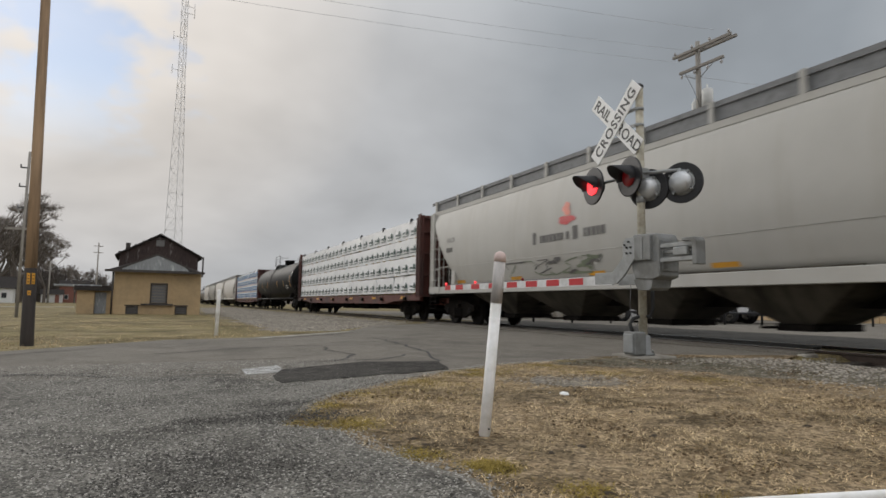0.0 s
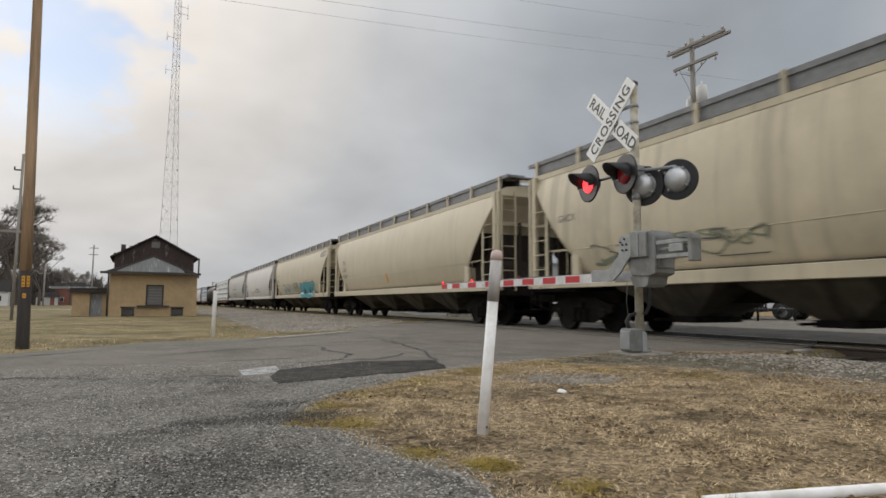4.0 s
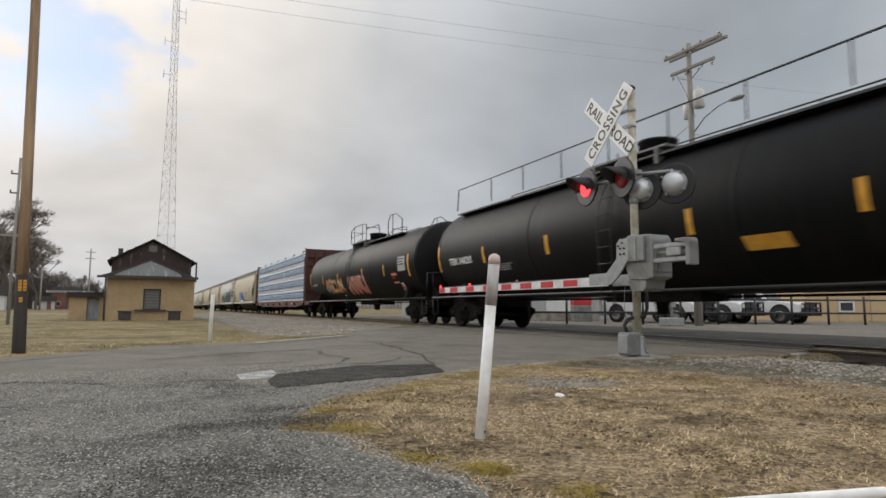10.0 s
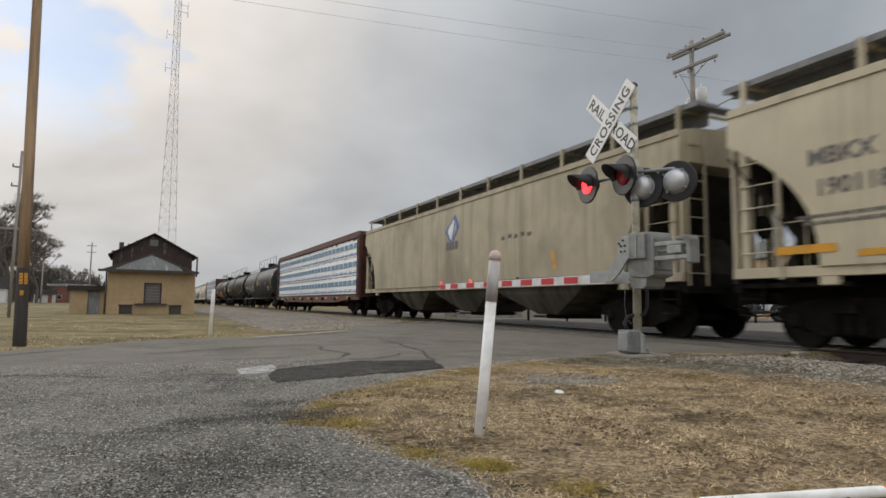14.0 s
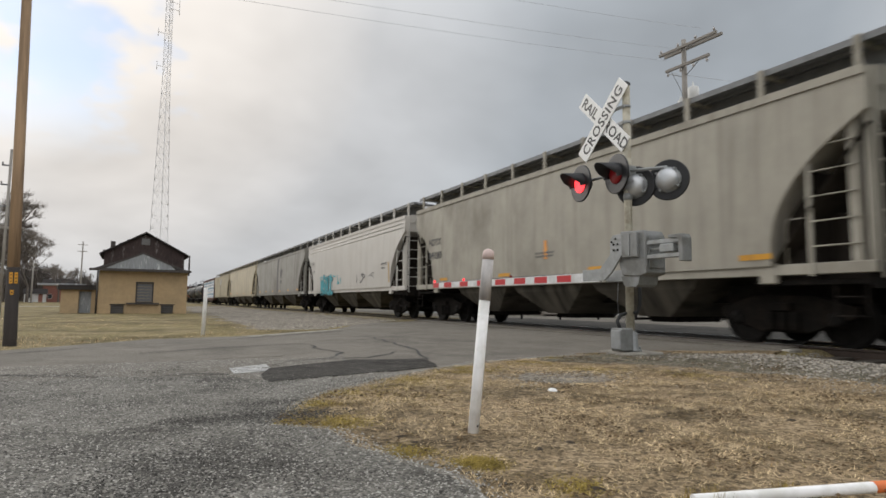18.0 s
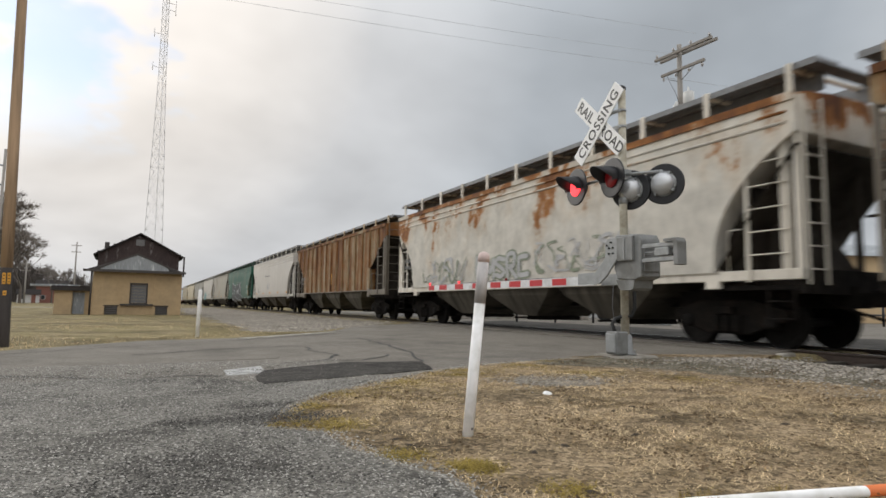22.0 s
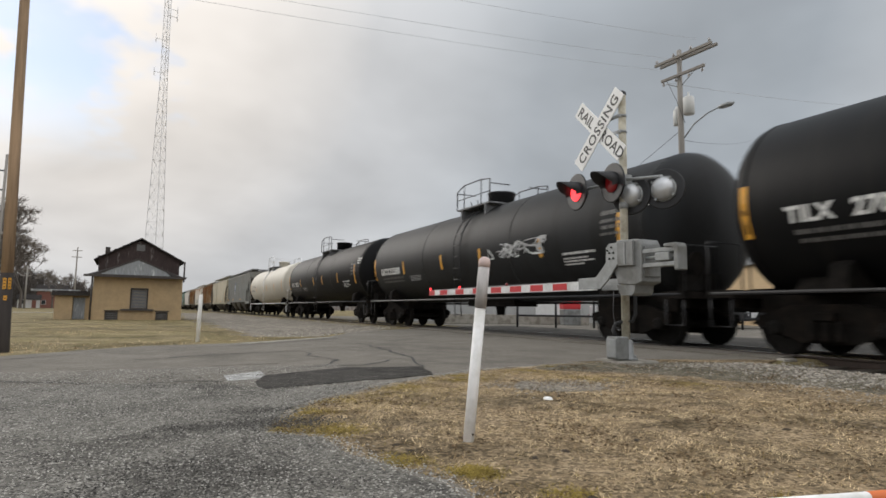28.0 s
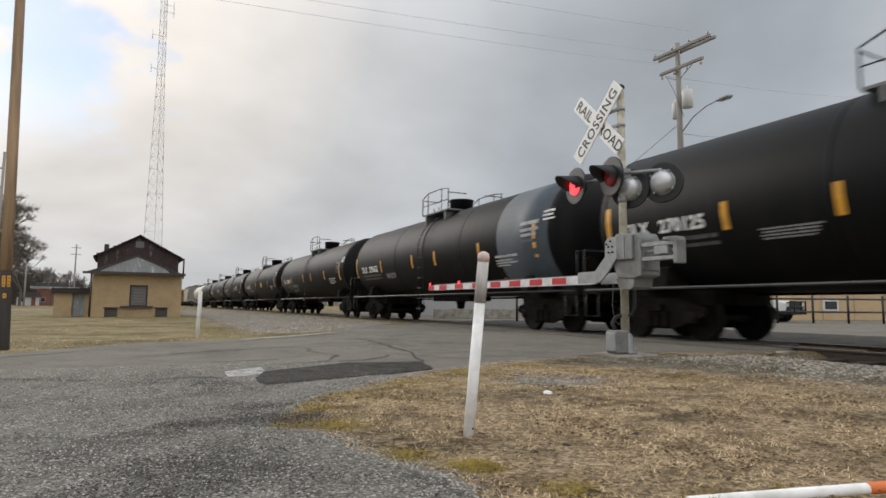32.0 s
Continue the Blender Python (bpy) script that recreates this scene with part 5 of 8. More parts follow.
def build_depot():
    """Small tan building with a dark gabled upper storey behind a hipped front."""
    m = Matrix.Translation((-2.82, 40.67, -0.12)) @ Matrix.Rotation(radians(2.0), 4, "Z")
    W = 4.86
    d = tagged(empty("depot_building", m), "small tan stucco building with dark gabled upper storey", "building")
    part("front_wall", lambda bm: bm_wall(bm, [0, 0.69, 1.39, 2.0, 2.94, 3.42, 4.12, W], [0, 0.52, 0.68, 1.88, 2.62], {(1, 0), (5, 0), (3, 2)}, 0, 0.25), "stucco", d, "tan stucco front wall with three openings")
    part("side_wall", lambda bm: bm_box(bm, 0, 0.25, 0.253, 7, 0, 2.62), "stucco", d)
    part("side_wall", lambda bm: bm_box(bm, W - 0.25, W, 0.253, 7, 0, 2.62), "stucco", d)
    part("back_wall", lambda bm: bm_box(bm, 0.253, W - 0.253, 6.75, 7, 0, 2.62), "stucco", d)
    for x in (1.44, 3.26):
        part("pilaster", lambda bm: bm_box(bm, x, x + 0.10, -0.06, 0.0, 0, 2.62), "stucco", d)
    sill = part("loading_ledge", lambda bm: bm_box(bm, 1.5, 3.3, -0.16, 0.0, 0.56, 0.66), "trim", d)
    wn = part("window", lambda bm: [bm_box(bm, 1.98, 2.06, -0.03, 0.12, 0.66, 1.9), bm_box(bm, 2.88, 2.96, -0.03, 0.12, 0.66, 1.9), bm_box(bm, 1.98, 2.96, -0.032, 0.122, 1.84, 1.93), bm_box(bm, 1.98, 2.96, -0.032, 0.122, 0.64, 0.72)], "trim", d, "dark frame of the boarded opening")
    for i in range(6):
        part("board", lambda bm: bm_box(bm, 2.06, 2.88, 0.05, 0.08, 0, 0.165), "grime", wn, m=pose(0, 0.004 * (i % 2), 0.74 + i * 0.183), key="depot_board")
    for x in (0.69, 3.42):
        v = part("vent", lambda bm: bm_box(bm, 0.02, 0.68, 0.10, 0.16, 0.02, 0.50), "grime", d, "dark louvred vent", m=pose(x, 0, 0), key="vent")
        for i in range(4):
            part("slat", lambda bm: bm_box(bm, 0.02, 0.68, 0.05, 0.09, 0, 0.03), "trim", v, m=pose(0, 0, 0.08 + i * 0.11), key="vent_slat")
        part("lintel", lambda bm: bm_box(bm, -0.06, 0.76, -0.02, 0.02, 0.52, 0.58), "trim", v)
    # hipped front roof
    def hip(bm):
        a = [bm.verts.new(p) for p in ((-0.45, -0.45, 2.62), (W + 0.12, -0.45, 2.62), (W + 0.12, 1.6, 2.72), (-0.45, 1.6, 2.72), (W * 0.47, 0.9, 3.72))]
        for f in ((0, 1, 4), (1, 2, 4), (2, 3, 4), (3, 0, 4), (3, 2, 1, 0)):
            bm.faces.new([a[i] for i in f])
    part("front_roof", hip, "shingle", d, "dark hipped front roof")
    def pan(bm):
        bm_prism(bm, [(0.35, 2.70), (W - 0.75, 2.70), (W - 1.1, 3.02), (W * 0.47, 3.60), (0.9, 3.0)], "y", -0.42, -0.38)
    part("gable_panel", pan, "tin", d, "pale weathered tin gable panel")
    part("fascia", lambda bm: bm_box(bm, -0.5, W + 0.16, -0.5, -0.40, 2.54, 2.68), "trim", d)
    def fr(bm):
        for p, q in (((0.1, 2.66), (W * 0.47, 3.68)), ((W * 0.47, 3.68), (W - 0.3, 2.66))):
            dx, dz = q[0] - p[0], q[1] - p[1]
            L = math.hypot(dx, dz)
            bm_box(bm, 0, L, -0.46, -0.38, -0.03, 0.05, Matrix.Translation((p[0], 0, p[1])) @ Matrix.Rotation(-math.atan2(dz, dx), 4, "Y"))
    part("bargeboard", fr, "trim", d)
    # dark upper storey
    def up(bm):
        bm_prism(bm, [(0.15, 2.6), (W - 0.12, 2.6), (W - 0.12, 3.8), (W * 0.5, 5.0), (0.15, 3.75)], "y", 1.6, 7.0)
    us = part("upper_storey", up, "darkboard", d, "dark weathered board upper storey")
    for k in range(9):
        z = 2.75 + k * 0.24
        x0, x1 = 0.15, W - 0.12
        if z > 3.7:
            t = (z - 3.75) / 1.25
            x0, x1 = 0.15 + t * (W * 0.5 - 0.15), W - 0.12 - t * (W * 0.5 - 0.12)
        part("weatherboard", lambda bm: bm_box(bm, x0, x1, 1.575, 1.60, z, z + 0.22), "darkboard", us)
    part("gable_vent", lambda bm: bm_box(bm, W * 0.5 - 0.24, W * 0.5 + 0.24, 1.53, 1.57, 4.35, 4.75), "grime", us)
    def roof(bm):
        for sx, x0, z0 in ((1, -0.1, 3.62), (-1, W + 0.16, 3.66)):
            x1, z1 = W * 0.5, 5.08
            vs = [(x0, z0), (x1, z1), (x1, z1 + 0.09), (x0, z0 + 0.09)]
            bm_prism(bm, vs, "y", 1.35, 7.2)
    part("roof", roof, "shingle", d, "dark shingled gable roof")
    part("chimney", lambda bm: bm_box(bm, 0.45, 0.72, 2.4, 2.7, 4.0, 4.55), "trim", d, "short dark chimney")
    part("downpipe", lambda bm: bm_tube(bm, (-0.06, -0.06, 0), (-0.06, -0.06, 2.6), 0.05, seg=8), "trim", d)
    part("flue", lambda bm: bm_tube(bm, (W + 0.1, 0.5, 2.4), (W + 0.1, 0.5, 3.7), 0.05, seg=8), "trim", d)
    le = part("lean_to", lambda bm: [bm_box(bm, -1.9, -1.0, 0.6, 3.4, 0, 1.4), bm_box(bm, -1.0, -0.35, 0.9, 3.4, 0, 1.4), bm_box(bm, -0.35, -0.01, 0.6, 3.4, 0, 1.4)], "stucco", d, "low tan lean-to")
    part("lean_to_roof", lambda bm: bm_box(bm, -2.05, 0.0, 0.35, 3.5, 1.4, 1.68), "shingle", le)
    part("lean_to_door", lambda bm: bm_box(bm, -0.98, -0.37, 0.86, 0.9, 0.02, 1.3), "tin", le)
    part("canopy", lambda bm: bm_box(bm, -3.3, -0.8, 2.6, 4.4, 1.68, 1.80), "tin", le, "pale flat canopy")


build_depot()


# ---- far left: houses, trees ----
def build_house(x, y, rz, w, dpt, h, wallm, label):
    d = tagged(empty("house", pose(x, y, -0.12, 0, 0, rz)), label, "house")
    part("wall", lambda bm: bm_box(bm, -w / 2, w / 2, -dpt / 2, dpt / 2, 0, h), wallm, d)
    part("roof", lambda bm: bm_prism(bm, [(-dpt / 2 - 0.4, h - 0.1), (dpt / 2 + 0.4, h - 0.1), (0, h + dpt * 0.3)], "x", -w / 2 - 0.3, w / 2 + 0.3), "shingle", d)
    n = max(2, int(w / 2.6))
    for i in range(n):
        wx = -w / 2 + (i + 0.5) * w / n
        if i == n // 2:
            part("door", lambda bm: bm_box(bm, wx - 0.45, wx + 0.45, -dpt / 2 - 0.05, -dpt / 2 + 0.05, 0, 2.0), "brickred", d)
            continue
        wi = part("window", lambda bm: bm_box(bm, wx - 0.5, wx + 0.5, -dpt / 2 - 0.05, -dpt / 2 + 0.05, 0.9, 2.1), "housewhite", d)
        part("pane", lambda bm: bm_box(bm, wx - 0.42, wx + 0.42, -dpt / 2 - 0.06, -dpt / 2 - 0.052, 0.98, 2.02), "glassdark", wi)


build_house(-22.3, 188, 4, 6.5, 5, 4.6, "brickred", "low red brick house with dark roof beyond the lawn")
build_house(-26.4, 182, 6, 4.6, 4, 2.2, "housewhite", "small white house half hidden by the trees")
build_house(-33, 150, 8, 9, 8, 3.0, "housewhite", "white house with a dark roof among bare trees")
tagged(part("side_road", lambda bm: bm_prism(bm, [(-60, 62), (-8, 78), (-4, 79.5), (-4, 81.5), (-9, 80.5), (-60, 65)], "z", -0.3, -0.105), "concrete"), "pale concrete side road beyond the lawn", "road", kind="structure")


def tree_meshes(seed, h, crown):
    """A bare winter tree: tapered trunk and limbs, and a crown of many fine twigs."""
    r = random.Random(seed)
    limbs, tips = [], []
    def grow(p, d, l, rad, depth):
        q = p + d * l
        limbs.append((p, q, rad, rad * 0.68, 6 if depth < 2 else 4))
        if depth >= 5:
            tips.append((q, d))
            return
        for k in range(2 if depth < 1 else r.choice((2, 3))):
            nd = (d + Vector((r.gauss(0, crown), r.gauss(0, crown), r.gauss(0.10, 0.22)))).normalized()
            grow(q, nd, l * r.uniform(0.66, 0.86), rad * 0.62, depth + 1)
    grow(Vector((0, 0, -0.2)), Vector((0, 0, 1)), h * 0.24, h * 0.022, 0)
    bt, bc = bmesh.new(), bmesh.new()
    for p, q, a, b, s in limbs:
        bm_tube(bt, p, q, a, b, s, caps=False)
    for q, d in tips:
        for k in range(26):
            e = (d + Vector((r.gauss(0, 0.9), r.gauss(0, 0.9), r.gauss(0.0, 0.7)))).normalized()
            l = h * r.uniform(0.025, 0.065)
            s = e.cross(Vector((r.random(), r.random(), r.random()))).normalized() * h * 0.0012
            mid = q + e * l * 0.5 + Vector((r.gauss(0, 0.02), r.gauss(0, 0.02), 0)) * h * 0.3
            vs = [bc.verts.new(v) for v in (q - s, q + s, mid + s * 0.8, mid - s * 0.8)]
            bc.faces.new(vs)
            e2 = (e + Vector((r.gauss(0, 0.4), r.gauss(0, 0.4), 0.2))).normalized()
            bc.faces.new([bc.verts.new(v) for v in (mid - s * 0.7, mid + s * 0.7, mid + e2 * l * 0.7)])
    return done(bt, "trunk"), done(bc, "crown")


def build_trees():
    kinds = [tree_meshes(21, 10, 0.42), tree_meshes(22, 9, 0.55), tree_meshes(23, 11, 0.36)]
    r = random.Random(2)
    protos = []
    for tr, cr in kinds:
        t = tagged(empty("bare_tree"), "leafless winter tree with fine grey-brown twigs", "tree", "bare trees on the left")
        put("trunk", tr, "bark", t)
        put("crown", cr, "twig", t)
        protos.append(t)
    spots = [(-9.9, 56, 0.66), (-10.9, 51, 0.85), (-11.6, 53, 0.9), (-9.7, 52, 0.75), (-12.6, 56, 0.95), (-10.2, 59, 0.75), (-11.5, 61, 0.8), (-10.4, 54, 0.70), (-11.6, 55, 0.72), (-12.2, 57, 0.66), (-11.2, 58, 0.82), (-12.4, 60, 0.80), (-10.8, 64, 0.85), (-12.9, 67, 0.9), (-9.6, 68, 0.6), (-11.6, 72, 0.8), (-14.2, 74, 0.95), (-13.0, 84, 0.75), (-10.6, 90, 0.55), (-15.5, 88, 0.9), (-12.2, 104, 0.6),
             (-17.5, 96, 0.9), (-10.2, 116, 0.55), (-13.6, 124, 0.65), (-17.6, 122, 0.8), (-11.4, 132, 0.6), (-15.2, 138, 0.75), (-20.5, 130, 0.9), (-9.6, 142, 0.55), (-13.0, 150, 0.65), (-18.0, 150, 0.8)]
    for i, (x, y, s) in enumerate(spots):
        k = i % 3
        far = 3.0 if y < 75 else 2.0  # tall trees, all beyond the houses
        x, y, s = x * far, y * far, s * far
        m = pose(x, y, -0.12, 0, 0, r.uniform(0, 360)) @ Matrix.Scale(s, 4)
        if i < 3:
            protos[k].matrix_basis = m
        else:
            c = copy_thing(protos[k], pose(x, y, -0.12, 0, 0, r.uniform(0, 360)))
            c.scale = (s, s, s)
    # dense brush and saplings beyond the side road
    vs, fs = [], []
    for i in range(17000):
        y = r.uniform(200, 236)
        x = r.uniform(-0.22, -0.052) * y
        h = (5.6 + 3.4 * noise.noise(Vector((x * 0.35, y * 0.1, 3)))) * r.uniform(0.3, 1.25) * (1.5 if x < -0.13 * y else 1)
        w, dx = r.uniform(0.02, 0.09), r.gauss(0, 0.35)
        k = len(vs)
        z0 = max(-0.2, h - r.uniform(1.2, 3.0))
        vs += [(x - w, y, z0), (x + w, y, z0), (x + dx, y, h)]
        fs.append((k, k + 1, k + 2))
    me = bpy.data.meshes.new("thicket")
    me.from_pydata(vs, [], fs)
    tagged(put("thicket", me, "thicket"), "dense leafless brush and saplings behind the houses", "brush", kind="stuff")
    # far woods along the horizon: upright twigs without number
    vs, fs = [], []
    for i in range(26000):
        a = r.uniform(-2.6, 2.2)
        dist = r.uniform(330, 420)
        h = (5.5 + 4.0 * noise.noise(Vector((a * 9, 0, 2))) + 2.5 * noise.noise(Vector((a * 45, 1, 7)))) * r.uniform(0.25, 1.08)
        x, y = math.sin(a) * dist, math.cos(a) * dist
        if abs(x - TRACK_X) < 9:
            continue
        w = r.uniform(0.15, 0.5)
        dx = r.gauss(0, 0.5)
        k = len(vs)
        z0 = max(-0.2, h - r.uniform(2, 5))
        vs += [(x - w * math.cos(a), y + w * math.sin(a), z0), (x + w * math.cos(a), y - w * math.sin(a), z0), (x + dx, y, h)]
        fs.append((k, k + 1, k + 2))
    me = bpy.data.meshes.new("far_woods")
    me.from_pydata(vs, [], fs)
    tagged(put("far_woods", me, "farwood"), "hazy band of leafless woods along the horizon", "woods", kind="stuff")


build_trees()


# ---- beyond the tracks ----
def build_pickup():
    t = tagged(empty("pickup_truck"), "white crew-cab pickup truck parked in the yard", "pickup truck", "pickups in the yard")
    # x forward, z up
    side = [(-2.85, 0.55), (-2.9, 0.75), (-2.88, 1.12), (0.95, 1.15), (2.55, 1.10), (2.82, 0.98), (2.86, 0.55)]
    part("body", lambda bm: bm_prism(bm, side, "y", -0.98, 0.98), "carwhite", t, bevel=0.05)
    cab = [(-1.15, 1.1), (-1.05, 1.82), (-0.75, 1.93), (0.35, 1.93), (0.62, 1.86), (1.25, 1.12)]
    c = part("cab", lambda bm: bm_prism(bm, cab, "y", -0.86, 0.86), "carwhite", t, bevel=0.06)
    for s in (-1, 1):
        part("side_window", lambda bm: bm_prism(bm, [(-0.95, 1.22), (-0.88, 1.74), (-0.15, 1.78), (-0.15, 1.22)], "y", s * 0.862, s * 0.868), "glassdark", c)
        part("side_window", lambda bm: bm_prism(bm, [(-0.05, 1.22), (-0.05, 1.78), (0.42, 1.76), (0.90, 1.22)], "y", s * 0.862, s * 0.868), "glassdark", c)
        part("mirror", lambda bm: bm_box(bm, 0.78, 0.95, s * 0.95, s * 1.12, 1.18, 1.40), "black", c, bevel=0.02)
    part("windscreen", lambda bm: [bm_box(bm, -0.012, 0.012, -0.74, 0.74, -0.40, 0.40, Matrix.Translation((0.965, 0, 1.49)) @ Matrix.Rotation(-0.70, 4, "Y"))], "glassdark", c)
    part("bed_floor", lambda bm: bm_box(bm, -2.78, -1.25, -0.85, 0.85, 1.135, 1.16), "black", t, "dark truck bed")
    g = part("grille", lambda bm: bm_box(bm, 2.84, 2.90, -0.90, 0.90, 0.68, 1.04), "black", t, "black grille", bevel=0.015)
    for s in (-1, 1):
        part("headlight", lambda bm: bm_box(bm, 2.80, 2.91, s * 0.72, s * 0.94, 0.80, 0.98), "lampglass", t)
    part("front_bumper", lambda bm: bm_box(bm, 2.82, 2.98, -0.98, 0.98, 0.40, 0.68), "black", t, bevel=0.04)
    def guard(bm):
        for z in (0.55, 0.80, 1.06):
            bm_tube(bm, (3.04, -0.86, z), (3.04, 0.86, z), 0.035, seg=8)
        for y in (-0.86, -0.35, 0.35, 0.86):
            bm_box(bm, 3.0, 3.06, y - 0.03, y + 0.03, 0.40, 1.10)
    part("brush_guard", guard, "black", t, "black brush guard before the grille")
    part("side_step", lambda bm: [bm_tube(bm, (-1.0, s * 1.0, 0.46), (1.2, s * 1.0, 0.46), 0.05, seg=8) for s in (-1, 1)], "black", t)
    part("rear_bumper", lambda bm: bm_box(bm, -3.0, -2.86, -0.95, 0.95, 0.45, 0.62), "chrome", t, bevel=0.03)
    for x in (-1.75, 1.85):
        for s in (-1, 1):
            part("wheel_arch", lambda bm: bm_tube(bm, (x, s * 0.90, 0.48), (x, s * 0.99, 0.48), 0.52, seg=20), "black", t)
            w = part("wheel", lambda bm: bm_lathe(bm, [(-0.13, 0.30), (-0.13, 0.38), (-0.09, 0.405), (0.09, 0.405), (0.13, 0.38), (0.13, 0.30)], "y", 24), "rubber", t, "black tyre", m=pose(x, s * 0.90, 0.405), key="pickup_tyre")
            part("rim", lambda bm: bm_lathe(bm, [(-0.135, 0.05), (-0.135, 0.24), (-0.12, 0.30), (0.12, 0.30), (0.135, 0.24), (0.135, 0.05)], "y", 16), "chrome", w, key="pickup_rim")
    part("light_bar", lambda bm: bm_box(bm, -0.3, -0.1, -0.5, 0.5, 1.94, 2.03), "redref", t, "red roof light bar", bevel=0.02)
    return t


pk = build_pickup()
pk.matrix_basis = pose(23.84, 23.72, 0, 0, 0, -80)
for x, y, a in ((26.55, 23.27, -80), (29.38, 22.12, -80)):
    copy_thing(pk, pose(x, y, 0, 0, 0, a))


def build_yard():
    b = tagged(empty("tan_building", pose(36.0, 23.5, 0, 0, 0, -25)), "long tan metal building beyond the yard", "building")
    part("wall", lambda bm: bm_box(bm, 0, 26, 0, 12, 0, 4.2), "tanwall", b)
    part("roof", lambda bm: bm_prism(bm, [(-0.4, 4.2), (12.4, 4.2), (6, 5.6)], "x", -0.3, 26.3), "tin", b)
    for x in range(0, 27, 2):
        part("wall_rib", lambda bm: bm_box(bm, -0.03, 0.03, -0.05, 0.0, 0, 4.2), "tanwall", b, m=pose(x + 0.05, 0, 0), key="wall_rib")
    w = part("window", lambda bm: bm_box(bm, 2.0, 3.0, -0.08, 0.02, 0.58, 1.26), "housewhite", b)
    part("pane", lambda bm: bm_box(bm, 2.12, 2.88, -0.09, -0.082, 0.68, 1.16), "glassdark", w)
    g = tagged(empty("metal_shed", pose(15.5, 37.5, 0, 0, 0, -18)), "pale grey metal-sided shed behind the yard", "shed")
    part("wall", lambda bm: bm_box(bm, 0, 17, 0, 9, 0, 3.6), "metalwall", g)
    part("roof", lambda bm: bm_prism(bm, [(-0.3, 3.6), (9.3, 3.6), (4.5, 4.7)], "x", -0.3, 17.3), "tin", g)
    for x in range(0, 18):
        part("wall_rib", lambda bm: bm_box(bm, -0.02, 0.02, -0.04, 0.0, 0, 3.6), "metalwall", g, m=pose(x, 0, 0), key="shed_rib")
    d = part("door", lambda bm: bm_box(bm, 9.5, 12.0, -0.06, 0.0, 0, 2.6), "housewhite", g)
    wl = tagged(empty("low_wall"), "low pale concrete wall along the yard", "low wall")
    part("wall", lambda bm: bm_box(bm, 0, 9.5, 0, 0.3, 0, 0.55), "concrete", wl, m=pose(14.5, 30.0, 0, 0, 0, -12), bevel=0.02)
    f = tagged(empty("pipe_fence"), "black two-rail pipe fence in front of the pickups", "fence")
    p0, p1 = Vector((15.54, 23.32, 0)), Vector((40.89, 13.10, 0))
    for z in (0.55, 1.18):
        part("fence_rail", lambda bm: bm_tube(bm, p0 + Vector((0, 0, z)), p1 + Vector((0, 0, z)), 0.045, seg=8), "black", f)
    for i in range(16):
        q = p0.lerp(p1, i / 15)
        part("fence_post", lambda bm: bm_tube(bm, (0, 0, -0.1), (0, 0, 1.35), 0.055, seg=8), "black", f, m=pose(q.x, q.y, 0), key="fence_post")
    v = tagged(empty("vending_box", pose(21.7, 27.2, 0, 0, 0, -20)), "red and grey box standing by the shed", "box")
    part("upper", lambda bm: bm_box(bm, -0.5, 0.5, -0.4, 0.4, 0.9, 1.9), "redref", v, "red upper half", bevel=0.03)
    part("lower", lambda bm: bm_box(bm, -0.5, 0.5, -0.4, 0.4, 0, 0.89), "boxgrey", v, "grey lower half", bevel=0.03)
    u = tagged(empty("utility_pedestal", pose(20.0, 18.97, 0)), "small grey utility pedestal beside the power pole", "utility box")
    part("box", lambda bm: bm_box(bm, -0.45, 0.45, -0.3, 0.3, 0, 0.35), "galv", u, bevel=0.03)
    part("meter", lambda bm: [bm_tube(bm, (0, 0, 0.35), (0, 0, 1.1), 0.05, seg=8), bm_box(bm, -0.15, 0.15, -0.1, 0.1, 0.8, 1.2)], "galv", u)


build_yard()


# ---- rolling stock: x across the track (camera side negative), y along it, z from the rail top ----
SPEED = 18.99
WHEEL_R = 0.457
CARS, WHEELS, LOADS = [], [], []


def conform(name, vs, fs, y0, z0, surf, parent, material, label="", flip=False):
    """A thin painted shape on the camera side of a car: u runs towards -y, v up, laid on the surface surf(z)."""
    me = bpy.data.meshes.new(name)
    me.from_pydata([(-(surf(z0 + v[1]) + 0.010 + v[2]), y0 - v[0], z0 + v[1]) for v in vs], [], fs)
    return put(name, me, material, parent, None, label)


def stencil(car, body, y, z, size, surf, material="stencilblack", name="stencil", bold=0.0, space=1.0, lift=0.0, label=""):
    vs, fs = text_mesh(body, size, bold, space)
    return conform(name, [(a, b, lift) for a, b, c in vs], fs, y, z, surf, car, material, label or "stencilled lettering")


def bars(car, y, z, rows, surf, material="stencilgrey", lift=0.0, name="stencil_bar"):
    """Unreadable lettering as plain bars, broken into words and letter-wide blocks: rows of (offset, width, height)."""
    vs, fs = [], []
    zz = 0
    r = random.Random(int(abs(y) * 37 + z * 11))
    for off, w, h in rows:
        u, left = off, r.randint(3, 7)
        while u < off + w - h * 0.3:
            c = h * r.uniform(0.45, 0.75)
            k = len(vs)
            vs += [(u, zz, lift), (u + c, zz, lift), (u + c, zz + h, lift), (u, zz + h, lift)]
            fs.append((k, k + 1, k + 2, k + 3))
            left -= 1
            u += c + h * (0.18 if left else 0.6)
            left = left or r.randint(3, 7)
        zz -= h * 1.8
    if rows[0][2] >= 0.3:
        return [conform(name, vs[4 * i:4 * i + 4], [(0, 1, 2, 3)], y, z, surf, car, material) for i in range(len(fs))]
    return tagged(conform(name, vs, fs, y, z, surf, car, material), "unreadable small stencilled lettering", kind="stuff")


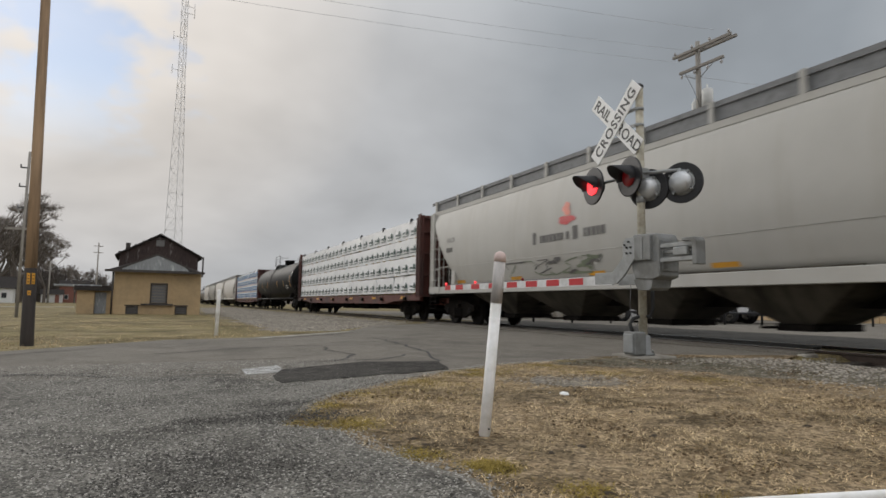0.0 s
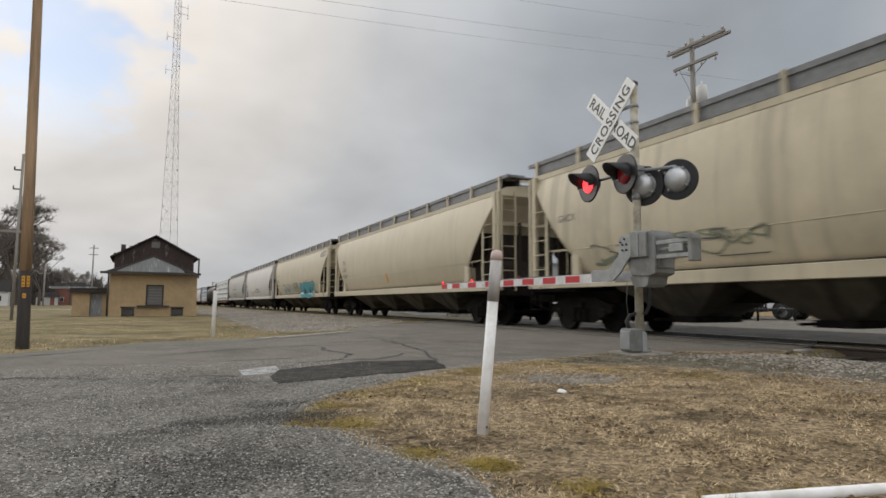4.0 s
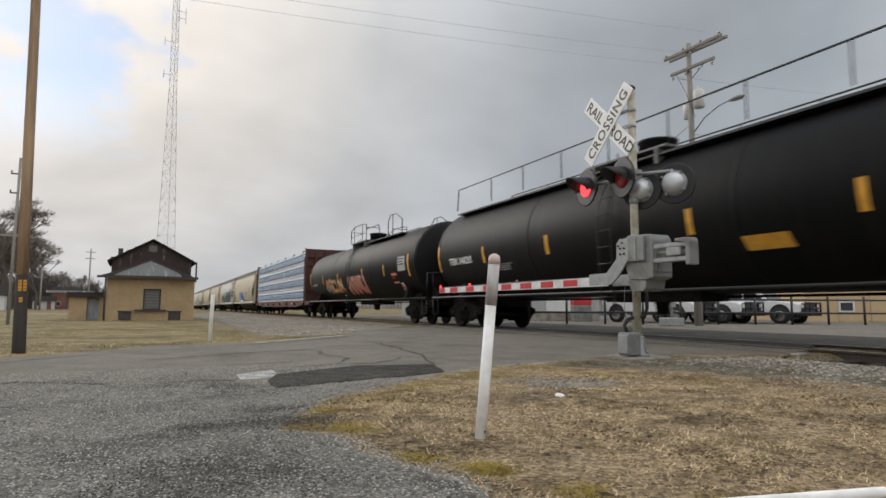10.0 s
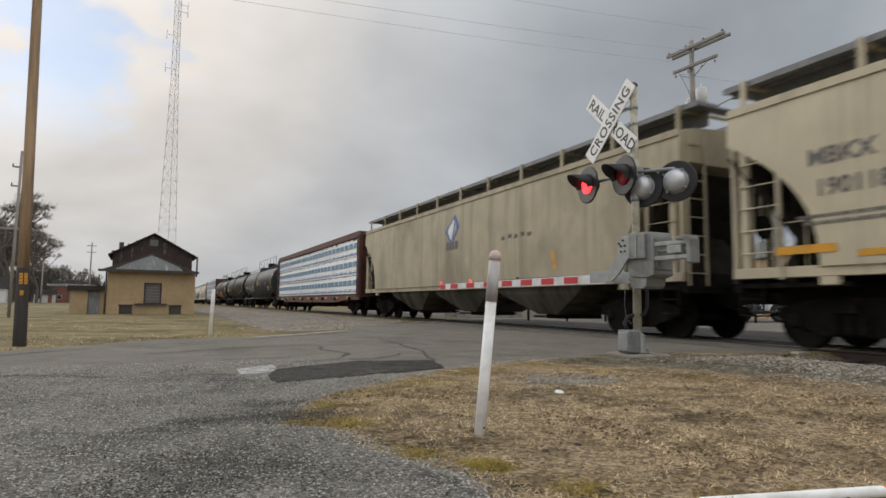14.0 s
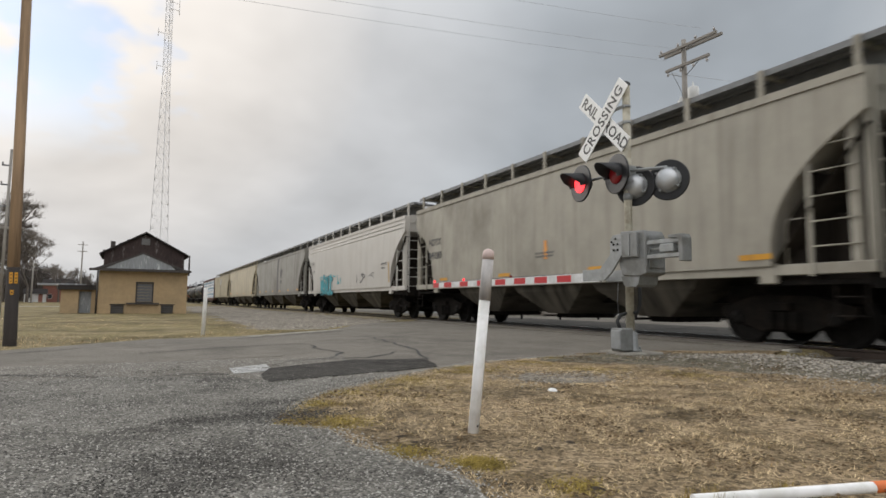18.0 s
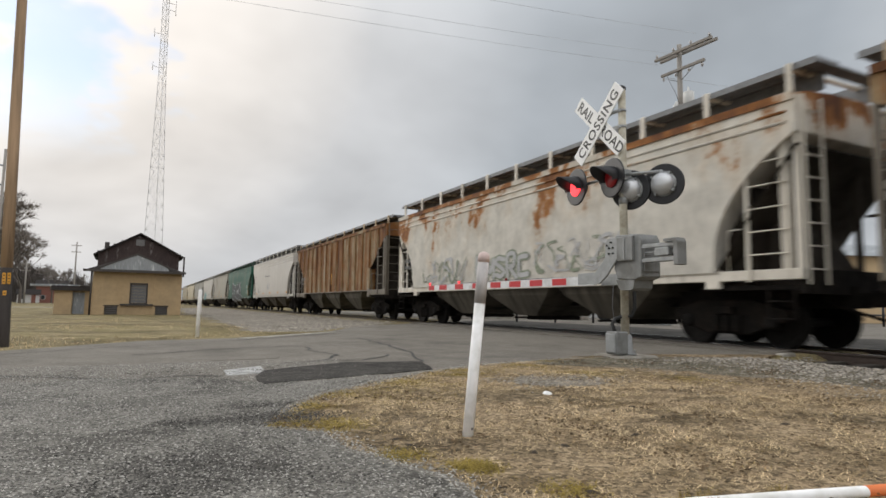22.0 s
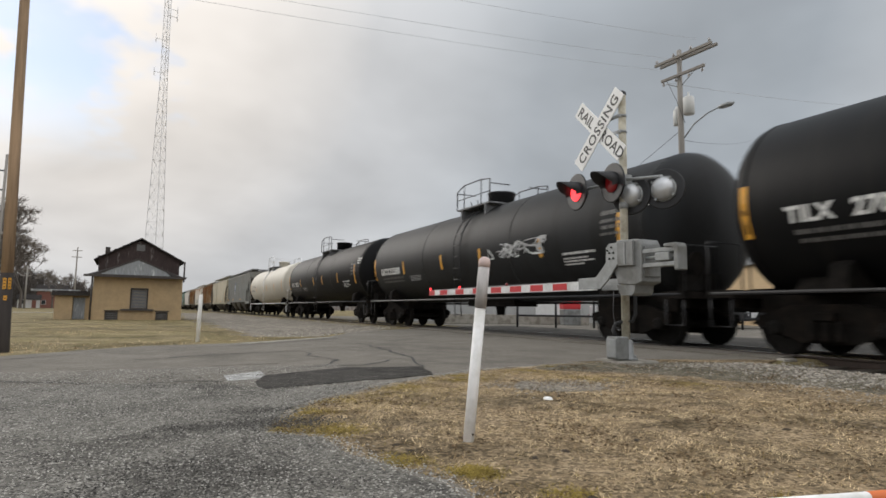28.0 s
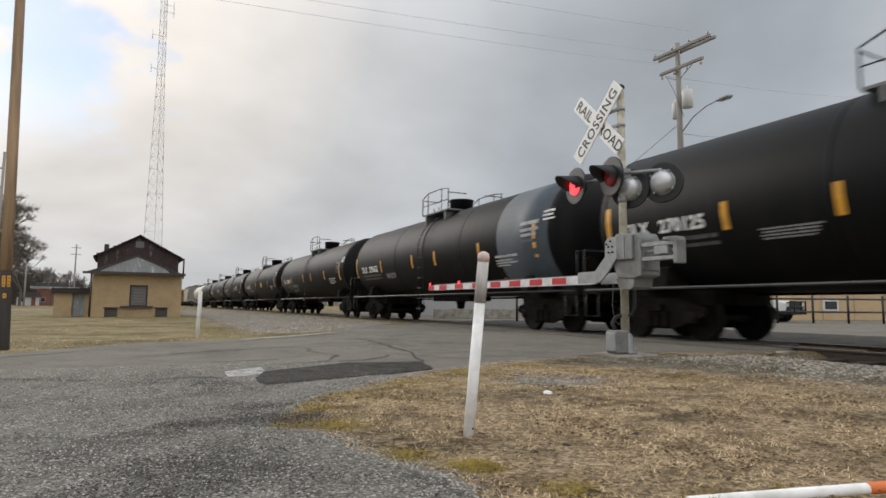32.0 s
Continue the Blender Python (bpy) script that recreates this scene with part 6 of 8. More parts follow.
def ribbon(vs, fs, pts, wid, lift):
    """A sprayed line through pts with rounded ends, appended to vs and fs."""
    line = []
    for i in range(len(pts) - 1):
        p0, p1, p2, p3 = (Vector(pts[min(len(pts) - 1, max(0, i + d))]) for d in (-1, 0, 1, 2))
        for k in range(5):
            t = k / 5
            line.append(0.5 * (2 * p1 + (p2 - p0) * t + (2 * p0 - 5 * p1 + 4 * p2 - p3) * t * t + (3 * p1 - p0 - 3 * p2 + p3) * t ** 3))
    line.append(Vector(pts[-1]))
    d0, d1 = (line[0] - line[1]).normalized() * wid, (line[-1] - line[-2]).normalized() * wid
    line = [line[0] + d0 * 0.45] + line + [line[-1] + d1 * 0.45]
    for i, p in enumerate(line):
        d = (line[min(i + 1, len(line) - 1)] - line[max(i - 1, 0)])
        d = d.normalized() if d.length > 1e-6 else Vector((1, 0))
        w = wid * (0.2 if i in (0, len(line) - 1) else 0.5)
        vs += [(p.x - d.y * w, p.y + d.x * w, lift), (p.x + d.y * w, p.y - d.x * w, lift)]
        if i:
            k = len(vs) - 4
            fs.append((k, k + 1, k + 3, k + 2))


def scrawl(car, mats, y, z, w, h, surf, seed, n=8, wid=0.06, lift=0.0):
    """A tangle of quick looping spray lines in a box w by h; one part for each paint."""
    r = random.Random(seed)
    for j, m in enumerate(mats):
        for i in range(n):
            x = w * (i + r.uniform(0, 0.9)) / n
            pts, v = [], r.random()
            for k in range(r.randint(3, 8)):
                pts.append((min(w, max(0, x)), h * v))
                x += r.uniform(-0.9, 1.2) * w / n
                v = min(1, max(0, v + r.gauss(0, 0.45)))
            vs, fs = [], []
            ribbon(vs, fs, pts, wid * r.choice((0.45, 0.7, 1.0, 1.5)), lift + 0.0015 * i + 0.004 * j)
            conform("spray_stroke", vs, fs, y, z, surf, car, m)


SHAPES = (((0.9, 0.95), (0.1, 0.9), (0.05, 0.5), (0.1, 0.05), (0.95, 0.1)), ((0.95, 0.9), (0.3, 1.0), (0.05, 0.75), (0.55, 0.5), (0.95, 0.25), (0.6, 0.0), (0.0, 0.1)),
          ((0.05, 0.0), (0.1, 1.0), (0.5, 0.3), (0.9, 1.0), (0.95, 0.0)), ((0.1, 1.0), (0.05, 0.3), (0.5, 0.0), (0.95, 0.35), (0.9, 1.0)),
          ((0.0, 0.0), (0.45, 1.0), (0.6, 0.9), (1.0, 0.0)), ((0.1, 0.0), (0.05, 0.9), (0.8, 1.0), (0.7, 0.5), (0.3, 0.45), (1.0, 0.0)))


def throwup(car, y, z, w, h, surf, seed, n, fill, line, wid=0.26, lift=0.0, shine=""):
    """Fat sprayed shapes side by side, each with its outline; abstract, no words."""
    r = random.Random(seed)
    cw = w / n
    order = list(range(len(SHAPES)))
    r.shuffle(order)
    for i in range(n):
        sh = SHAPES[order[i % len(order)]]
        st, dz, sl = r.uniform(0.85, 1.1), r.uniform(-0.06, 0.06) * h, r.uniform(-0.05, 0.18)
        pts = [(i * cw + (a * 0.82 + 0.05) * cw + sl * b * h * 0.4, b * h * st + dz) for a, b in sh]
        for name, m, ww, l in (("graffiti_outline", line, wid + 0.10, 0.0), ("graffiti_letter", fill, wid, 0.005)):
            vs, fs = [], []
            ribbon(vs, fs, pts, ww, lift + l + 0.0022 * i)
            conform(name, vs, fs, y, z, surf, car, m)
        if shine:
            vs, fs = [], []
            ribbon(vs, fs, [(a - 0.03, b + 0.06) for a, b in pts[:3]], 0.035, lift + 0.009 + 0.0022 * i)
            conform("graffiti_shine", vs, fs, y, z, surf, car, shine)


def leaf_emblem(car, y, z, w, h, surf, lift=0.0):
    """A blue diamond with a white leaf split down the middle."""
    def poly(pts, l):
        return [(a * w / 2, b * h / 2, l) for a, b in pts], [tuple(range(len(pts)))]
    for name, m, pts, l in (("emblem", "emblemblue", ((0, -1), (0.95, 0.1), (0.35, 1), (-0.9, -0.05)), 0.0),
                            ("emblem", "spraywhite", ((-0.05, -0.72), (0.22, 0.0), (0.28, 0.72), (-0.35, 0.15), (-0.5, -0.1)), 0.006),
                            ("emblem", "placard", ((0.1, -0.7), (0.62, 0.05), (0.40, 0.6), (0.36, 0.0)), 0.006)):
        vs, fs = poly(pts, lift + l)
        conform(name, vs, fs, y, z, surf, car, m, "blue and white diamond emblem")


def over_sill(surf):
    """The side sheet, and the sill's face below it."""
    return lambda z: surf(z) if z > 1.40 else max(surf(z), 1.545)


def patch(car, name, material, y, z, w, h, surf, lift=0.0, skew=0.0, label=""):
    n = max(1, int(h / 0.25))
    vs, fs = [], []
    for i in range(n + 1):
        v = h * i / n
        vs += [(skew * v, v, lift), (w + skew * v, v, lift)]
    for i in range(n):
        fs.append((2 * i, 2 * i + 1, 2 * i + 3, 2 * i + 2))
    return conform(name, vs, fs, y, z, surf, car, material, label)


def blob(car, material, y, z, w, h, surf, seed, lift=0.0, name="graffiti"):
    """One rounded, uneven sprayed shape."""
    r = random.Random(seed)
    ph = [r.uniform(0, 6.28) for _ in range(4)]
    n = 26
    vs = [(0, 0, lift)]
    for i in range(n):
        a = 6.2832 * i / n
        q = 1 + 0.16 * math.sin(2 * a + ph[0]) + 0.13 * math.sin(3 * a + ph[1]) + 0.10 * math.sin(5 * a + ph[2])
        vs.append((0.5 * w * q * math.cos(a), 0.5 * h * q * math.sin(a), lift))
    return conform(name, vs, [(0, i + 1, (i + 1) % n + 1) for i in range(n)], y, z, surf, car, material)


def build_truck(car, y, name="truck"):
    """Two-axle freight truck: cast side frames, bolster, springs, bearings; the wheelsets turn."""
    def bol(bm):
        secs = []
        for x, z0, z1, w in ((-1.2, 0.60, 0.72, 0.16), (-0.4, 0.50, 0.76, 0.20), (0, 0.46, 0.86, 0.24), (0.4, 0.50, 0.76, 0.20), (1.2, 0.60, 0.72, 0.16)):
            secs.append([(x, -w, z0), (x, w, z0), (x, w, z1), (x, -w, z1)])
        bm_loft(bm, secs, smooth=False)
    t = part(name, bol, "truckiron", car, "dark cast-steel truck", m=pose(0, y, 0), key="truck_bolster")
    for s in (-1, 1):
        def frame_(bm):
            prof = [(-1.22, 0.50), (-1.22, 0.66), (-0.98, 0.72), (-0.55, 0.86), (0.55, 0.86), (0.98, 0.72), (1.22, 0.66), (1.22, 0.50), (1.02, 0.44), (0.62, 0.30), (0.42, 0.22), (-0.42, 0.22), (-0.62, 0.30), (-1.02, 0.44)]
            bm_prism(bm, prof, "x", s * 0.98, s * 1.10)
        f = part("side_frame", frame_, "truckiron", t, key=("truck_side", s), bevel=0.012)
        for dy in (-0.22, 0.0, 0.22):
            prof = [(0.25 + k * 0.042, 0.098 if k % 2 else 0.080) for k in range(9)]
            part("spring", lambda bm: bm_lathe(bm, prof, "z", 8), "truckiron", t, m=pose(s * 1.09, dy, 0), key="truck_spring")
    # Filler boxes added to block the light between wheels and car floor.
    part("brake_beam", lambda bm: [bm_box(bm, -0.66, 0.66, -0.40, 0.40, 0.28, 0.50), bm_box(bm, -0.9, 0.9, -1.25, 1.25, 0.72, 1.03)], "truckiron", t, "dark boxes for brake beams and centre plate, added to block light", key="truck_fill")
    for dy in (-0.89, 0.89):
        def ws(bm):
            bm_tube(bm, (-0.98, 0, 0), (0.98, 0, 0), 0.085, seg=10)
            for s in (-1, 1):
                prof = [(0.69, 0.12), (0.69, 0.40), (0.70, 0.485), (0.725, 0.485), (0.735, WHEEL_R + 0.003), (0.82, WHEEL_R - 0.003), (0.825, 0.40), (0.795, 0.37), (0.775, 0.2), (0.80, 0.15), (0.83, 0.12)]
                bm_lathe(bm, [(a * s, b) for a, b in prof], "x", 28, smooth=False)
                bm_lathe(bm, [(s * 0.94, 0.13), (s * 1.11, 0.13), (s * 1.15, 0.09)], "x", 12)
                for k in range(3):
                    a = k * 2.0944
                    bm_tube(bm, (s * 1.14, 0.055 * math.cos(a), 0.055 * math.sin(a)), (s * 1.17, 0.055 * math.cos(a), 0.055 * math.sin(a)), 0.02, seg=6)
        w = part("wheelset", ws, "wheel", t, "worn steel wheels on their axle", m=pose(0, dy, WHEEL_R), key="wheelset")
        WHEELS.append((w, car, y + dy, dy))
    return t


def couplers(car, half, slot):
    for s in (-1, 1):
        def cp(bm):
            bm_box(bm, -0.10, 0.10, half - 0.7, slot / 2 - 0.12, 0.78, 0.98)
            bm_box(bm, -0.19, 0.17, slot / 2 - 0.22, slot / 2 - 0.005, 0.74, 1.02)
            bm_tube(bm, (0.3, half - 0.4, 0.82), (0.16, slot / 2 - 0.01, 0.50), 0.03, seg=6)
        part("coupler", cp, "truckiron", car, "rusty knuckle coupler and air hose", m=pose(0, 0, 0, 0, 0, 0 if s > 0 else 180), key=("coupler", round(half, 2), round(slot, 2)))


def ladder(bm, x, y0, y1, z0, z1, n):
    """Two stiles and n rungs in the plane x."""
    for y in (y0, y1):
        bm_box(bm, x - 0.02, x + 0.02, y - 0.025, y + 0.025, z0, z1)
    for i in range(n):
        z = z0 + (i + 0.6) * (z1 - z0) / n
        bm_tube(bm, (x - 0.01, y0, z), (x - 0.01, y1, z), 0.013, seg=5)


def new_car(name, front, slot, gap, label, category):
    """An Empty at the car's middle on the track; the body fills slot - gap."""
    L = slot - gap
    car = tagged(empty(name, pose(TRACK_X, front - L / 2, RAIL_Z)), label, category, "cars of the freight train")
    CARS.append((car, front - L / 2))
    return car, L / 2


def hopper(front, slot, color, kind="round", paint="paint", label="", bays=4, gap=None, sillcolor=None, ridges=True):
    gap = gap or (1.65 if kind == "round" else 1.15)
    car, h = new_car("covered_hopper", front, slot, gap, label, "covered hopper")
    ze, zf = 4.27, 1.34
    q = round(h, 2)
    if kind == "round":
        def surf(z):
            return 1.60 - (0.21 if z > 2.65 else 0.44) * abs((z - 2.65) / 1.55) ** 2.2
        cut, zc, pw = 2.0, 4.12, 1.0
    elif kind == "flat":
        def surf(z):
            return 1.60 - 0.05 * abs((z - 2.6) / 1.6) ** 3
        cut, zc, pw = 1.62, 3.62, 0.40
    else:
        def surf(z):
            return 1.52
        cut, zc, pw = 2.1, 3.75, 1.0
    us = [1, 0.85, 0.7, 0.6, 0.5, 0.4, 0.28, 0.18, 0.1, 0.045, 0.015, 0.0]
    def low(u):
        """Height of the side sheet's lower edge over the end cavity."""
        if kind != "flat":
            kick = 1.92 if kind == "round" else 2.35
            return kick + (zc - kick) * min(1, u / 0.94) ** 1.1 if u > 1e-6 else zf
        return zf + (zc - zf) * u ** pw if u > 1e-6 else zf
    def shell(bm):
        ys = [-h + cut * (1 - u) for u in us]
        ys = ys + [-y for y in ys[::-1]]
        secs = []
        for y in ys:
            u = max(0.0, 1 - (h - abs(y)) / cut)
            zb = low(u)
            right, n = [], 13
            for i in range(n + 1):
                z = zb + (ze - zb) * i / n
                right.append((surf(z), z))
            roofp = [(1.15, 4.36), (0.45, 4.42)] if kind != "round" else [(1.22, 4.38), (0.5, 4.47)]
            ring = right + roofp + [(-x, z) for x, z in roofp[::-1]] + [(-x, z) for x, z in right[::-1]]
            secs.append([(x, y, z) for x, z in ring])
        bm_loft(bm, secs, smooth=False)
        for f in bm.faces:
            f.normal_update()
            f.smooth = kind == "round" and abs(f.normal.x) > 0.75
    body = part("body", shell, paint, car, key=("hopper_shell", kind, q, paint), color=color)
    sc = sillcolor or color
    sp = "paint" if paint in ("paintrust", "rusty") else paint
    # dark sloped floor sheet over each truck, closing the end cavity, shade painted in
    def slope(bm, us):
        secs = []
        for u in us:
            y, z = -h + cut * (1 - u), low(max(u, 0.001)) - 0.012 if kind != "flat" else min(low(u) - 0.012, zf + (zc - 0.2 - zf) * u)
            dy = 0.014 if u < 0.3 else 0.0
            w = surf(z) - 0.012
            secs.append([(-w, y - dy, z), (w, y - dy, z), (w, y - dy - 0.004, z - 0.008), (-w, y - dy - 0.004, z - 0.008)])
        bm_loft(bm, secs, smooth=False)
    high = [u for u in us if u >= 0.5] if kind == "round" else []
    for s in (-1, 1):
        turned = pose(0, 0, 0, 0, 0, 0 if s < 0 else 180)
        part("slope_sheet", lambda bm: slope(bm, [u for u in us if u <= 0.5 or not high]), "slope", car, "sloped sheet coloured dark for the shade inside the end cavity", m=turned, key=("hopper_slope", kind, q))
        if high:
            part("upper_slope_sheet", lambda bm: slope(bm, high), paint, car, "painted upper slope sheet", m=turned, key=("hopper_high", kind, q, paint), color=color)
    for s in (-1, 1):
        part("side_sill", lambda bm: bm_box(bm, s * 1.36, s * 1.53, -h, h, 1.10 if kind == "round" else 1.18, 1.36) if kind != "ribbed" else [bm_box(bm, s * 1.40, s * 1.53, t * h - 0.001, t * (h - cut - 0.2), 1.12, 1.36) for t in (-1, 1)] + [bm_box(bm, s * 1.44, s * 1.525, -h + cut, h - cut, 1.30, 1.36)], sp, car, key=("hopper_sill", s, q, sp, kind), color=sc, bevel=0.01)
        part("eave_rail", lambda bm: bm_box(bm, s * (surf(ze) - 0.02), s * (surf(ze) + 0.045), -h + 0.02, h - 0.02, 4.16, 4.30), paint, car, key=("hopper_eave", kind, s, q, paint), color=color)
    if kind == "round":
        part("side_seam", lambda bm: bm_tube(bm, (-surf(2.06), -h + 1.2, 2.06), (-surf(2.06), h - 1.2, 2.06), 0.008, seg=6), paint, car, "weld seam along the side", key=("hopper_seam", q, paint), color=color)
    if kind == "flat":
        for z in (3.98, 3.80) if ridges else ():
            part("side_ridge", lambda bm: bm_tube(bm, (-surf(z), -h + 0.15, z), (-surf(z), h - 0.15, z), 0.028, seg=6), paint, car, key=("hopper_ridge", z, q, paint), color=color)
    if kind == "ribbed":
        n = 15
        for i in range(n):
            y = -h + 1.0 + i * (2 * h - 2.0) / (n - 1)
            edge = h - abs(y)
            zb = low(max(0.0, 1 - edge / cut)) + 0.03
            part("rib", lambda bm: bm_prism(bm, [(-0.07, 0), (-0.035, -0.07), (0.035, -0.07), (0.07, 0)], "z", zb, 4.16), paint, car, key=("hopper_rib", round(zb, 2), paint), m=pose(0, y, 0) @ pose(-1.52, 0, 0) @ pose(0, 0, 0, 0, 0, -90), color=color)
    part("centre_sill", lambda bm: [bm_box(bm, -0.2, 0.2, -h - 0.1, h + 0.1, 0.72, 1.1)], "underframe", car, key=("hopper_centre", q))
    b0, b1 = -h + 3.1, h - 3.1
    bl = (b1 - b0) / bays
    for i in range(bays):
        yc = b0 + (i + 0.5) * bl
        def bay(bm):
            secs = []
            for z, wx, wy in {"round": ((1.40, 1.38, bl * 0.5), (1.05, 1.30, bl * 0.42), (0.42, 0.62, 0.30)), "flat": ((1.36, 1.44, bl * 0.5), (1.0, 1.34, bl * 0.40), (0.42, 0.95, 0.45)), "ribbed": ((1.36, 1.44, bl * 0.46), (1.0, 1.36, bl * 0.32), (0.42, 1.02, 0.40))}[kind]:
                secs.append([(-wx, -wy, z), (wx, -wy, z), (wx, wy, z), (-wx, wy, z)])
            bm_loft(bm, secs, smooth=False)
        part("hopper_bay", bay, "bay", car, "grimed funnel-shaped discharge bay, underbody shade in its colour", m=pose(0, yc, 0), key=("hopper_bay", bays, q, kind))
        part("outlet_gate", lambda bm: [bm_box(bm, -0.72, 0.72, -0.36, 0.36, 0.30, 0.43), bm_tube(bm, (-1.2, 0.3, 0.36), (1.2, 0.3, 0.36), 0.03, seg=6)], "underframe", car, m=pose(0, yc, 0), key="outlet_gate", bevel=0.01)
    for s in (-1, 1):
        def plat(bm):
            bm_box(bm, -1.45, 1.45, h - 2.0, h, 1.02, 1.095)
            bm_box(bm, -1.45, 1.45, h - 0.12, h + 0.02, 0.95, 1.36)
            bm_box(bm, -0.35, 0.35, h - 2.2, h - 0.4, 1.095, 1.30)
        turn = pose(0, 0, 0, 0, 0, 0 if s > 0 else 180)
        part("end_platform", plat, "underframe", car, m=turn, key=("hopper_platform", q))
        for x in (-1.47, 1.47):
            part("end_post", lambda bm: bm_box(bm, x - 0.05, x + 0.05, h - 0.34, h - 0.19, 1.36, 4.24), sp, car, m=turn, key=("hopper_post", x, q, sp), color=sc)
            part("corner_post", lambda bm: bm_box(bm, x - 0.04, x + 0.04, h - 0.09, h - 0.01, 1.36, 4.24), sp, car, m=turn, key=("hopper_corner", x, q, sp), color=sc)
            part("jacking_pad", lambda bm: bm_box(bm, x - 0.05, x + 0.07, h - cut - 0.24, h - cut + 0.06, 1.12 if kind == "round" else 1.04, 1.94 if kind == "round" else 1.42), sp, car, m=turn, key=("hopper_jack", x, q, sp, kind), color=sc, bevel=0.015)
        # Braces, lower sheet and housing carry the cavity's shade in their colour.
        for x in (-0.55, 0.55):
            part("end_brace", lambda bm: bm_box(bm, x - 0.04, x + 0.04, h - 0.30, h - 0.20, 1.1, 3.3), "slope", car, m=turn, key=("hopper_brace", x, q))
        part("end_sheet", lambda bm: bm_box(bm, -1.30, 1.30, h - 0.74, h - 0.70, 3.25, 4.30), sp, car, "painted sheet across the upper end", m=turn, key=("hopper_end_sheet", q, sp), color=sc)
        part("end_bulkhead", lambda bm: bm_box(bm, -1.26, 1.26, h - 1.05, h - 1.01, 1.1, 3.25), "slope", car, "sheet closing the lower end, cavity shade put into its colour", m=turn, key=("hopper_end_low", q))
        part("draft_housing", lambda bm: bm_loft(bm, [[(-w, y, 1.1), (w, y, 1.1), (w, y, z), (-w, y, z)] for y, w, z in ((h - cut + 0.05, 1.25, 3.0), (h - cut * 0.55, 0.8, 2.2), (h - 0.25, 0.5, 1.35))], smooth=False), "slope", car, "slope bracing over the draft gear, cavity shade and grime in its colour", m=turn, key=("hopper_draft", q, kind))
        def lad(bm):
            y0, y1 = h - 0.94, h - 0.20
            bm_box(bm, -1.565, -1.515, s * y0 - 0.03, s * y0 + 0.03, 1.15, 3.22)
            for i in range(5):
                bm_tube(bm, (-1.55, s * y0, 1.62 + i * 0.40), (-1.55, s * y1, 1.62 + i * 0.40), 0.014, seg=5)
        part("side_ladder", lad, sp, car, "side ladder beside the end post", key=("hopper_ladder", s, q, sp), color=sc)
        def step(bm):
            for y in (h - 0.60, h - 0.14):
                bm_box(bm, -1.545, -1.515, s * y - 0.012, s * y + 0.012, 0.52, 1.15)
            for z in (0.53, 0.82):
                bm_tube(bm, (-1.53, s * (h - 0.60), z), (-1.53, s * (h - 0.14), z), 0.014, seg=5)
        part("stirrup_step", step, "underframe", car, "dark stirrup step", key=("hopper_stirrup", s, q))
        for x0 in (-1.40, 0.78):
            def endlad(bm):
                for x in (x0, x0 + 0.5):
                    bm_box(bm, x - 0.02, x + 0.02, s * (h + 0.03) - 0.02, s * (h + 0.03) + 0.02, 1.1, 4.25)
                for i in range(8):
                    z = 1.35 + i * 0.38
                    bm_tube(bm, (x0 - 0.01, s * (h + 0.03), z), (x0 + 0.51, s * (h + 0.03), z), 0.013, seg=5)
            part("end_ladder", endlad, sp, car, key=("hopper_endladder", x0, s, q, sp), color=sc)
        part("handrail", lambda bm: bm_path(bm, [(-1.50, s * (h - cut + 0.25), 1.36), (-1.50, s * (h - cut + 0.25), 2.1), (-1.50, s * (h - 0.95), 2.1)], 0.016, 5), sp, car, key=("hopper_hand", s, q, sp), color=sc)
    part("air_reservoir", lambda bm: bm_lathe(bm, [(-0.6, 0.05), (-0.55, 0.2), (0.55, 0.2), (0.6, 0.05)], "x", 14, at=(-0.3, h - 0.9, 1.55)), "underframe", car, key=("hopper_tank", q))
    part("brake_wheel", lambda bm: [bm_tube(bm, (0.75, -h - 0.14, 2.4), (0.75, -h - 0.10, 2.4), 0.26, seg=16), bm_tube(bm, (0.75, -h - 0.12, 2.4), (0.75, -h + 0.2, 2.4), 0.03, seg=6)], "underframe", car, key=("hopper_brake", q))
    # roof walk on brackets, and the trough hatches
    rz = {"round": 0.0, "flat": 0.11, "ribbed": -0.08}[kind]
    for s in (-1, 1):
        part("roof_walk", lambda bm: bm_box(bm, s * 0.70, s * 1.32, -h - 0.25, h + 0.25, 4.70, 4.735), "grate", car, "dark roof walk grating", m=pose(0, 0, rz), key=("hopper_walk", s, q))
        part("walk_edge", lambda bm: [bm_box(bm, s * 1.305, s * 1.33, -h - 0.25, h + 0.25, 4.63, 4.74), bm_box(bm, s * 0.69, s * 0.71, -h, h, 4.36, 4.70), bm_box(bm, s * 0.95, s * 0.98, -h, h, 4.64, 4.698)], "screen", car, "dark angle iron along the roof walk", m=pose(0, 0, rz), key=("hopper_walk_edge", s, q))
        part("end_walk", lambda bm: bm_box(bm, -1.32, 1.32, s * (h - 0.05), s * (h + 0.25), 4.66, 4.695), "grate", car, m=pose(0, 0, rz), key=("hopper_endwalk", s, q))
        if kind == "round":
            part("walk_screen", lambda bm: bm_box(bm, s * 1.28, s * 1.295, -h + 0.1, h - 0.1, 4.36, 4.64), "screen", car, "grey mesh side of the roof walk", key=("hopper_screen", s, q))
    nb = 11
    bp = "paint" if paint in ("paintrust", "rusty") else paint
    for i in range(nb):
        y = -h + 0.2 + i * (2 * h - 0.4) / (nb - 1)
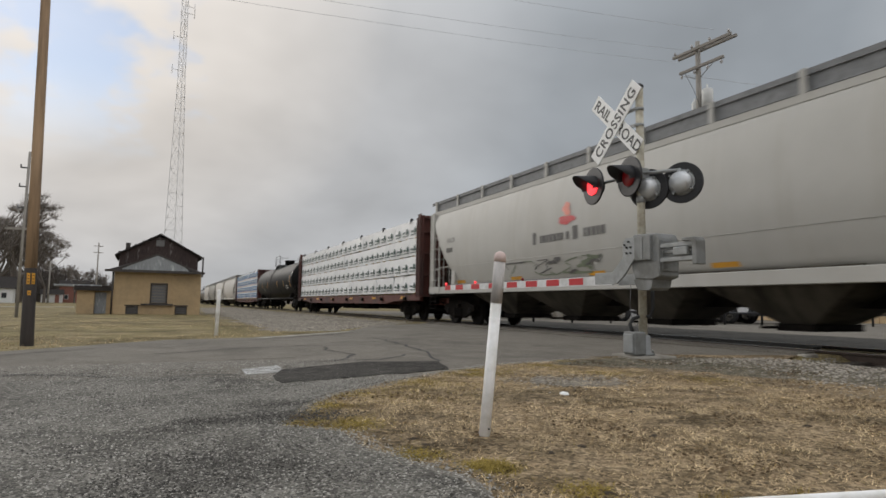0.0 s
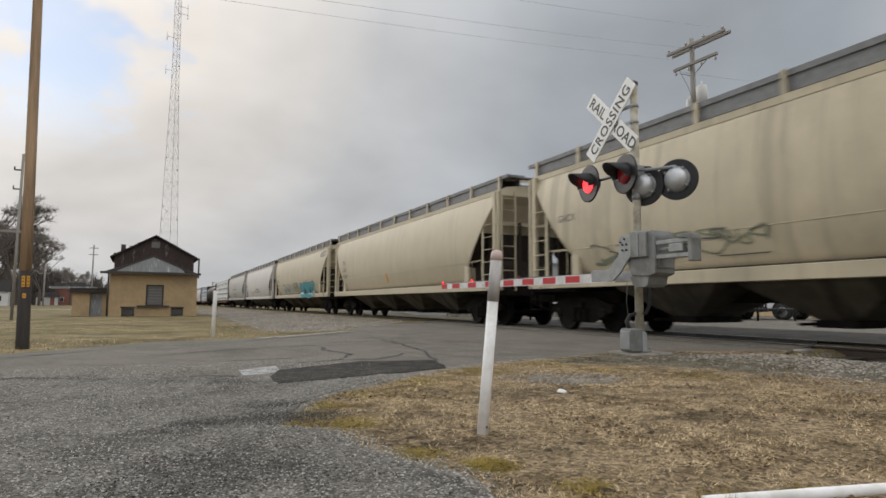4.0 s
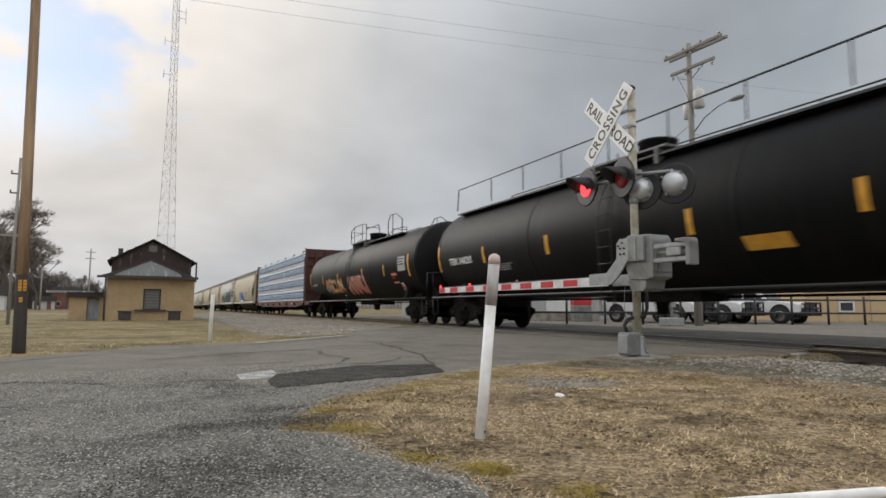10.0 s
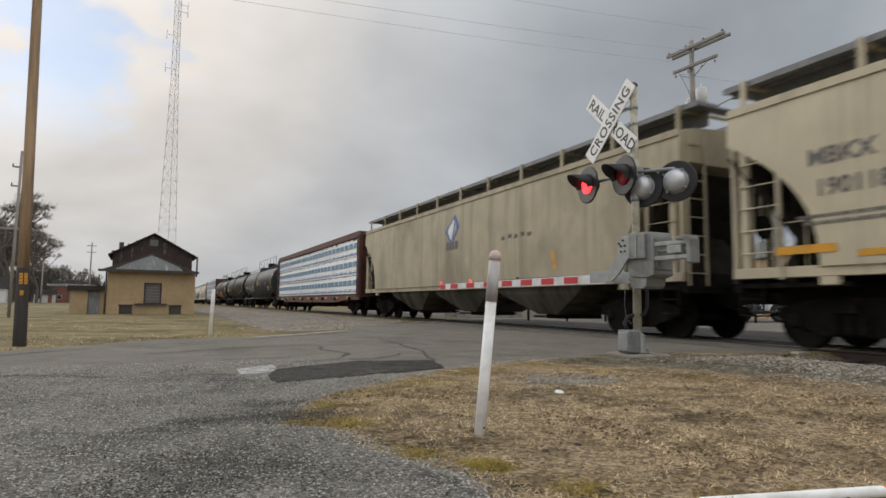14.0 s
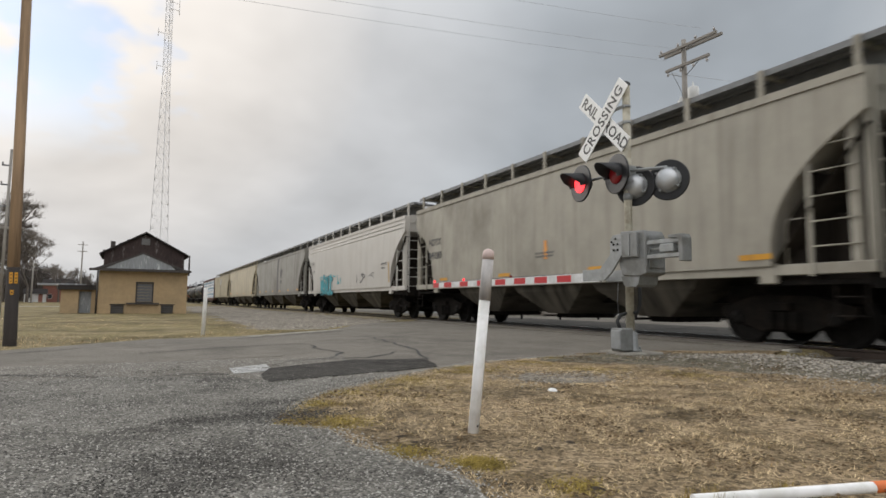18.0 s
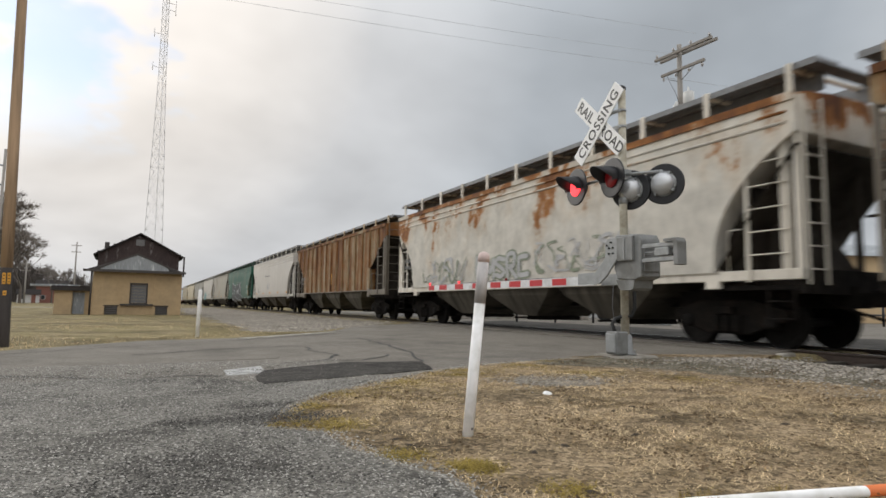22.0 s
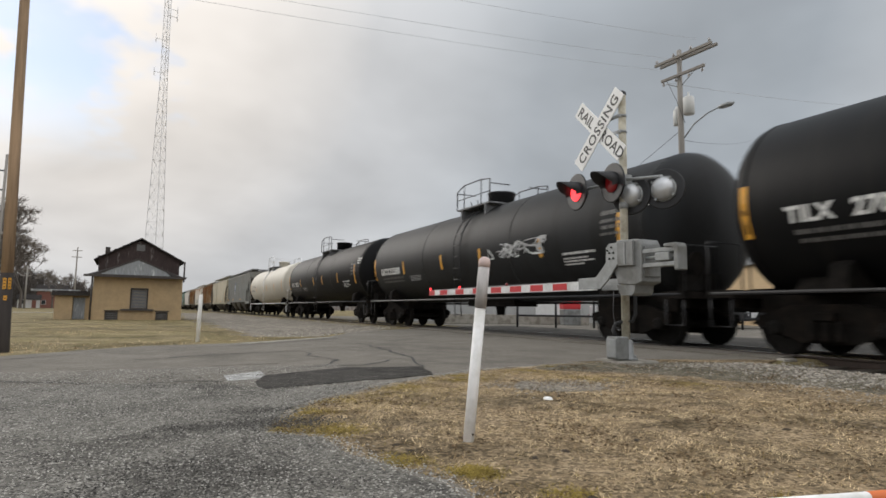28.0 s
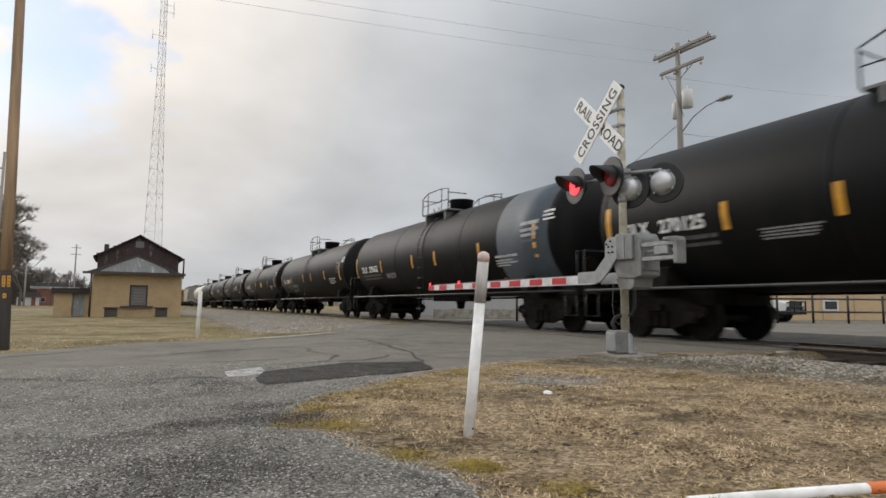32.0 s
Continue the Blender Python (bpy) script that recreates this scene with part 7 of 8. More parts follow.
        part("walk_bracket", lambda bm: bm_prism(bm, [(-1.38, 4.16), (-1.33, 4.16), (-1.33, 4.64), (1.33, 4.64), (1.33, 4.16), (1.38, 4.16), (1.38, 4.75), (1.332, 4.75), (1.332, 4.69), (-1.332, 4.69), (-1.332, 4.75), (-1.38, 4.75)], "y", -0.05, 0.05), bp, car, m=pose(0, y, rz), key=("walk_bracket", bp), color=color)
    part("hatch_trough", lambda bm: bm_box(bm, -0.36, 0.36, -h + 0.6, h - 0.6, 4.40, 4.64), "grate", car, key=("hopper_hatch", q), bevel=0.02)
    for s in (-1, 1):
        build_truck(car, s * (h - 1.75))
    couplers(car, h, slot)
    return car, h, surf


def reflectors(car, h, n=5, z=1.42, surf=None):
    """Yellow reflective marks above the sill."""
    for i in range(n):
        y = -h + 2.2 + i * (2 * h - 4.4) / (n - 1)
        patch(car, "reflector", "yellow", y, z, 0.62, 0.10, surf or (lambda zz: 1.54))


def tank(front, slot, color, label="", rail="platform", paint="tankblack", r=1.65, marks=None, top=4.30, half=1.35, rise=0.90, shift=0.0, drop=0.12):
    car, h = new_car("tank_car", front + 0.6, slot, 1.12, label, "tank car")
    q = round(h, 2)
    zc = top - r
    def surf(z):
        return math.sqrt(max(0.01, r * r - (z - zc) ** 2))
    def shell(bm):
        prof = []
        for i in range(9):
            a = i / 8 * math.pi / 2
            prof.append((-h + 0.62 * (1 - math.cos(a)), max(0.02, r * math.sin(a))))
        full = prof + [(-0.02, r), (0.02, r)] + [(-y, rr) for y, rr in prof[::-1]]
        bm_lathe(bm, full, "y", 48, at=(0, 0, zc))
    part("tank", shell, paint, car, "long cylindrical tank shell", key=("tank_shell", q, r, top, paint), color=color)
    for y in (-h + 0.66, -h * 0.34, h * 0.34, h - 0.66):
        part("weld_band", lambda bm: bm_lathe(bm, [(-0.03, r + 0.006), (0.03, r + 0.006)], "y", 48, at=(0, 0, zc)), paint, car, m=pose(0, y, 0), key=("tank_band", r, top, paint), color=color)
    # stub sills, bolster saddles
    for s in (-1, 1):
        turn = pose(0, 0, 0, 0, 0, 0 if s > 0 else 180)
        def stub(bm):
            bm_box(bm, -0.22, 0.22, h - 3.0, h + 0.35, 0.72, 1.18)
            bm_prism(bm, [(-1.45, 1.05), (1.45, 1.05), (1.38, 1.45), (0.9, 1.72), (-0.9, 1.72), (-1.38, 1.45)], "y", h - 2.2, h - 1.9)
            bm_prism(bm, [(-1.2, 1.05), (1.2, 1.05), (0.8, 1.5), (-0.8, 1.5)], "y", h - 1.9, h - 1.2)
            bm_box(bm, -1.5, 1.5, h - 0.30, h + 0.30, 0.98, 1.12)
            bm_box(bm, -1.1, 1.1, h - 0.10, h + 0.05, 0.80, 0.98)
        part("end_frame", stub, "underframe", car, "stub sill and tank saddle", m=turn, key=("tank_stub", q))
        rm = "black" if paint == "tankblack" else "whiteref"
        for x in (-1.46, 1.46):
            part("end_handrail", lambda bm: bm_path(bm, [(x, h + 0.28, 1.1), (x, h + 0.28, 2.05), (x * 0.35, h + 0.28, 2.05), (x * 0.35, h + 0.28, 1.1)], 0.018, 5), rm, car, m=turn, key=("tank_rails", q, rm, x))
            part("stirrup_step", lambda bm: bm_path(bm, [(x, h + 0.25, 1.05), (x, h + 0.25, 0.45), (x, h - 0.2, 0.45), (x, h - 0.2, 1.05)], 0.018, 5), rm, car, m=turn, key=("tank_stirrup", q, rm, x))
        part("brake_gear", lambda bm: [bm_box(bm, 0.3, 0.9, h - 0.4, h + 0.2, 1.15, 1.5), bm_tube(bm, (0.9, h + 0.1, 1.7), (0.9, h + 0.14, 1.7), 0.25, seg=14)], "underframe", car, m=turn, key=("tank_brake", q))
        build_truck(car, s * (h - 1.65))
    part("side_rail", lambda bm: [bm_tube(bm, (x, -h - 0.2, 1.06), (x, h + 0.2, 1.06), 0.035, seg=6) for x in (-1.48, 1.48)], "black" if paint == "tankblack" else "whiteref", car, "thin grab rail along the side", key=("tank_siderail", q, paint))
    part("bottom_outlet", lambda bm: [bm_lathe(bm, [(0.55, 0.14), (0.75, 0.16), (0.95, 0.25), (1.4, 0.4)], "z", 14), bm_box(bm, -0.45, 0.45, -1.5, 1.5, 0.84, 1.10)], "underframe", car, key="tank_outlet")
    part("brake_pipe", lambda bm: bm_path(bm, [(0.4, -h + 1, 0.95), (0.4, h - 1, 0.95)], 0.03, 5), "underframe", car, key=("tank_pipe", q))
    # manway, platform and its railing
    mc = "black" if paint == "tankblack" else "whiteref"
    part("manway", lambda bm: bm_lathe(bm, [(4.2, 0.46), (4.72, 0.46), (4.74, 0.49), (4.80, 0.49), (4.83, 0.3)], "z", 20), paint, car, "round manway housing", m=pose(0, shift, top - 4.32), key=("tank_manway", paint), color=color)
    def plat(bm):
        for s in (-1, 1):
            bm_box(bm, s * 0.5, s * 1.15, -half, half, 4.36, 4.41)
        for y in (0.3 - half, half - 0.3):
            bm_box(bm, -1.15, 1.15, y - 0.04, y + 0.04, 4.02, 4.37)
    pf = part("platform", plat, "grate", car, "grated walkway beside the manway", m=pose(0, shift, top - 4.32 - drop), key=("tank_platform", half))
    def railing(bm, s):
        z1 = 4.4 + rise
        x = s * 1.15
        bm_path(bm, [(x, -half, 4.4), (x, -half, z1 - 0.08), (x, -half * 0.5, z1), (x, half * 0.55, z1), (x, half, z1 - 0.2 * rise), (x, half, 4.4)], 0.022, 6)
        for y in (-half * 0.5, half * 0.55):
            bm_tube(bm, (x, y, 4.4), (x, y, z1), 0.018, seg=5)
        bm_path(bm, [(x, -half, 4.4 + 0.42 * rise), (x, half, 4.4 + 0.42 * rise)], 0.016, 5)
        for y in (-half, half):
            bm_path(bm, [(x, y, 4.4 + 0.74 * rise), (s * 0.4, y, 4.4 + 0.74 * rise)], 0.018, 5)
    for s in (-1, 1) if rail not in ("long", "half") else ():
        part("railing", lambda bm: railing(bm, s), mc, pf, "pipe railing beside the platform", key=("tank_railing", mc, s, half, rise))
    if rail == "rear":
        def rr(bm):
            for s in (-1, 1):
                bm_path(bm, [(s * 1.15, -1.36, 4.82), (s * 1.15, -3.3, 4.82), (s * 1.15, -3.6, 4.15)], 0.022, 6)
                bm_path(bm, [(s * 1.15, -4.7, 4.1), (s * 1.15, -4.7, 4.8), (s * 1.15, -5.0, 5.05), (s * 1.15, -5.7, 5.05), (s * 1.15, -6.5, 4.7), (s * 1.15, -6.5, 4.1)], 0.022, 6)
                bm_tube(bm, (s * 1.15, -5.3, 4.1), (s * 1.15, -5.3, 5.05), 0.02, seg=5)
                bm_box(bm, s * 0.82, s * 1.16, -6.4, -1.5, 4.05, 4.10)
        part("rear_walkway", rr, mc, car, "railed walkway towards the rear", key=("tank_rear", mc))
    if rail in ("long", "half"):
        y0, y1 = -h + 1.2, (h - 1.2 if rail == "long" else 1.6)
        for s in (-1, 1):
            def lr(bm):
                bm_box(bm, s * 0.82, s * 1.13, y0, y1, 4.06, 4.11)
                bm_path(bm, [(s * 1.15, y0, 4.22), (s * 1.15, y0 + 0.1, 4.98), (s * 1.15, y1 - 0.1, 4.98), (s * 1.15, y1, 4.22)], 0.022, 5)
                for y in np.arange(y0 + 1.5, y1 - 0.8, 1.9):
                    bm_tube(bm, (s * 1.15, y, 4.22), (s * 1.15, y, 4.98), 0.018, seg=5)
            part("top_walkway", lr, mc, car, "top walkway with handrail", key=("tank_long", q, mc, rail, s))
    def lad(bm):
        for y in (-0.22, 0.22):
            pts = [(-(surf(z) + 0.12), y, z) for z in np.linspace(zc - 0.2, 4.05, 8)]
            bm_path(bm, [(-r - 0.02, y, 0.5)] + pts + [(-1.1, y, 4.4)], 0.02, 5)
        for z in np.linspace(0.55, 4.0, 10):
            x = -(surf(z) + 0.12) if z > zc else -(r + 0.10)
            bm_tube(bm, (x, -0.22, z), (x, 0.22, z), 0.014, seg=5)
    part("side_ladder", lad, mc if mc == "black" else "whiteref", car, "side ladder up to the platform", m=pose(0, shift, 0), key=("tank_ladder", r, top, mc))
    # tall yellow reflective bars
    for y in marks or (h - 0.66, h - 3.95, h - 7.4, -h + 7.5, -h + 4.3, -h + 1.3):
        tall = abs(y) > h - 1.5
        patch(car, "reflector", "yellow", y + 0.08, zc - (0.66 if tall else 0.53), 0.15, 0.92 if tall else 0.51, surf, label="yellow reflective bar")
    couplers(car, h + 0.3, slot)
    return car, h, surf


def tank_marks(car, h, surf, words, material="stencilwhite", inset=1.5, large=False):
    if words and large:
        for word, dy in zip(words.split(), (0, 1.04)):
            stencil(car, word, h - inset - dy, 2.18, 0.36, surf, material, bold=0.014, space=1.03)
        bars(car, h - inset - 0.1, 1.98, [(0, 2.3, 0.075), (0.05, 2.2, 0.065)], surf, "stencilgrey")
    elif words:
        stencil(car, words, h - inset, 2.18, 0.31, surf, material, bold=0.012)
    bars(car, h - 4.4, 2.0, [(0, 1.1, 0.03), (0.05, 0.95, 0.03), (0, 1.0, 0.03), (0.03, 0.9, 0.03)], surf, "placard")
    bars(car, -h + 3.4, 2.10, [(0, 1.2, 0.06), (0, 0.9, 0.04), (0, 1.1, 0.04), (0, 0.7, 0.04)], surf, material)
    bars(car, -h + 1.9, 2.90, [(0, 0.85, 0.10), (0, 0.8, 0.08), (0.04, 0.75, 0.08), (0, 0.6, 0.06)], surf, "stencilgrey")
    bars(car, -h + 0.9, 3.15, [(0, 0.5, 0.06), (0, 0.45, 0.06), (0, 0.5, 0.05)], surf, material)


def lumber_car(front, slot, style, label, beam=False, rear=0.0):
    """Bulkhead flat car with wrapped lumber on both sides; the load is a thing of its own."""
    car, h = new_car("lumber_flat_car", front, slot, 1.1, label, "flat car")
    q = round(h, 2)
    tiers = 3 if beam else 4
    top = 4.16 if beam else (4.74 if rear else 4.30)
    rise = top - 4.25 if rear else 0.0
    def deck(bm):
        bm_box(bm, -1.42, 1.42, -h, h, 1.02, 1.10)
        for s in (-1, 1):
            bm_prism(bm, [(-h, 1.06), (-h, 0.86), (-h + 3.0, 0.82), (-h + 4.2, 0.70), (h - 4.2, 0.70), (h - 3.0, 0.82), (h, 0.86), (h, 1.06)], "x", s * 1.38, s * 1.47)
        bm_box(bm, -0.2, 0.2, -h - 0.1, h + 0.1, 0.66, 1.02)
        for y in np.arange(-h + 1, h, 1.5):
            bm_box(bm, -1.38, 1.38, y - 0.05, y + 0.05, 0.82, 1.02)
    part("deck", deck, "oxide", car, "oxide-red deck and side sills", key=("flat_deck", q))
    for s in (-1, 1):
        back = pose(0, rear if s < 0 else 0, 0)
        bk = part("bulkhead", lambda bm: bm_box(bm, -1.42, 1.42, h - 0.30, h - 0.22, 1.10, 4.42 + rise), "oxide", car, "ribbed oxide-red end bulkhead", m=back @ pose(0, 0, 0, 0, 0, 0 if s > 0 else 180), key=("flat_bulkhead", q, rise))
        for x in (-1.40, -0.75, -0.05, 0.65, 1.30):
            part("bulkhead_post", lambda bm: bm_box(bm, 0, 0.10, h - 0.218, h - 0.02, 1.10, 4.40 + rise), "oxide", bk, m=pose(x, 0, 0), key=("flat_bpost", q, rise))
        for z in (1.9, 2.8, 3.7, 4.30):
            part("bulkhead_rib", lambda bm: bm_box(bm, -1.40, 1.40, h - 0.217, h - 0.06, 0, 0.09), "oxide", bk, m=pose(0, 0, z), key=("flat_brib", q))
        for x in (-1.46, 1.425):
            part("corner_post", lambda bm: bm_box(bm, 0, 0.035, h - 0.36, h - 0.02, 1.05, 4.46 + rise), "oxide", bk, m=pose(x, 0, 0), key=("flat_corner", q, rise))
        part("end_ladder", lambda bm: ladder(bm, -1.50, s * (h - 0.33), s * (h - 0.04), 1.0, 4.3, 9), "oxide", car, m=back, key=("flat_ladder", s, q))
    n = 11
    part("centre_partition", lambda bm: [bm_box(bm, -0.08, 0.08, -h + 0.3, h - 0.3, 4.05 if beam else 3.9, 4.42 if beam else 4.1)] + [bm_box(bm, -0.08, 0.08, -h + 0.8 + i * (2 * h - 1.6) / n - 0.08, -h + 0.8 + i * (2 * h - 1.6) / n + 0.08, 1.1, 4.1) for i in range(n + 1)], "oxide", car, key=("flat_centre", beam, q))
    if beam:
        ch = part("top_chord", lambda bm: bm_prism(bm, [(-1.44, 4.22), (-1.40, 4.22), (-1.36, 4.40), (1.36, 4.40), (1.40, 4.22), (1.44, 4.22), (1.44, 4.54), (-1.44, 4.54)], "y", -h + 0.3, h - 0.3), "oxide", car, "oxide-red top chord over the load", key=("flat_chord", q))
        for i in range(int((2 * h - 1.2) / 1.2)):
            part("drop_bracket", lambda bm: bm_prism(bm, [(-0.09, 4.24), (0.09, 4.24), (0.06, 4.06), (-0.06, 4.06)], "x", -1.46, -1.445), "oxide", ch, m=pose(0, -h + 0.9 + i * 1.2, 0), key="drop_bracket")
    for i in range(8):
        part("tie_down_winch", lambda bm: [bm_box(bm, -1.56, -1.48, -0.12, 0.12, 0.84, 1.0), bm_tube(bm, (-1.58, 0, 0.9), (-1.47, 0, 0.9), 0.06, seg=8)], "underframe", car, m=pose(0, -h + 1.6 + i * (2 * h - 3.2) / 7, 0), key="winch")
    reflectors(car, h, 9 if beam else 6, 0.92, lambda z: 1.475)
    part("brake_rigging", lambda bm: [bm_box(bm, -0.9, -0.3, -h * 0.3, -h * 0.3 + 1.6, 0.42, 0.72), bm_box(bm, -0.6, 0.6, h * 0.1, h * 0.1 + 1.2, 0.40, 0.70), bm_tube(bm, (-0.5, -h + 3.2, 0.55), (-0.5, h - 3.2, 0.55), 0.04, seg=6), bm_box(bm, -0.25, 0.25, -h + 3, h - 3, 0.45, 0.66)], "underframe", car, "dark brake rigging under the deck", key=("flat_rigging", q))
    for s in (-1, 1):
        build_truck(car, s * (h - 2.1))
    couplers(car, h, slot)
    # the load
    load = tagged(empty("lumber_load", pose(TRACK_X, front - h, RAIL_Z)), "stacked bundles of white-wrapped lumber with printed wraps", "lumber")
    LOADS.append((load, front - h))
    th = (top - 1.12) / tiers
    inner = h - 0.42
    r = random.Random(int(abs(front) * 10))
    for k in range(tiers):
        lens = []
        left = 2 * inner - rear
        while left > 0.1:
            l = min(left, r.choice((4.88, 4.88, 3.66, 2.44)) if not beam else 4.4)
            if left - l < 1.2:
                l = left
            lens.append(l)
            left -= l
        y = inner
        for l in lens:
            z0 = 1.14 + k * th
            dx = r.uniform(-0.03, 0.03)
            lx = round(l - 0.04, 2)
            def pack(bm):
                bm_box(bm, -0.60, 0.60, -lx / 2, lx / 2, 0.035, th - 0.02)
                bmesh.ops.subdivide_edges(bm, edges=[e for e in bm.edges if e.calc_length() > 1.0], cuts=15, use_grid_fill=True)
                for v in bm.verts:
                    o = noise.noise_vector(v.co * 1.3 + Vector((lx, th, 0)))
                    e = noise.noise_vector(v.co * 5.0)
                    v.co += Vector((o.x * 0.03 + e.x * 0.016, 0, o.z * 0.025 + e.z * 0.018))
            for s in (-1, 1):
                b = part("lumber_pack", pack, "wrap", load, "white plastic-wrapped lumber pack", m=pose(s * 0.78 + dx, y - l / 2, z0), key=("pack", lx, round(th, 2)))
                if s > 0:
                    continue
                for yy in (-lx * 0.35, 0, lx * 0.35):
                    part("dunnage", lambda bm: bm_box(bm, -0.6, 0.6, -0.05, 0.05, -0.005, 0.034), "lumber", b, m=pose(0, yy, 0), key="dunnage")
                # printed wrap: repeated panels
                m0 = {"blue": "wrapblue", "pale": "wrappale", "green": "wrapgreen"}[style]
                px = 0.90
                cnt = max(1, round(lx / px))
                for i in range(cnt):
                    yy = -lx / 2 + (i + 0.5) * lx / cnt
                    if style == "blue":
                        part("printed_panel", lambda bm: bm_prism(bm, [(-0.43, th * 0.20), (0.37, th * 0.20), (0.43, th * 0.80), (-0.37, th * 0.80)], "x", -0.646, -0.640), m0, b, "blue printed maker's panel", m=pose(0, yy, 0), key=("panel", round(th, 2)))
                        part("printed_letters", lambda bm: [bm_box(bm, -0.652, -0.648, -0.31 + c * 0.125, -0.31 + c * 0.125 + w, th * z0, th * z1) for c in range(5) for w, z0, z1 in ((0.045, 0.33, 0.67), (0.105, 0.33 if c % 2 else 0.57, 0.43 if c % 2 else 0.67))], "stencilwhite", b, m=pose(0, yy, 0), key=("panel_bars", round(th, 2)))
                        part("printed_line", lambda bm: bm_box(bm, -0.645, -0.640, -0.38, 0.36, th * 0.13, th * 0.15), "spraypink", b, m=pose(0, yy, 0), key=("panel_line", round(th, 2)))
                    elif style == "pale":
                        part("printed_panel", lambda bm: bm_box(bm, -0.646, -0.640, -0.37, 0.34, th * 0.50, th * 0.76), m0, b, "pale blue printed panel", m=pose(0, yy, 0), key=("panelp", round(th, 2)))
                        part("printed_band", lambda bm: [bm_box(bm, -0.646, -0.640, -0.40, 0.34, th * 0.13, th * 0.20), bm_box(bm, -0.646, -0.640, -0.40, 0.10, th * 0.25, th * 0.275)], "wrapblue", b, m=pose(0, yy, 0), key=("bandp", round(th, 2)))
                    else:
                        part("printed_panel", lambda bm: [bm_prism(bm, [(-0.30, th * 0.30), (0.02, th * 0.30), (-0.04, th * 0.52), (-0.14, th * 0.62), (-0.24, th * 0.52)], "x", -0.646, -0.640), bm_box(bm, -0.646, -0.640, 0.08, 0.34, th * 0.34, th * 0.44), bm_box(bm, -0.646, -0.640, -0.30, 0.36, th * 0.18, th * 0.23)], m0, b, "dark green printed emblem", m=pose(0, yy, 0), key=("panelg", round(th, 2)))
            y -= l
    # straps over the load
    for i in range(7):
        yy = -inner + rear + 0.9 + i * (2 * inner - rear - 1.8) / 6
        part("strap_guard", lambda bm: bm_prism(bm, [(-1.44, top - 0.12), (-1.425, top - 0.12), (-1.425, top + 0.02), (0, top + 0.02), (0, top + 0.035), (-1.30, top + 0.035), (-1.32, top + 0.11), (-1.40, top + 0.11)], "y", -0.05, 0.05), "black", load, m=pose(0, yy, 0), key=("strap", top))
    return car, h, None


WHITE, GREY, CREAM, TAN = (0.60, 0.572, 0.535), (0.31, 0.30, 0.27), (0.53, 0.465, 0.335), (0.42, 0.365, 0.255)
BLACK = (0.0062, 0.0064, 0.0070)


def build_train():
    # cars already past the crossing
    for f, s, k, c in ((206.5, 18.4, "t", BLACK), (188.1, 18.4, "t", (0.30, 0.30, 0.30)), (169.7, 19.2, "h", WHITE), (150.5, 19.2, "h", GREY), (131.3, 19.4, "h", WHITE), (111.9, 19.4, "h", WHITE)):
        if k == "t":
            car, h, sf = tank(f, s, c, "dark tank car far along the train")
            tank_marks(car, h, sf, "")
        else:
            hopper(f, s, c, "round", "paintclean", "pale grey covered hopper far along the train")
    lumber_car(92.5, 23.7, "blue", "oxide-red bulkhead flat car carrying wrapped lumber")
    car, h, sf = tank(68.8, 21.7, BLACK, "black tank car with a railed manway platform")
    tank_marks(car, h, sf, "")
    lumber_car(47.06, 25.6, "green", "oxide-red bulkhead flat car stacked with white lumber bundles")
    # pale grey hopper with a red emblem
    car, h, sf = hopper(21.46, 20.8, (0.46, 0.45, 0.42), "round", "paintclean", "pale grey curved-side covered hopper with a red emblem")
    bars(car, h - 7.4, 2.40, [(0, 0.28, 0.34)], sf, "stencilgrey"); bars(car, h - 7.75, 2.42, [(0, 1.25, 0.20)], sf, "stencilgrey"); bars(car, h - 9.2, 2.40, [(0, 0.36, 0.34)], sf, "stencilgrey"); bars(car, h - 9.65, 2.42, [(0, 0.85, 0.22)], sf, "stencilgrey")
    blob(car, "redref", h - 8.95, 2.93, 0.62, 0.26, sf, 4, 0.0, "emblem"); blob(car, "spraypink", h - 8.95, 3.22, 0.34, 0.34, sf, 5, 0.004, "emblem")
    stencil(car, "GACX", h - 1.7, 2.95, 0.24, sf, "stencilgrey"); bars(car, h - 1.7, 2.60, [(0, 0.6, 0.16)], sf)
    scrawl(car, ("spraygrey", "stencilgrey"), h - 5.8, 1.55, 4.4, 0.40, sf, 30, 7, 0.05)
    reflectors(car, h, 5, 1.46, sf)
    # second pale hopper
    car, h, sf = hopper(0.66, 20.72, WHITE, "round", "paintclean", "off-white curved-side covered hopper with faint tags")
    stencil(car, "GACX", h - 1.7, 2.95, 0.24, sf, "stencilgrey"); bars(car, h - 1.7, 2.55, [(0, 0.6, 0.16), (0, 0.9, 0.05)], sf)
    scrawl(car, ("spraygrey",), h - 4.0, 1.62, 4.8, 0.34, sf, 40, 9, 0.045)
    scrawl(car, ("stencilgrey", "placard"), h - 8.7, 1.75, 2.6, 0.30, sf, 41, 7, 0.04)
    bars(car, h - 8.6, 2.05, [(0, 1.9, 0.14)], sf)
    reflectors(car, h, 6, 1.5, sf)
    # cream hopper with teal letters
    car, h, sf = hopper(-20.06, 20.73, CREAM, "round", "paintclean", "cream curved-side covered hopper tagged with teal letters")
    stencil(car, "GACX", h - 1.7, 2.95, 0.28, sf, "stencilgrey"); bars(car, h - 1.7, 2.45, [(0, 0.7, 0.18), (0, 0.9, 0.05)], sf)
    scrawl(car, ("spraygrey", "spraypale", "placard"), h - 3.6, 1.42, 4.2, 0.75, sf, 50, 8, 0.075)
    scrawl(car, ("stencilgrey", "spraygrey"), h - 8.4, 1.55, 1.7, 0.65, sf, 51, 5, 0.06)
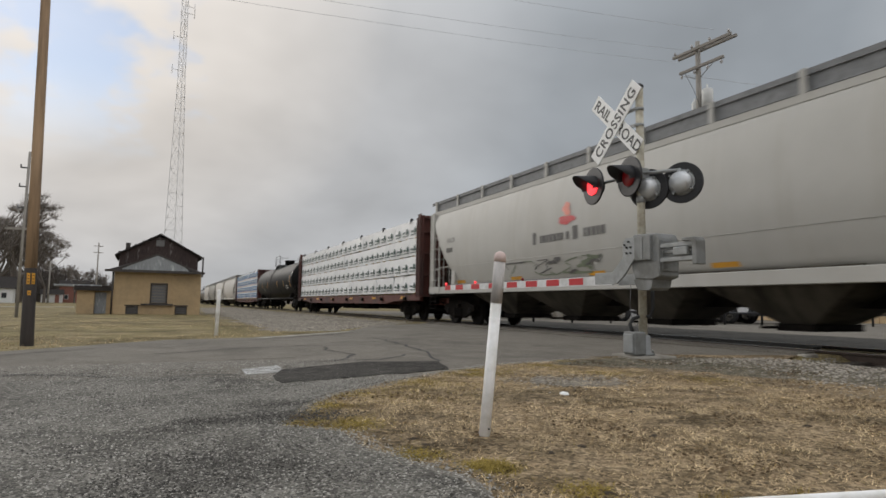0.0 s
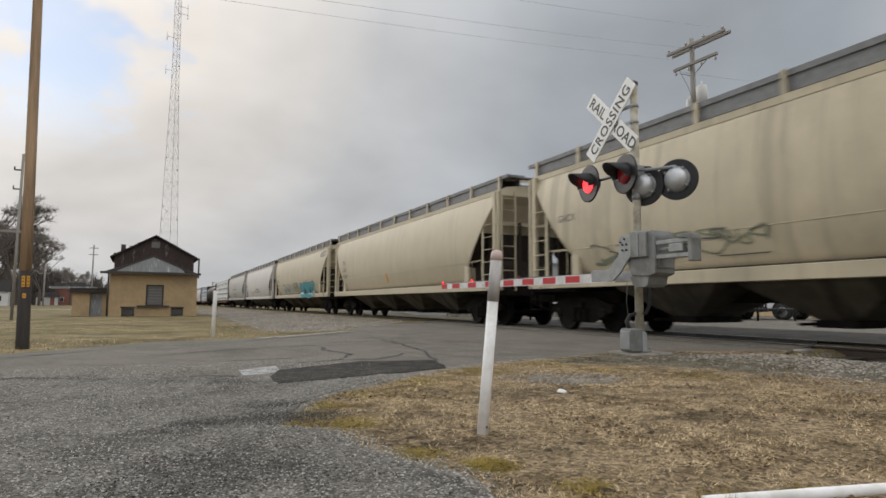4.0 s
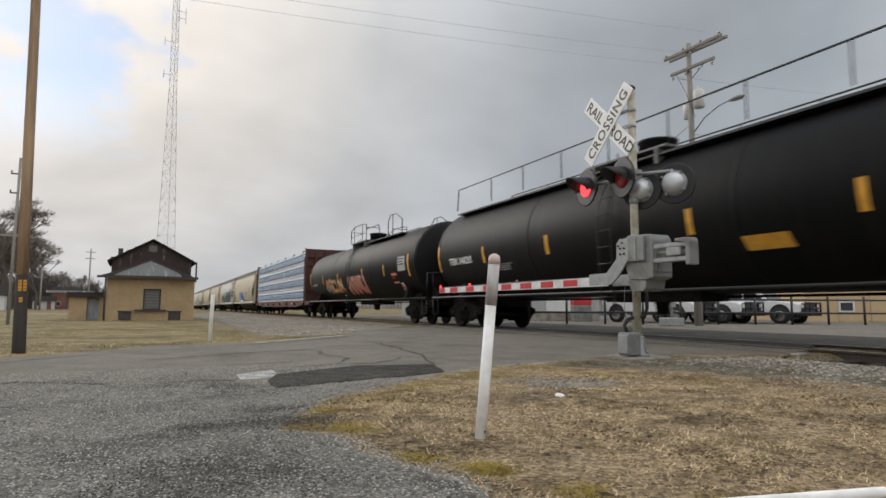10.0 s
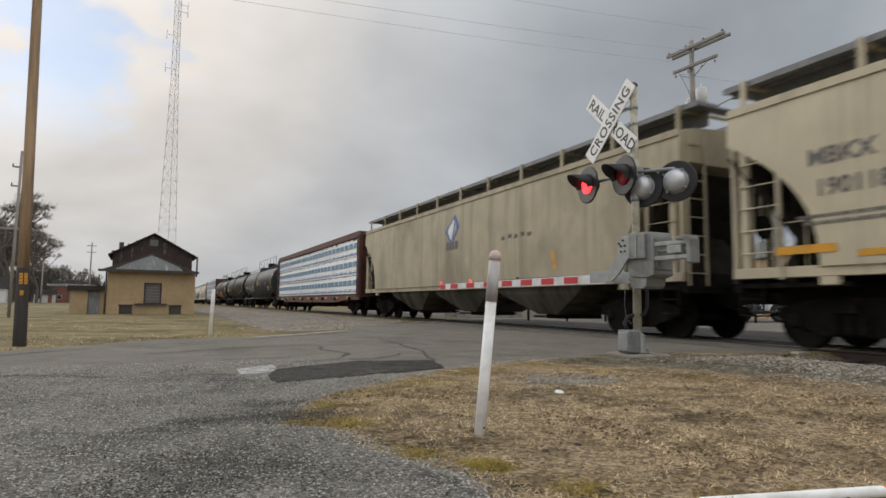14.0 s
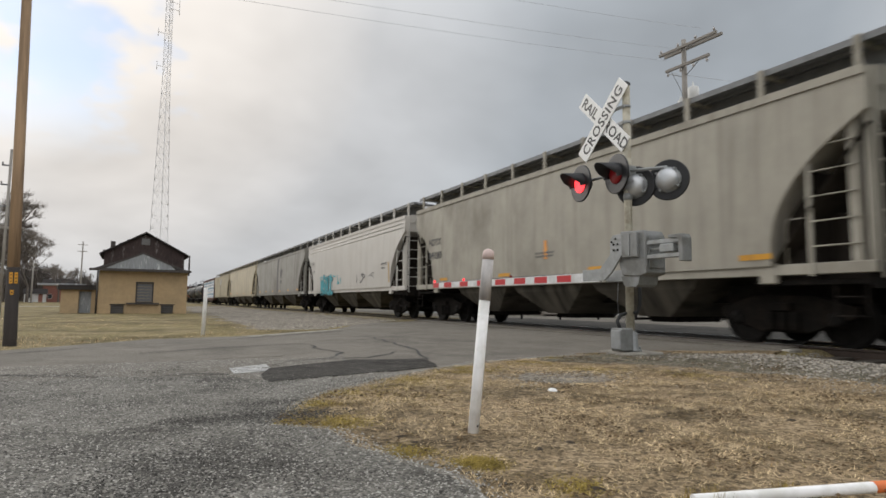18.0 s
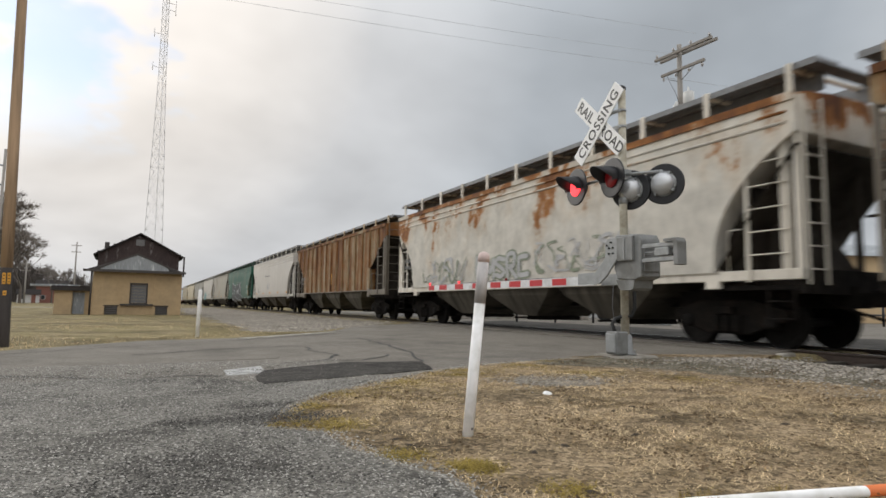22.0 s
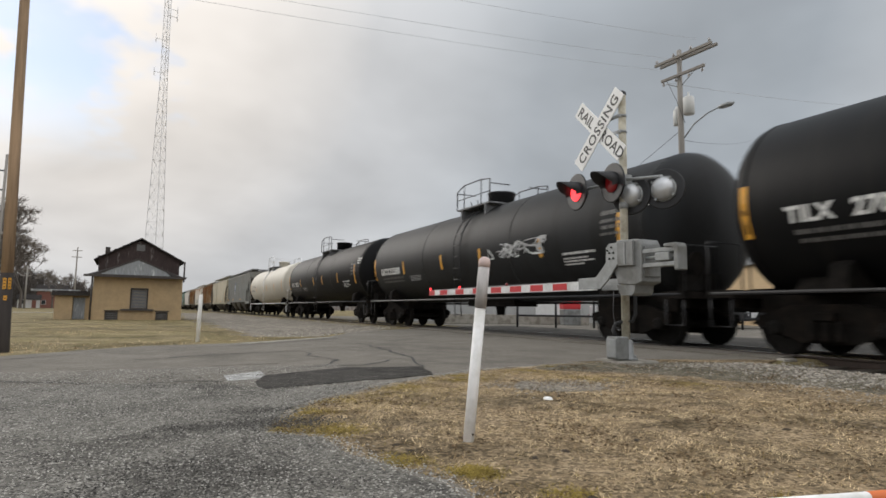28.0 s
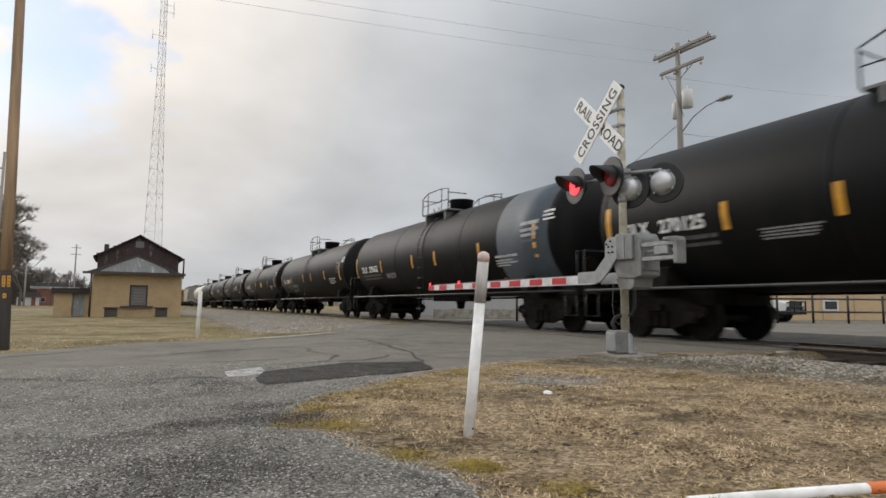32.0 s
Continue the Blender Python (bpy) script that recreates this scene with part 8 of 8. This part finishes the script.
    throwup(car, h - 10.8, 1.24, 4.6, 0.80, over_sill(sf), 61, 7, "sprayteal", "spraydark", 0.34, 0.0, "spraypale")
    stencil(car, "GATX", h - 16.9, 3.74, 0.46, sf, "stencilblack", bold=0.02, space=1.2)
    reflectors(car, h, 5, 1.48, sf)
    # cream hopper with a lettered side
    car, h, sf = hopper(-40.79, 20.9, CREAM, "round", "paintclean", "clean cream curved-side covered hopper")
    stencil(car, "TILX", h - 2.0, 2.85, 0.28, sf, "stencilgrey"); stencil(car, "57376", h - 2.0, 2.45, 0.28, sf, "stencilgrey"); bars(car, h - 2.0, 2.2, [(0, 1.0, 0.06), (0.1, 0.7, 0.05)], sf)
    patch(car, "reflector", "yellow", h - 1.2, 2.2, 0.14, 0.4, sf); patch(car, "reflector", "sprayorange", h - 9.1, 1.65, 0.22, 0.4, sf, skew=-0.3)
    car, h, sf = hopper(-61.75, 20.84, CREAM, "round", "paint", "cream curved-side covered hopper with faint scrawled tags")
    stencil(car, "GACX", h - 1.5, 2.8, 0.26, sf, "stencilgrey")
    scrawl(car, ("spraygrey", "stencilgrey"), h - 2.6, 1.6, 4.8, 0.5, sf, 70, 8, 0.05)
    stencil(car, "GATX", h - 16.9, 3.74, 0.46, sf, "stencilblack", bold=0.02, space=1.2)
    # white hopper, heavily tagged
    car, h, sf = hopper(-82.59, 20.69, WHITE, "round", "paintclean", "white curved-side covered hopper covered in dark teal graffiti")
    stencil(car, "GACX", h - 1.2, 2.75, 0.26, sf, "stencilgrey"); bars(car, h - 1.2, 2.5, [(0, 0.5, 0.12)], sf)
    scrawl(car, ("spraygrey", "sprayorange"), h - 2.2, 1.5, 2.2, 0.7, sf, 80, 5, 0.07)
    for i in range(5):
        blob(car, "spraymist", h - 10.6 - i * 1.4, 2.1 + 0.15 * (i % 2), 2.0, 1.3, sf, 84 + i, -0.006 + 0.001 * i, "graffiti_haze")
    throwup(car, h - 4.3, 1.46, 5.6, 1.05, sf, 83, 6, "spraydark", "spraypale", 0.30, 0.0, "sprayteal")
    throwup(car, h - 10.1, 1.46, 6.6, 1.35, sf, 88, 8, "spraydark", "sprayteal", 0.38, 0.0, "spraypale")
    scrawl(car, ("spraypale", "sprayblack"), h - 10.3, 1.5, 6.2, 1.3, sf, 89, 8, 0.06, 0.024)
    patch(car, "reflector", "yellow", h - 15.2, 1.62, 1.5, 0.14, sf, 0.05); patch(car, "reflector", "yellow", h - 12.4, 1.56, 0.6, 0.12, sf, 0.05)
    stencil(car, "GATX", h - 16.7, 3.74, 0.46, sf, "stencilblack", bold=0.02, space=1.2)
    # cream hopper with a blue tag
    car, h, sf = hopper(-103.28, 20.45, CREAM, "round", "paintclean", "cream curved-side covered hopper with a blue tag", gap=1.3)
    throwup(car, h - 6.8, 1.50, 3.4, 0.85, sf, 92, 5, "spraywhite", "redref", 0.34)
    throwup(car, h - 6.8, 1.52, 3.4, 0.82, sf, 92, 5, "sprayblue", "spraypale", 0.22, 0.014)
    patch(car, "sprayed_band", "sprayblue", h - 7.2, 1.38, 2.6, 0.16, over_sill(sf), 0.0)
    scrawl(car, ("sprayblack",), h - 12.4, 2.1, 1.4, 0.34, sf, 95, 4, 0.05)
    patch(car, "reflector", "yellow", h - 14.7, 1.75, 0.3, 0.22, sf)
    bars(car, h - 15.0, 2.75, [(0, 0.9, 0.18), (0, 0.7, 0.14)], sf, "stencilgrey")
    bars(car, h - 1.75, 2.95, [(0, 0.7, 0.2)], sf, "stencilgrey"); stencil(car, "775231", h - 1.75, 2.58, 0.26, sf, "stencilgrey")
    lumber_car(-123.75, 25.71, "blue", "oxide-red bulkhead flat car stacked with blue-printed lumber", rear=1.25)
    # three black tank cars
    car, h, sf = tank(-149.46, 20.56, BLACK, "black tank car tagged in orange and salmon", rail="rear")
    stencil(car, "CSTX 220245", h - 1.2, 2.05, 0.20, sf, "stencilwhite")
    throwup(car, h - 4.5, 1.60, 3.6, 0.62, sf, 111, 5, "sprayorange", "spraygrey", 0.17, 0.0)
    scrawl(car, ("sprayblack", "spraywhite"), h - 4.4, 1.65, 3.5, 0.55, sf, 112, 8, 0.04, 0.02)
    throwup(car, h - 9.0, 1.52, 3.2, 0.66, sf, 121, 4, "spraypink", "spraypink", 0.24, 0.0)
    scrawl(car, ("spraygrey", "spraywhite"), h - 9.1, 1.6, 3.0, 0.7, sf, 122, 6, 0.04, 0.02)
    bars(car, h - 4.4, 2.0, [(0, 1.1, 0.03), (0.05, 0.95, 0.03)], sf, "placard")
    patch(car, "placard", "placard", -h + 2.5, 2.25, 0.85, 0.62, sf, label="grey lettering panel"); bars(car, -h + 2.45, 2.74, [(0, 0.7, 0.07), (0, 0.6, 0.06), (0, 0.7, 0.06)], sf, "stencilblack", 0.008)
    patch(car, "placard", "spraypink", -h + 3.42, 1.76, 0.62, 0.44, sf); bars(car, -h + 3.36, 2.05, [(0, 0.5, 0.05), (0, 0.4, 0.04)], sf, "redref", 0.008)
    patch(car, "placard", "stencilwhite", -h + 2.85, 1.40, 0.36, 0.36, sf, 0.01, 0.5); blob(car, "redref", -h + 2.58, 1.58, 0.26, 0.26, sf, 9, 0.015, "placard")
    car, h, sf = tank(-170.02, 20.78, BLACK, "black tank car with a full-length railed walkway", rail="long")
    tank_marks(car, h, sf, "TEIX 340293"); patch(car, "placard", "yellow", h - 13.25, 1.72, 0.9, 0.26, sf, skew=-0.2)
    car, h, sf = tank(-190.8, 21.0, (0.026, 0.032, 0.038), "slate-grey tank car with a railed walkway over its rear half", rail="half")
    tank_marks(car, h, sf, "CBTX 784976"); patch(car, "placard", "yellow", h - 10.3, 2.38, 0.85, 0.40, sf, 0.008, label="yellow placard"); bars(car, h - 10.36, 2.64, [(0, 0.7, 0.06), (0, 0.6, 0.05), (0, 0.65, 0.05)], sf, "stencilblack", 0.014)
    scrawl(car, ("spraygrey", "placard"), h - 3.5, 1.85, 4.4, 0.5, sf, 130, 10, 0.06)
    lumber_car(-211.8, 25.0, "pale", "oxide-red centre-beam flat car with pale printed lumber", beam=True)
    # grain hoppers
    car, h, sf = hopper(-237.0, 21.4, TAN, "flat", "paintgrimy", "soiled cream covered hopper with a blue diamond emblem", bays=3, ridges=False)
    leaf_emblem(car, h - 9.95, 3.32, 1.25, 1.1, sf); bars(car, h - 9.5, 2.60, [(0, 1.0, 0.30)], sf, "stencilgrey")
    for i in range(5):
        bars(car, h - 13.4 - i * 0.35, 2.62 + 0.04 * (i % 2), [(0, 0.2, 0.12)], sf, "sprayblack")
    patch(car, "reflector", "yellow", h - 16.0, 1.62, 0.15, 0.5, sf, skew=-0.2)
    stencil(car, "53415", h - 1.0, 2.25, 0.2, sf, "stencilgrey")
    car, h, sf = hopper(-258.38, 22.15, CREAM, "flat", "paint", "cream covered hopper with black stencilled marks", bays=3, ridges=False)
    stencil(car, "MBKX", h - 1.5, 2.95, 0.38, sf, "stencilgrey", bold=0.008); stencil(car, "190118", h - 1.6, 2.45, 0.38, sf, "stencilgrey", bold=0.008); bars(car, h - 1.3, 2.1, [(0, 1.6, 0.06), (0.1, 1.3, 0.06)], sf)
    patch(car, "reflector", "yellow", h - 0.9, 1.55, 1.0, 0.14, sf)
    reflectors(car, h, 4, 1.46, sf)
    car, h, sf = hopper(-280.56, 21.6, GREY, "flat", "paintgrimy", "grey covered hopper with a dark vertical stain and worn emblem", bays=3, ridges=False)
    patch(car, "stain", "stencilgrey", h - 10.8, 1.45, 0.7, 2.7, sf); blob(car, "stencilgrey", h - 12.6, 2.9, 0.8, 0.9, sf, 8, 0.0, "emblem"); bars(car, h - 12.2, 2.1, [(0, 0.8, 0.25)], sf, "stencilgrey")
    reflectors(car, h, 6, 1.46, sf)
    car, h, sf = hopper(-302.19, 18.05, (0.55, 0.525, 0.485), "flat", "paintclean", "white covered hopper with a teal tag", bays=3)
    stencil(car, "FURX", h - 1.1, 2.95, 0.32, sf, "stencilgrey"); stencil(car, "841295", h - 1.1, 2.42, 0.30, sf, "stencilgrey"); bars(car, h - 1.0, 1.9, [(0, 0.8, 0.05)], sf)
    throwup(car, h - 3.5, 1.16, 2.7, 0.95, over_sill(sf), 141, 5, "sprayteal", "spraydark", 0.17, 0.0)
    scrawl(car, ("sprayteal",), h - 3.5, 1.25, 2.7, 0.95, over_sill(sf), 142, 6, 0.06, 0.018)
    scrawl(car, ("sprayteal",), h - 6.3, 1.7, 1.5, 0.45, sf, 143, 3, 0.07)
    scrawl(car, ("stencilgrey",), h - 10.6, 1.65, 2.6, 0.4, sf, 144, 5, 0.05)
    patch(car, "reflector", "lumber", h - 15.1, 1.55, 0.15, 0.9, sf, skew=-0.1); bars(car, h - 14.2, 2.35, [(0, 0.7, 0.1), (0, 0.5, 0.08)], sf)
    car, h, sf = hopper(-320.26, 17.78, (0.37, 0.345, 0.29), "flat", "paintgrimy", "grimy grey-beige covered hopper with black stencils", bays=3, ridges=False)
    stencil(car, "NDYX", h - 1.3, 2.78, 0.36, sf, "stencilblack", bold=0.006); stencil(car, "849280", h - 1.3, 2.28, 0.36, sf, "stencilblack", bold=0.006)
    patch(car, "reflector", "sprayorange", h - 8.6, 1.85, 0.14, 0.5, sf); bars(car, h - 8.2, 2.0, [(0, 0.8, 0.05), (0, 0.8, 0.05)], sf)
    reflectors(car, h, 4, 1.46, sf)
    car, h, sf = hopper(-338.03, 19.3, (0.013, 0.098, 0.064), "flat", "paint", "dark green covered hopper with white-outlined graffiti", bays=3)
    stencil(car, "BNSF", h - 1.6, 2.62, 0.24, sf, "stencilwhite"); stencil(car, "477672", h - 1.6, 2.25, 0.24, sf, "stencilwhite")
    throwup(car, h - 4.6, 1.22, 7.2, 1.35, over_sill(sf), 163, 6, "sprayblack", "spraywhite", 0.60, 0.0)
    scrawl(car, ("spraywhite",), h - 7.2, 1.3, 3.0, 0.7, sf, 164, 4, 0.07, 0.02)
    bars(car, h - 15.5, 2.35, [(0, 0.8, 0.10), (0, 0.75, 0.10)], sf, "stencilwhite"); bars(car, h - 15.6, 1.90, [(0, 0.75, 0.09), (0, 0.7, 0.07), (0, 0.75, 0.07)], sf, "stencilwhite"); patch(car, "reflector", "yellow", h - 16.45, 1.40, 0.16, 0.95, sf)
    patch(car, "reflector", "yellow", h - 10.9, 1.65, 0.12, 0.6, sf)
    bars(car, h - 5.6, 3.05, [(0, 8.0, 0.42)], sf, "ghost", -0.004, "ghost_letter")
    for i in range(8):
        patch(car, "reflector", "stencilwhite", h - 2.2 - i * 2.0, 1.18, 0.5, 0.07, lambda z: 1.535)
    car, h, sf = hopper(-357.64, 18.5, (0.56, 0.53, 0.48), "flat", "paintclean", "white covered hopper with worn grey stencils", bays=3)
    stencil(car, "SHPX", h - 1.5, 2.95, 0.26, sf, "stencilgrey"); stencil(car, "454932", h - 1.5, 2.40, 0.26, sf, "stencilgrey"); bars(car, h - 6.6, 2.9, [(0, 2.0, 0.10)], sf, "stencilgrey"); scrawl(car, ("stencilgrey",), h - 3.0, 1.65, 1.1, 0.7, sf, 171, 4, 0.035)
    scrawl(car, ("placard",), h - 7.5, 1.85, 1.3, 0.5, sf, 172, 5, 0.06); reflectors(car, h, 5, 1.46, sf)
    RUST = (0.50, 0.38, 0.24)
    car, h, sf = hopper(-376.14, 18.66, RUST, "ribbed", "rusty", "heavily rusted ribbed covered hopper", bays=3, gap=1.55, sillcolor=(0.13, 0.11, 0.085))
    patch(car, "reflector", "yellow", h - 8.6, 1.75, 0.14, 0.6, lambda z: 1.53); bars(car, h - 1.6, 2.2, [(0, 0.9, 0.16), (0, 0.7, 0.12)], lambda z: 1.53, "stencilgrey")
    car, h, sf = hopper(-394.8, 18.2, (0.72, 0.67, 0.58), "flat", "paintrust", "white covered hopper patched with rust and grey tags", bays=3)
    scrawl(car, ("spraygrey", "placard"), h - 2.6, 1.5, 3.4, 0.75, sf, 180, 10, 0.06)
    throwup(car, h - 6.6, 1.52, 3.0, 0.62, sf, 181, 5, "placard", "spraygrey", 0.13, 0.0)
    scrawl(car, ("spraygrey", "placard"), h - 9.8, 1.6, 3.6, 0.75, sf, 182, 10, 0.06)
    bars(car, h - 0.9, 2.35, [(0, 0.5, 0.14), (0, 0.5, 0.12)], sf, "stencilgrey")
    car, h, sf = hopper(-412.97, 19.0, RUST, "ribbed", "rusty", "rust-streaked ribbed covered hopper with grey end", bays=3, gap=1.65, sillcolor=(0.13, 0.11, 0.085))
    patch(car, "reflector", "yellow", h - 15.2, 1.55, 0.9, 0.14, lambda z: 1.53)
    car, h, sf = hopper(-432.04, 18.9, (0.45, 0.405, 0.30), "flat", "paintgrimy", "dirt-streaked cream covered hopper", bays=3, ridges=False)
    stencil(car, "TILX", h - 1.0, 2.75, 0.22, sf, "stencilgrey"); bars(car, h - 1.0, 2.5, [(0, 0.6, 0.14), (0, 0.7, 0.05), (0, 0.6, 0.05)], sf)
    for dy in (4.3, 7.4, 10.0):
        patch(car, "reflector", "yellow", h - dy, 1.65, 0.13, 0.55, sf, skew=-0.15)
    patch(car, "reflector", "sprayorange", h - 15.9, 1.55, 0.2, 1.0, sf, skew=-0.1)
    reflectors(car, h, 4, 1.46, sf)
    car, h, sf = hopper(-450.95, 19.0, (0.225, 0.228, 0.215), "ribbed", "paint", "grey ribbed covered hopper with a white and blue diamond emblem", bays=3, gap=1.45)
    leaf_emblem(car, h - 7.4, 3.0, 1.25, 1.25, lambda z: 1.60); bars(car, h - 7.1, 2.15, [(0, 0.7, 0.42)], lambda z: 1.60, "placard", 0.0)
    for dy in (1.2, 5.6, 11.5):
        patch(car, "reflector", "yellow", h - dy, 1.5, 0.7, 0.16, lambda z: 1.60)
    LAST = (7.75, 4.75, 2.75, -1.5, -4.7, -7.5)
    # white tank, then the long string of black ones
    car, h, sf = tank(-470.24, 17.84, (0.52, 0.485, 0.41), "cream-white tank car with faintly streaked shell", paint="paintclean")
    stencil(car, "UTLX", h - 1.1, 2.55, 0.34, sf, "stencilgrey"); stencil(car, "640462", h - 2.5, 2.55, 0.34, sf, "stencilgrey"); bars(car, h - 1.3, 2.3, [(0, 1.3, 0.05), (0, 1.6, 0.05)], sf)
    patch(car, "stencil_panel", "spraygrey", h - 5.7, 1.50, 0.5, 0.40, sf)
    for f, s, w, c, tag in ((-488.08, 17.98, "TILX 290021", BLACK, None), (-506.06, 18.75, "GATX 232580", (0.022, 0.023, 0.024), "spraywhite"), (-524.81, 17.83, "TILX 270554", BLACK, "spraywhite"),
                            (-542.64, 18.82, "TILX 294027", BLACK, None), (-561.46, 18.04, "TILX 270689", BLACK, "sprayorange"), (-579.5, 18.05, "TILX 270632", BLACK, None), (-597.25, 18.2, "TILX 270125", BLACK, None)):
        car, h, sf = tank(f, s, c, "black tank car with white stencils and yellow bars", marks=LAST if f < -590 else None, top=4.26 if f < -590 else 4.30, half=1.12, rise=0.82, shift=1.5 if f < -590 else 0.0, drop=0.26 if f < -590 else 0.15)
        tank_marks(car, h, sf, w, inset=1.75 if f == -542.64 else 1.2 if f < -590 else 1.38, large=True)
        if f == -579.5:
            part("repainted_band", lambda bm: bm_lathe(bm, [(-h + 0.66, 1.656), (-h + 3.2, 1.656)], "y", 48, at=(0, 0, 2.65)), "bluegrey", car, "blue-grey repainted band near the end")
            bars(car, -h + 1.9, 2.90, [(0, 0.85, 0.10), (0, 0.8, 0.08), (0.04, 0.75, 0.08)], lambda z: sf(z) + 0.012, "placard", 0.006)
        if f == -542.64:
            patch(car, "placard", "yellow", h - 9.9, 2.20, 0.78, 0.34, sf, 0.006, label="yellow placard")
        if tag == "spraywhite":
            scrawl(car, (tag, "placard"), -h + 7.0, 2.25, 3.0, 0.40, sf, 200, 8, 0.05)
        elif tag:
            scrawl(car, ("spraygrey",), h - 2.4, 1.6, 2.8, 0.4, sf, 210, 6, 0.06)


build_train()
scatter()


def motions():
    """The train rolls away at an even speed; its wheels turn while it passes the crossing."""
    T = 32.0
    for car, y in CARS + LOADS:
        walk(car, [(0.0, pose(TRACK_X, y, RAIL_Z)), (T, pose(TRACK_X, y + SPEED * T, RAIL_Z))])
    start = dict((c.name, y) for c, y in CARS)
    turn = SPEED / FPS / WHEEL_R
    for w, car, off, dy in WHEELS:
        y0 = start[car.name] + off
        f0 = max(0, int((-9 - y0) / SPEED * FPS))
        f1 = min(int(T * FPS), int((58 - y0) / SPEED * FPS))
        rows = [(0.0, 0.0)] if f0 > 0 else []
        for k, f in enumerate(range(f0, f1 + 1)):
            rows.append((f / FPS, -k * turn))
        if not rows:
            rows = [(0.0, 0.0)]
        if rows[-1][0] < T:
            rows.append((T, rows[-1][1]))
        walk(w, [(t, Matrix.Translation((0, dy, WHEEL_R)) @ Matrix.Rotation(a, 4, "X")) for t, a in rows])


motions()
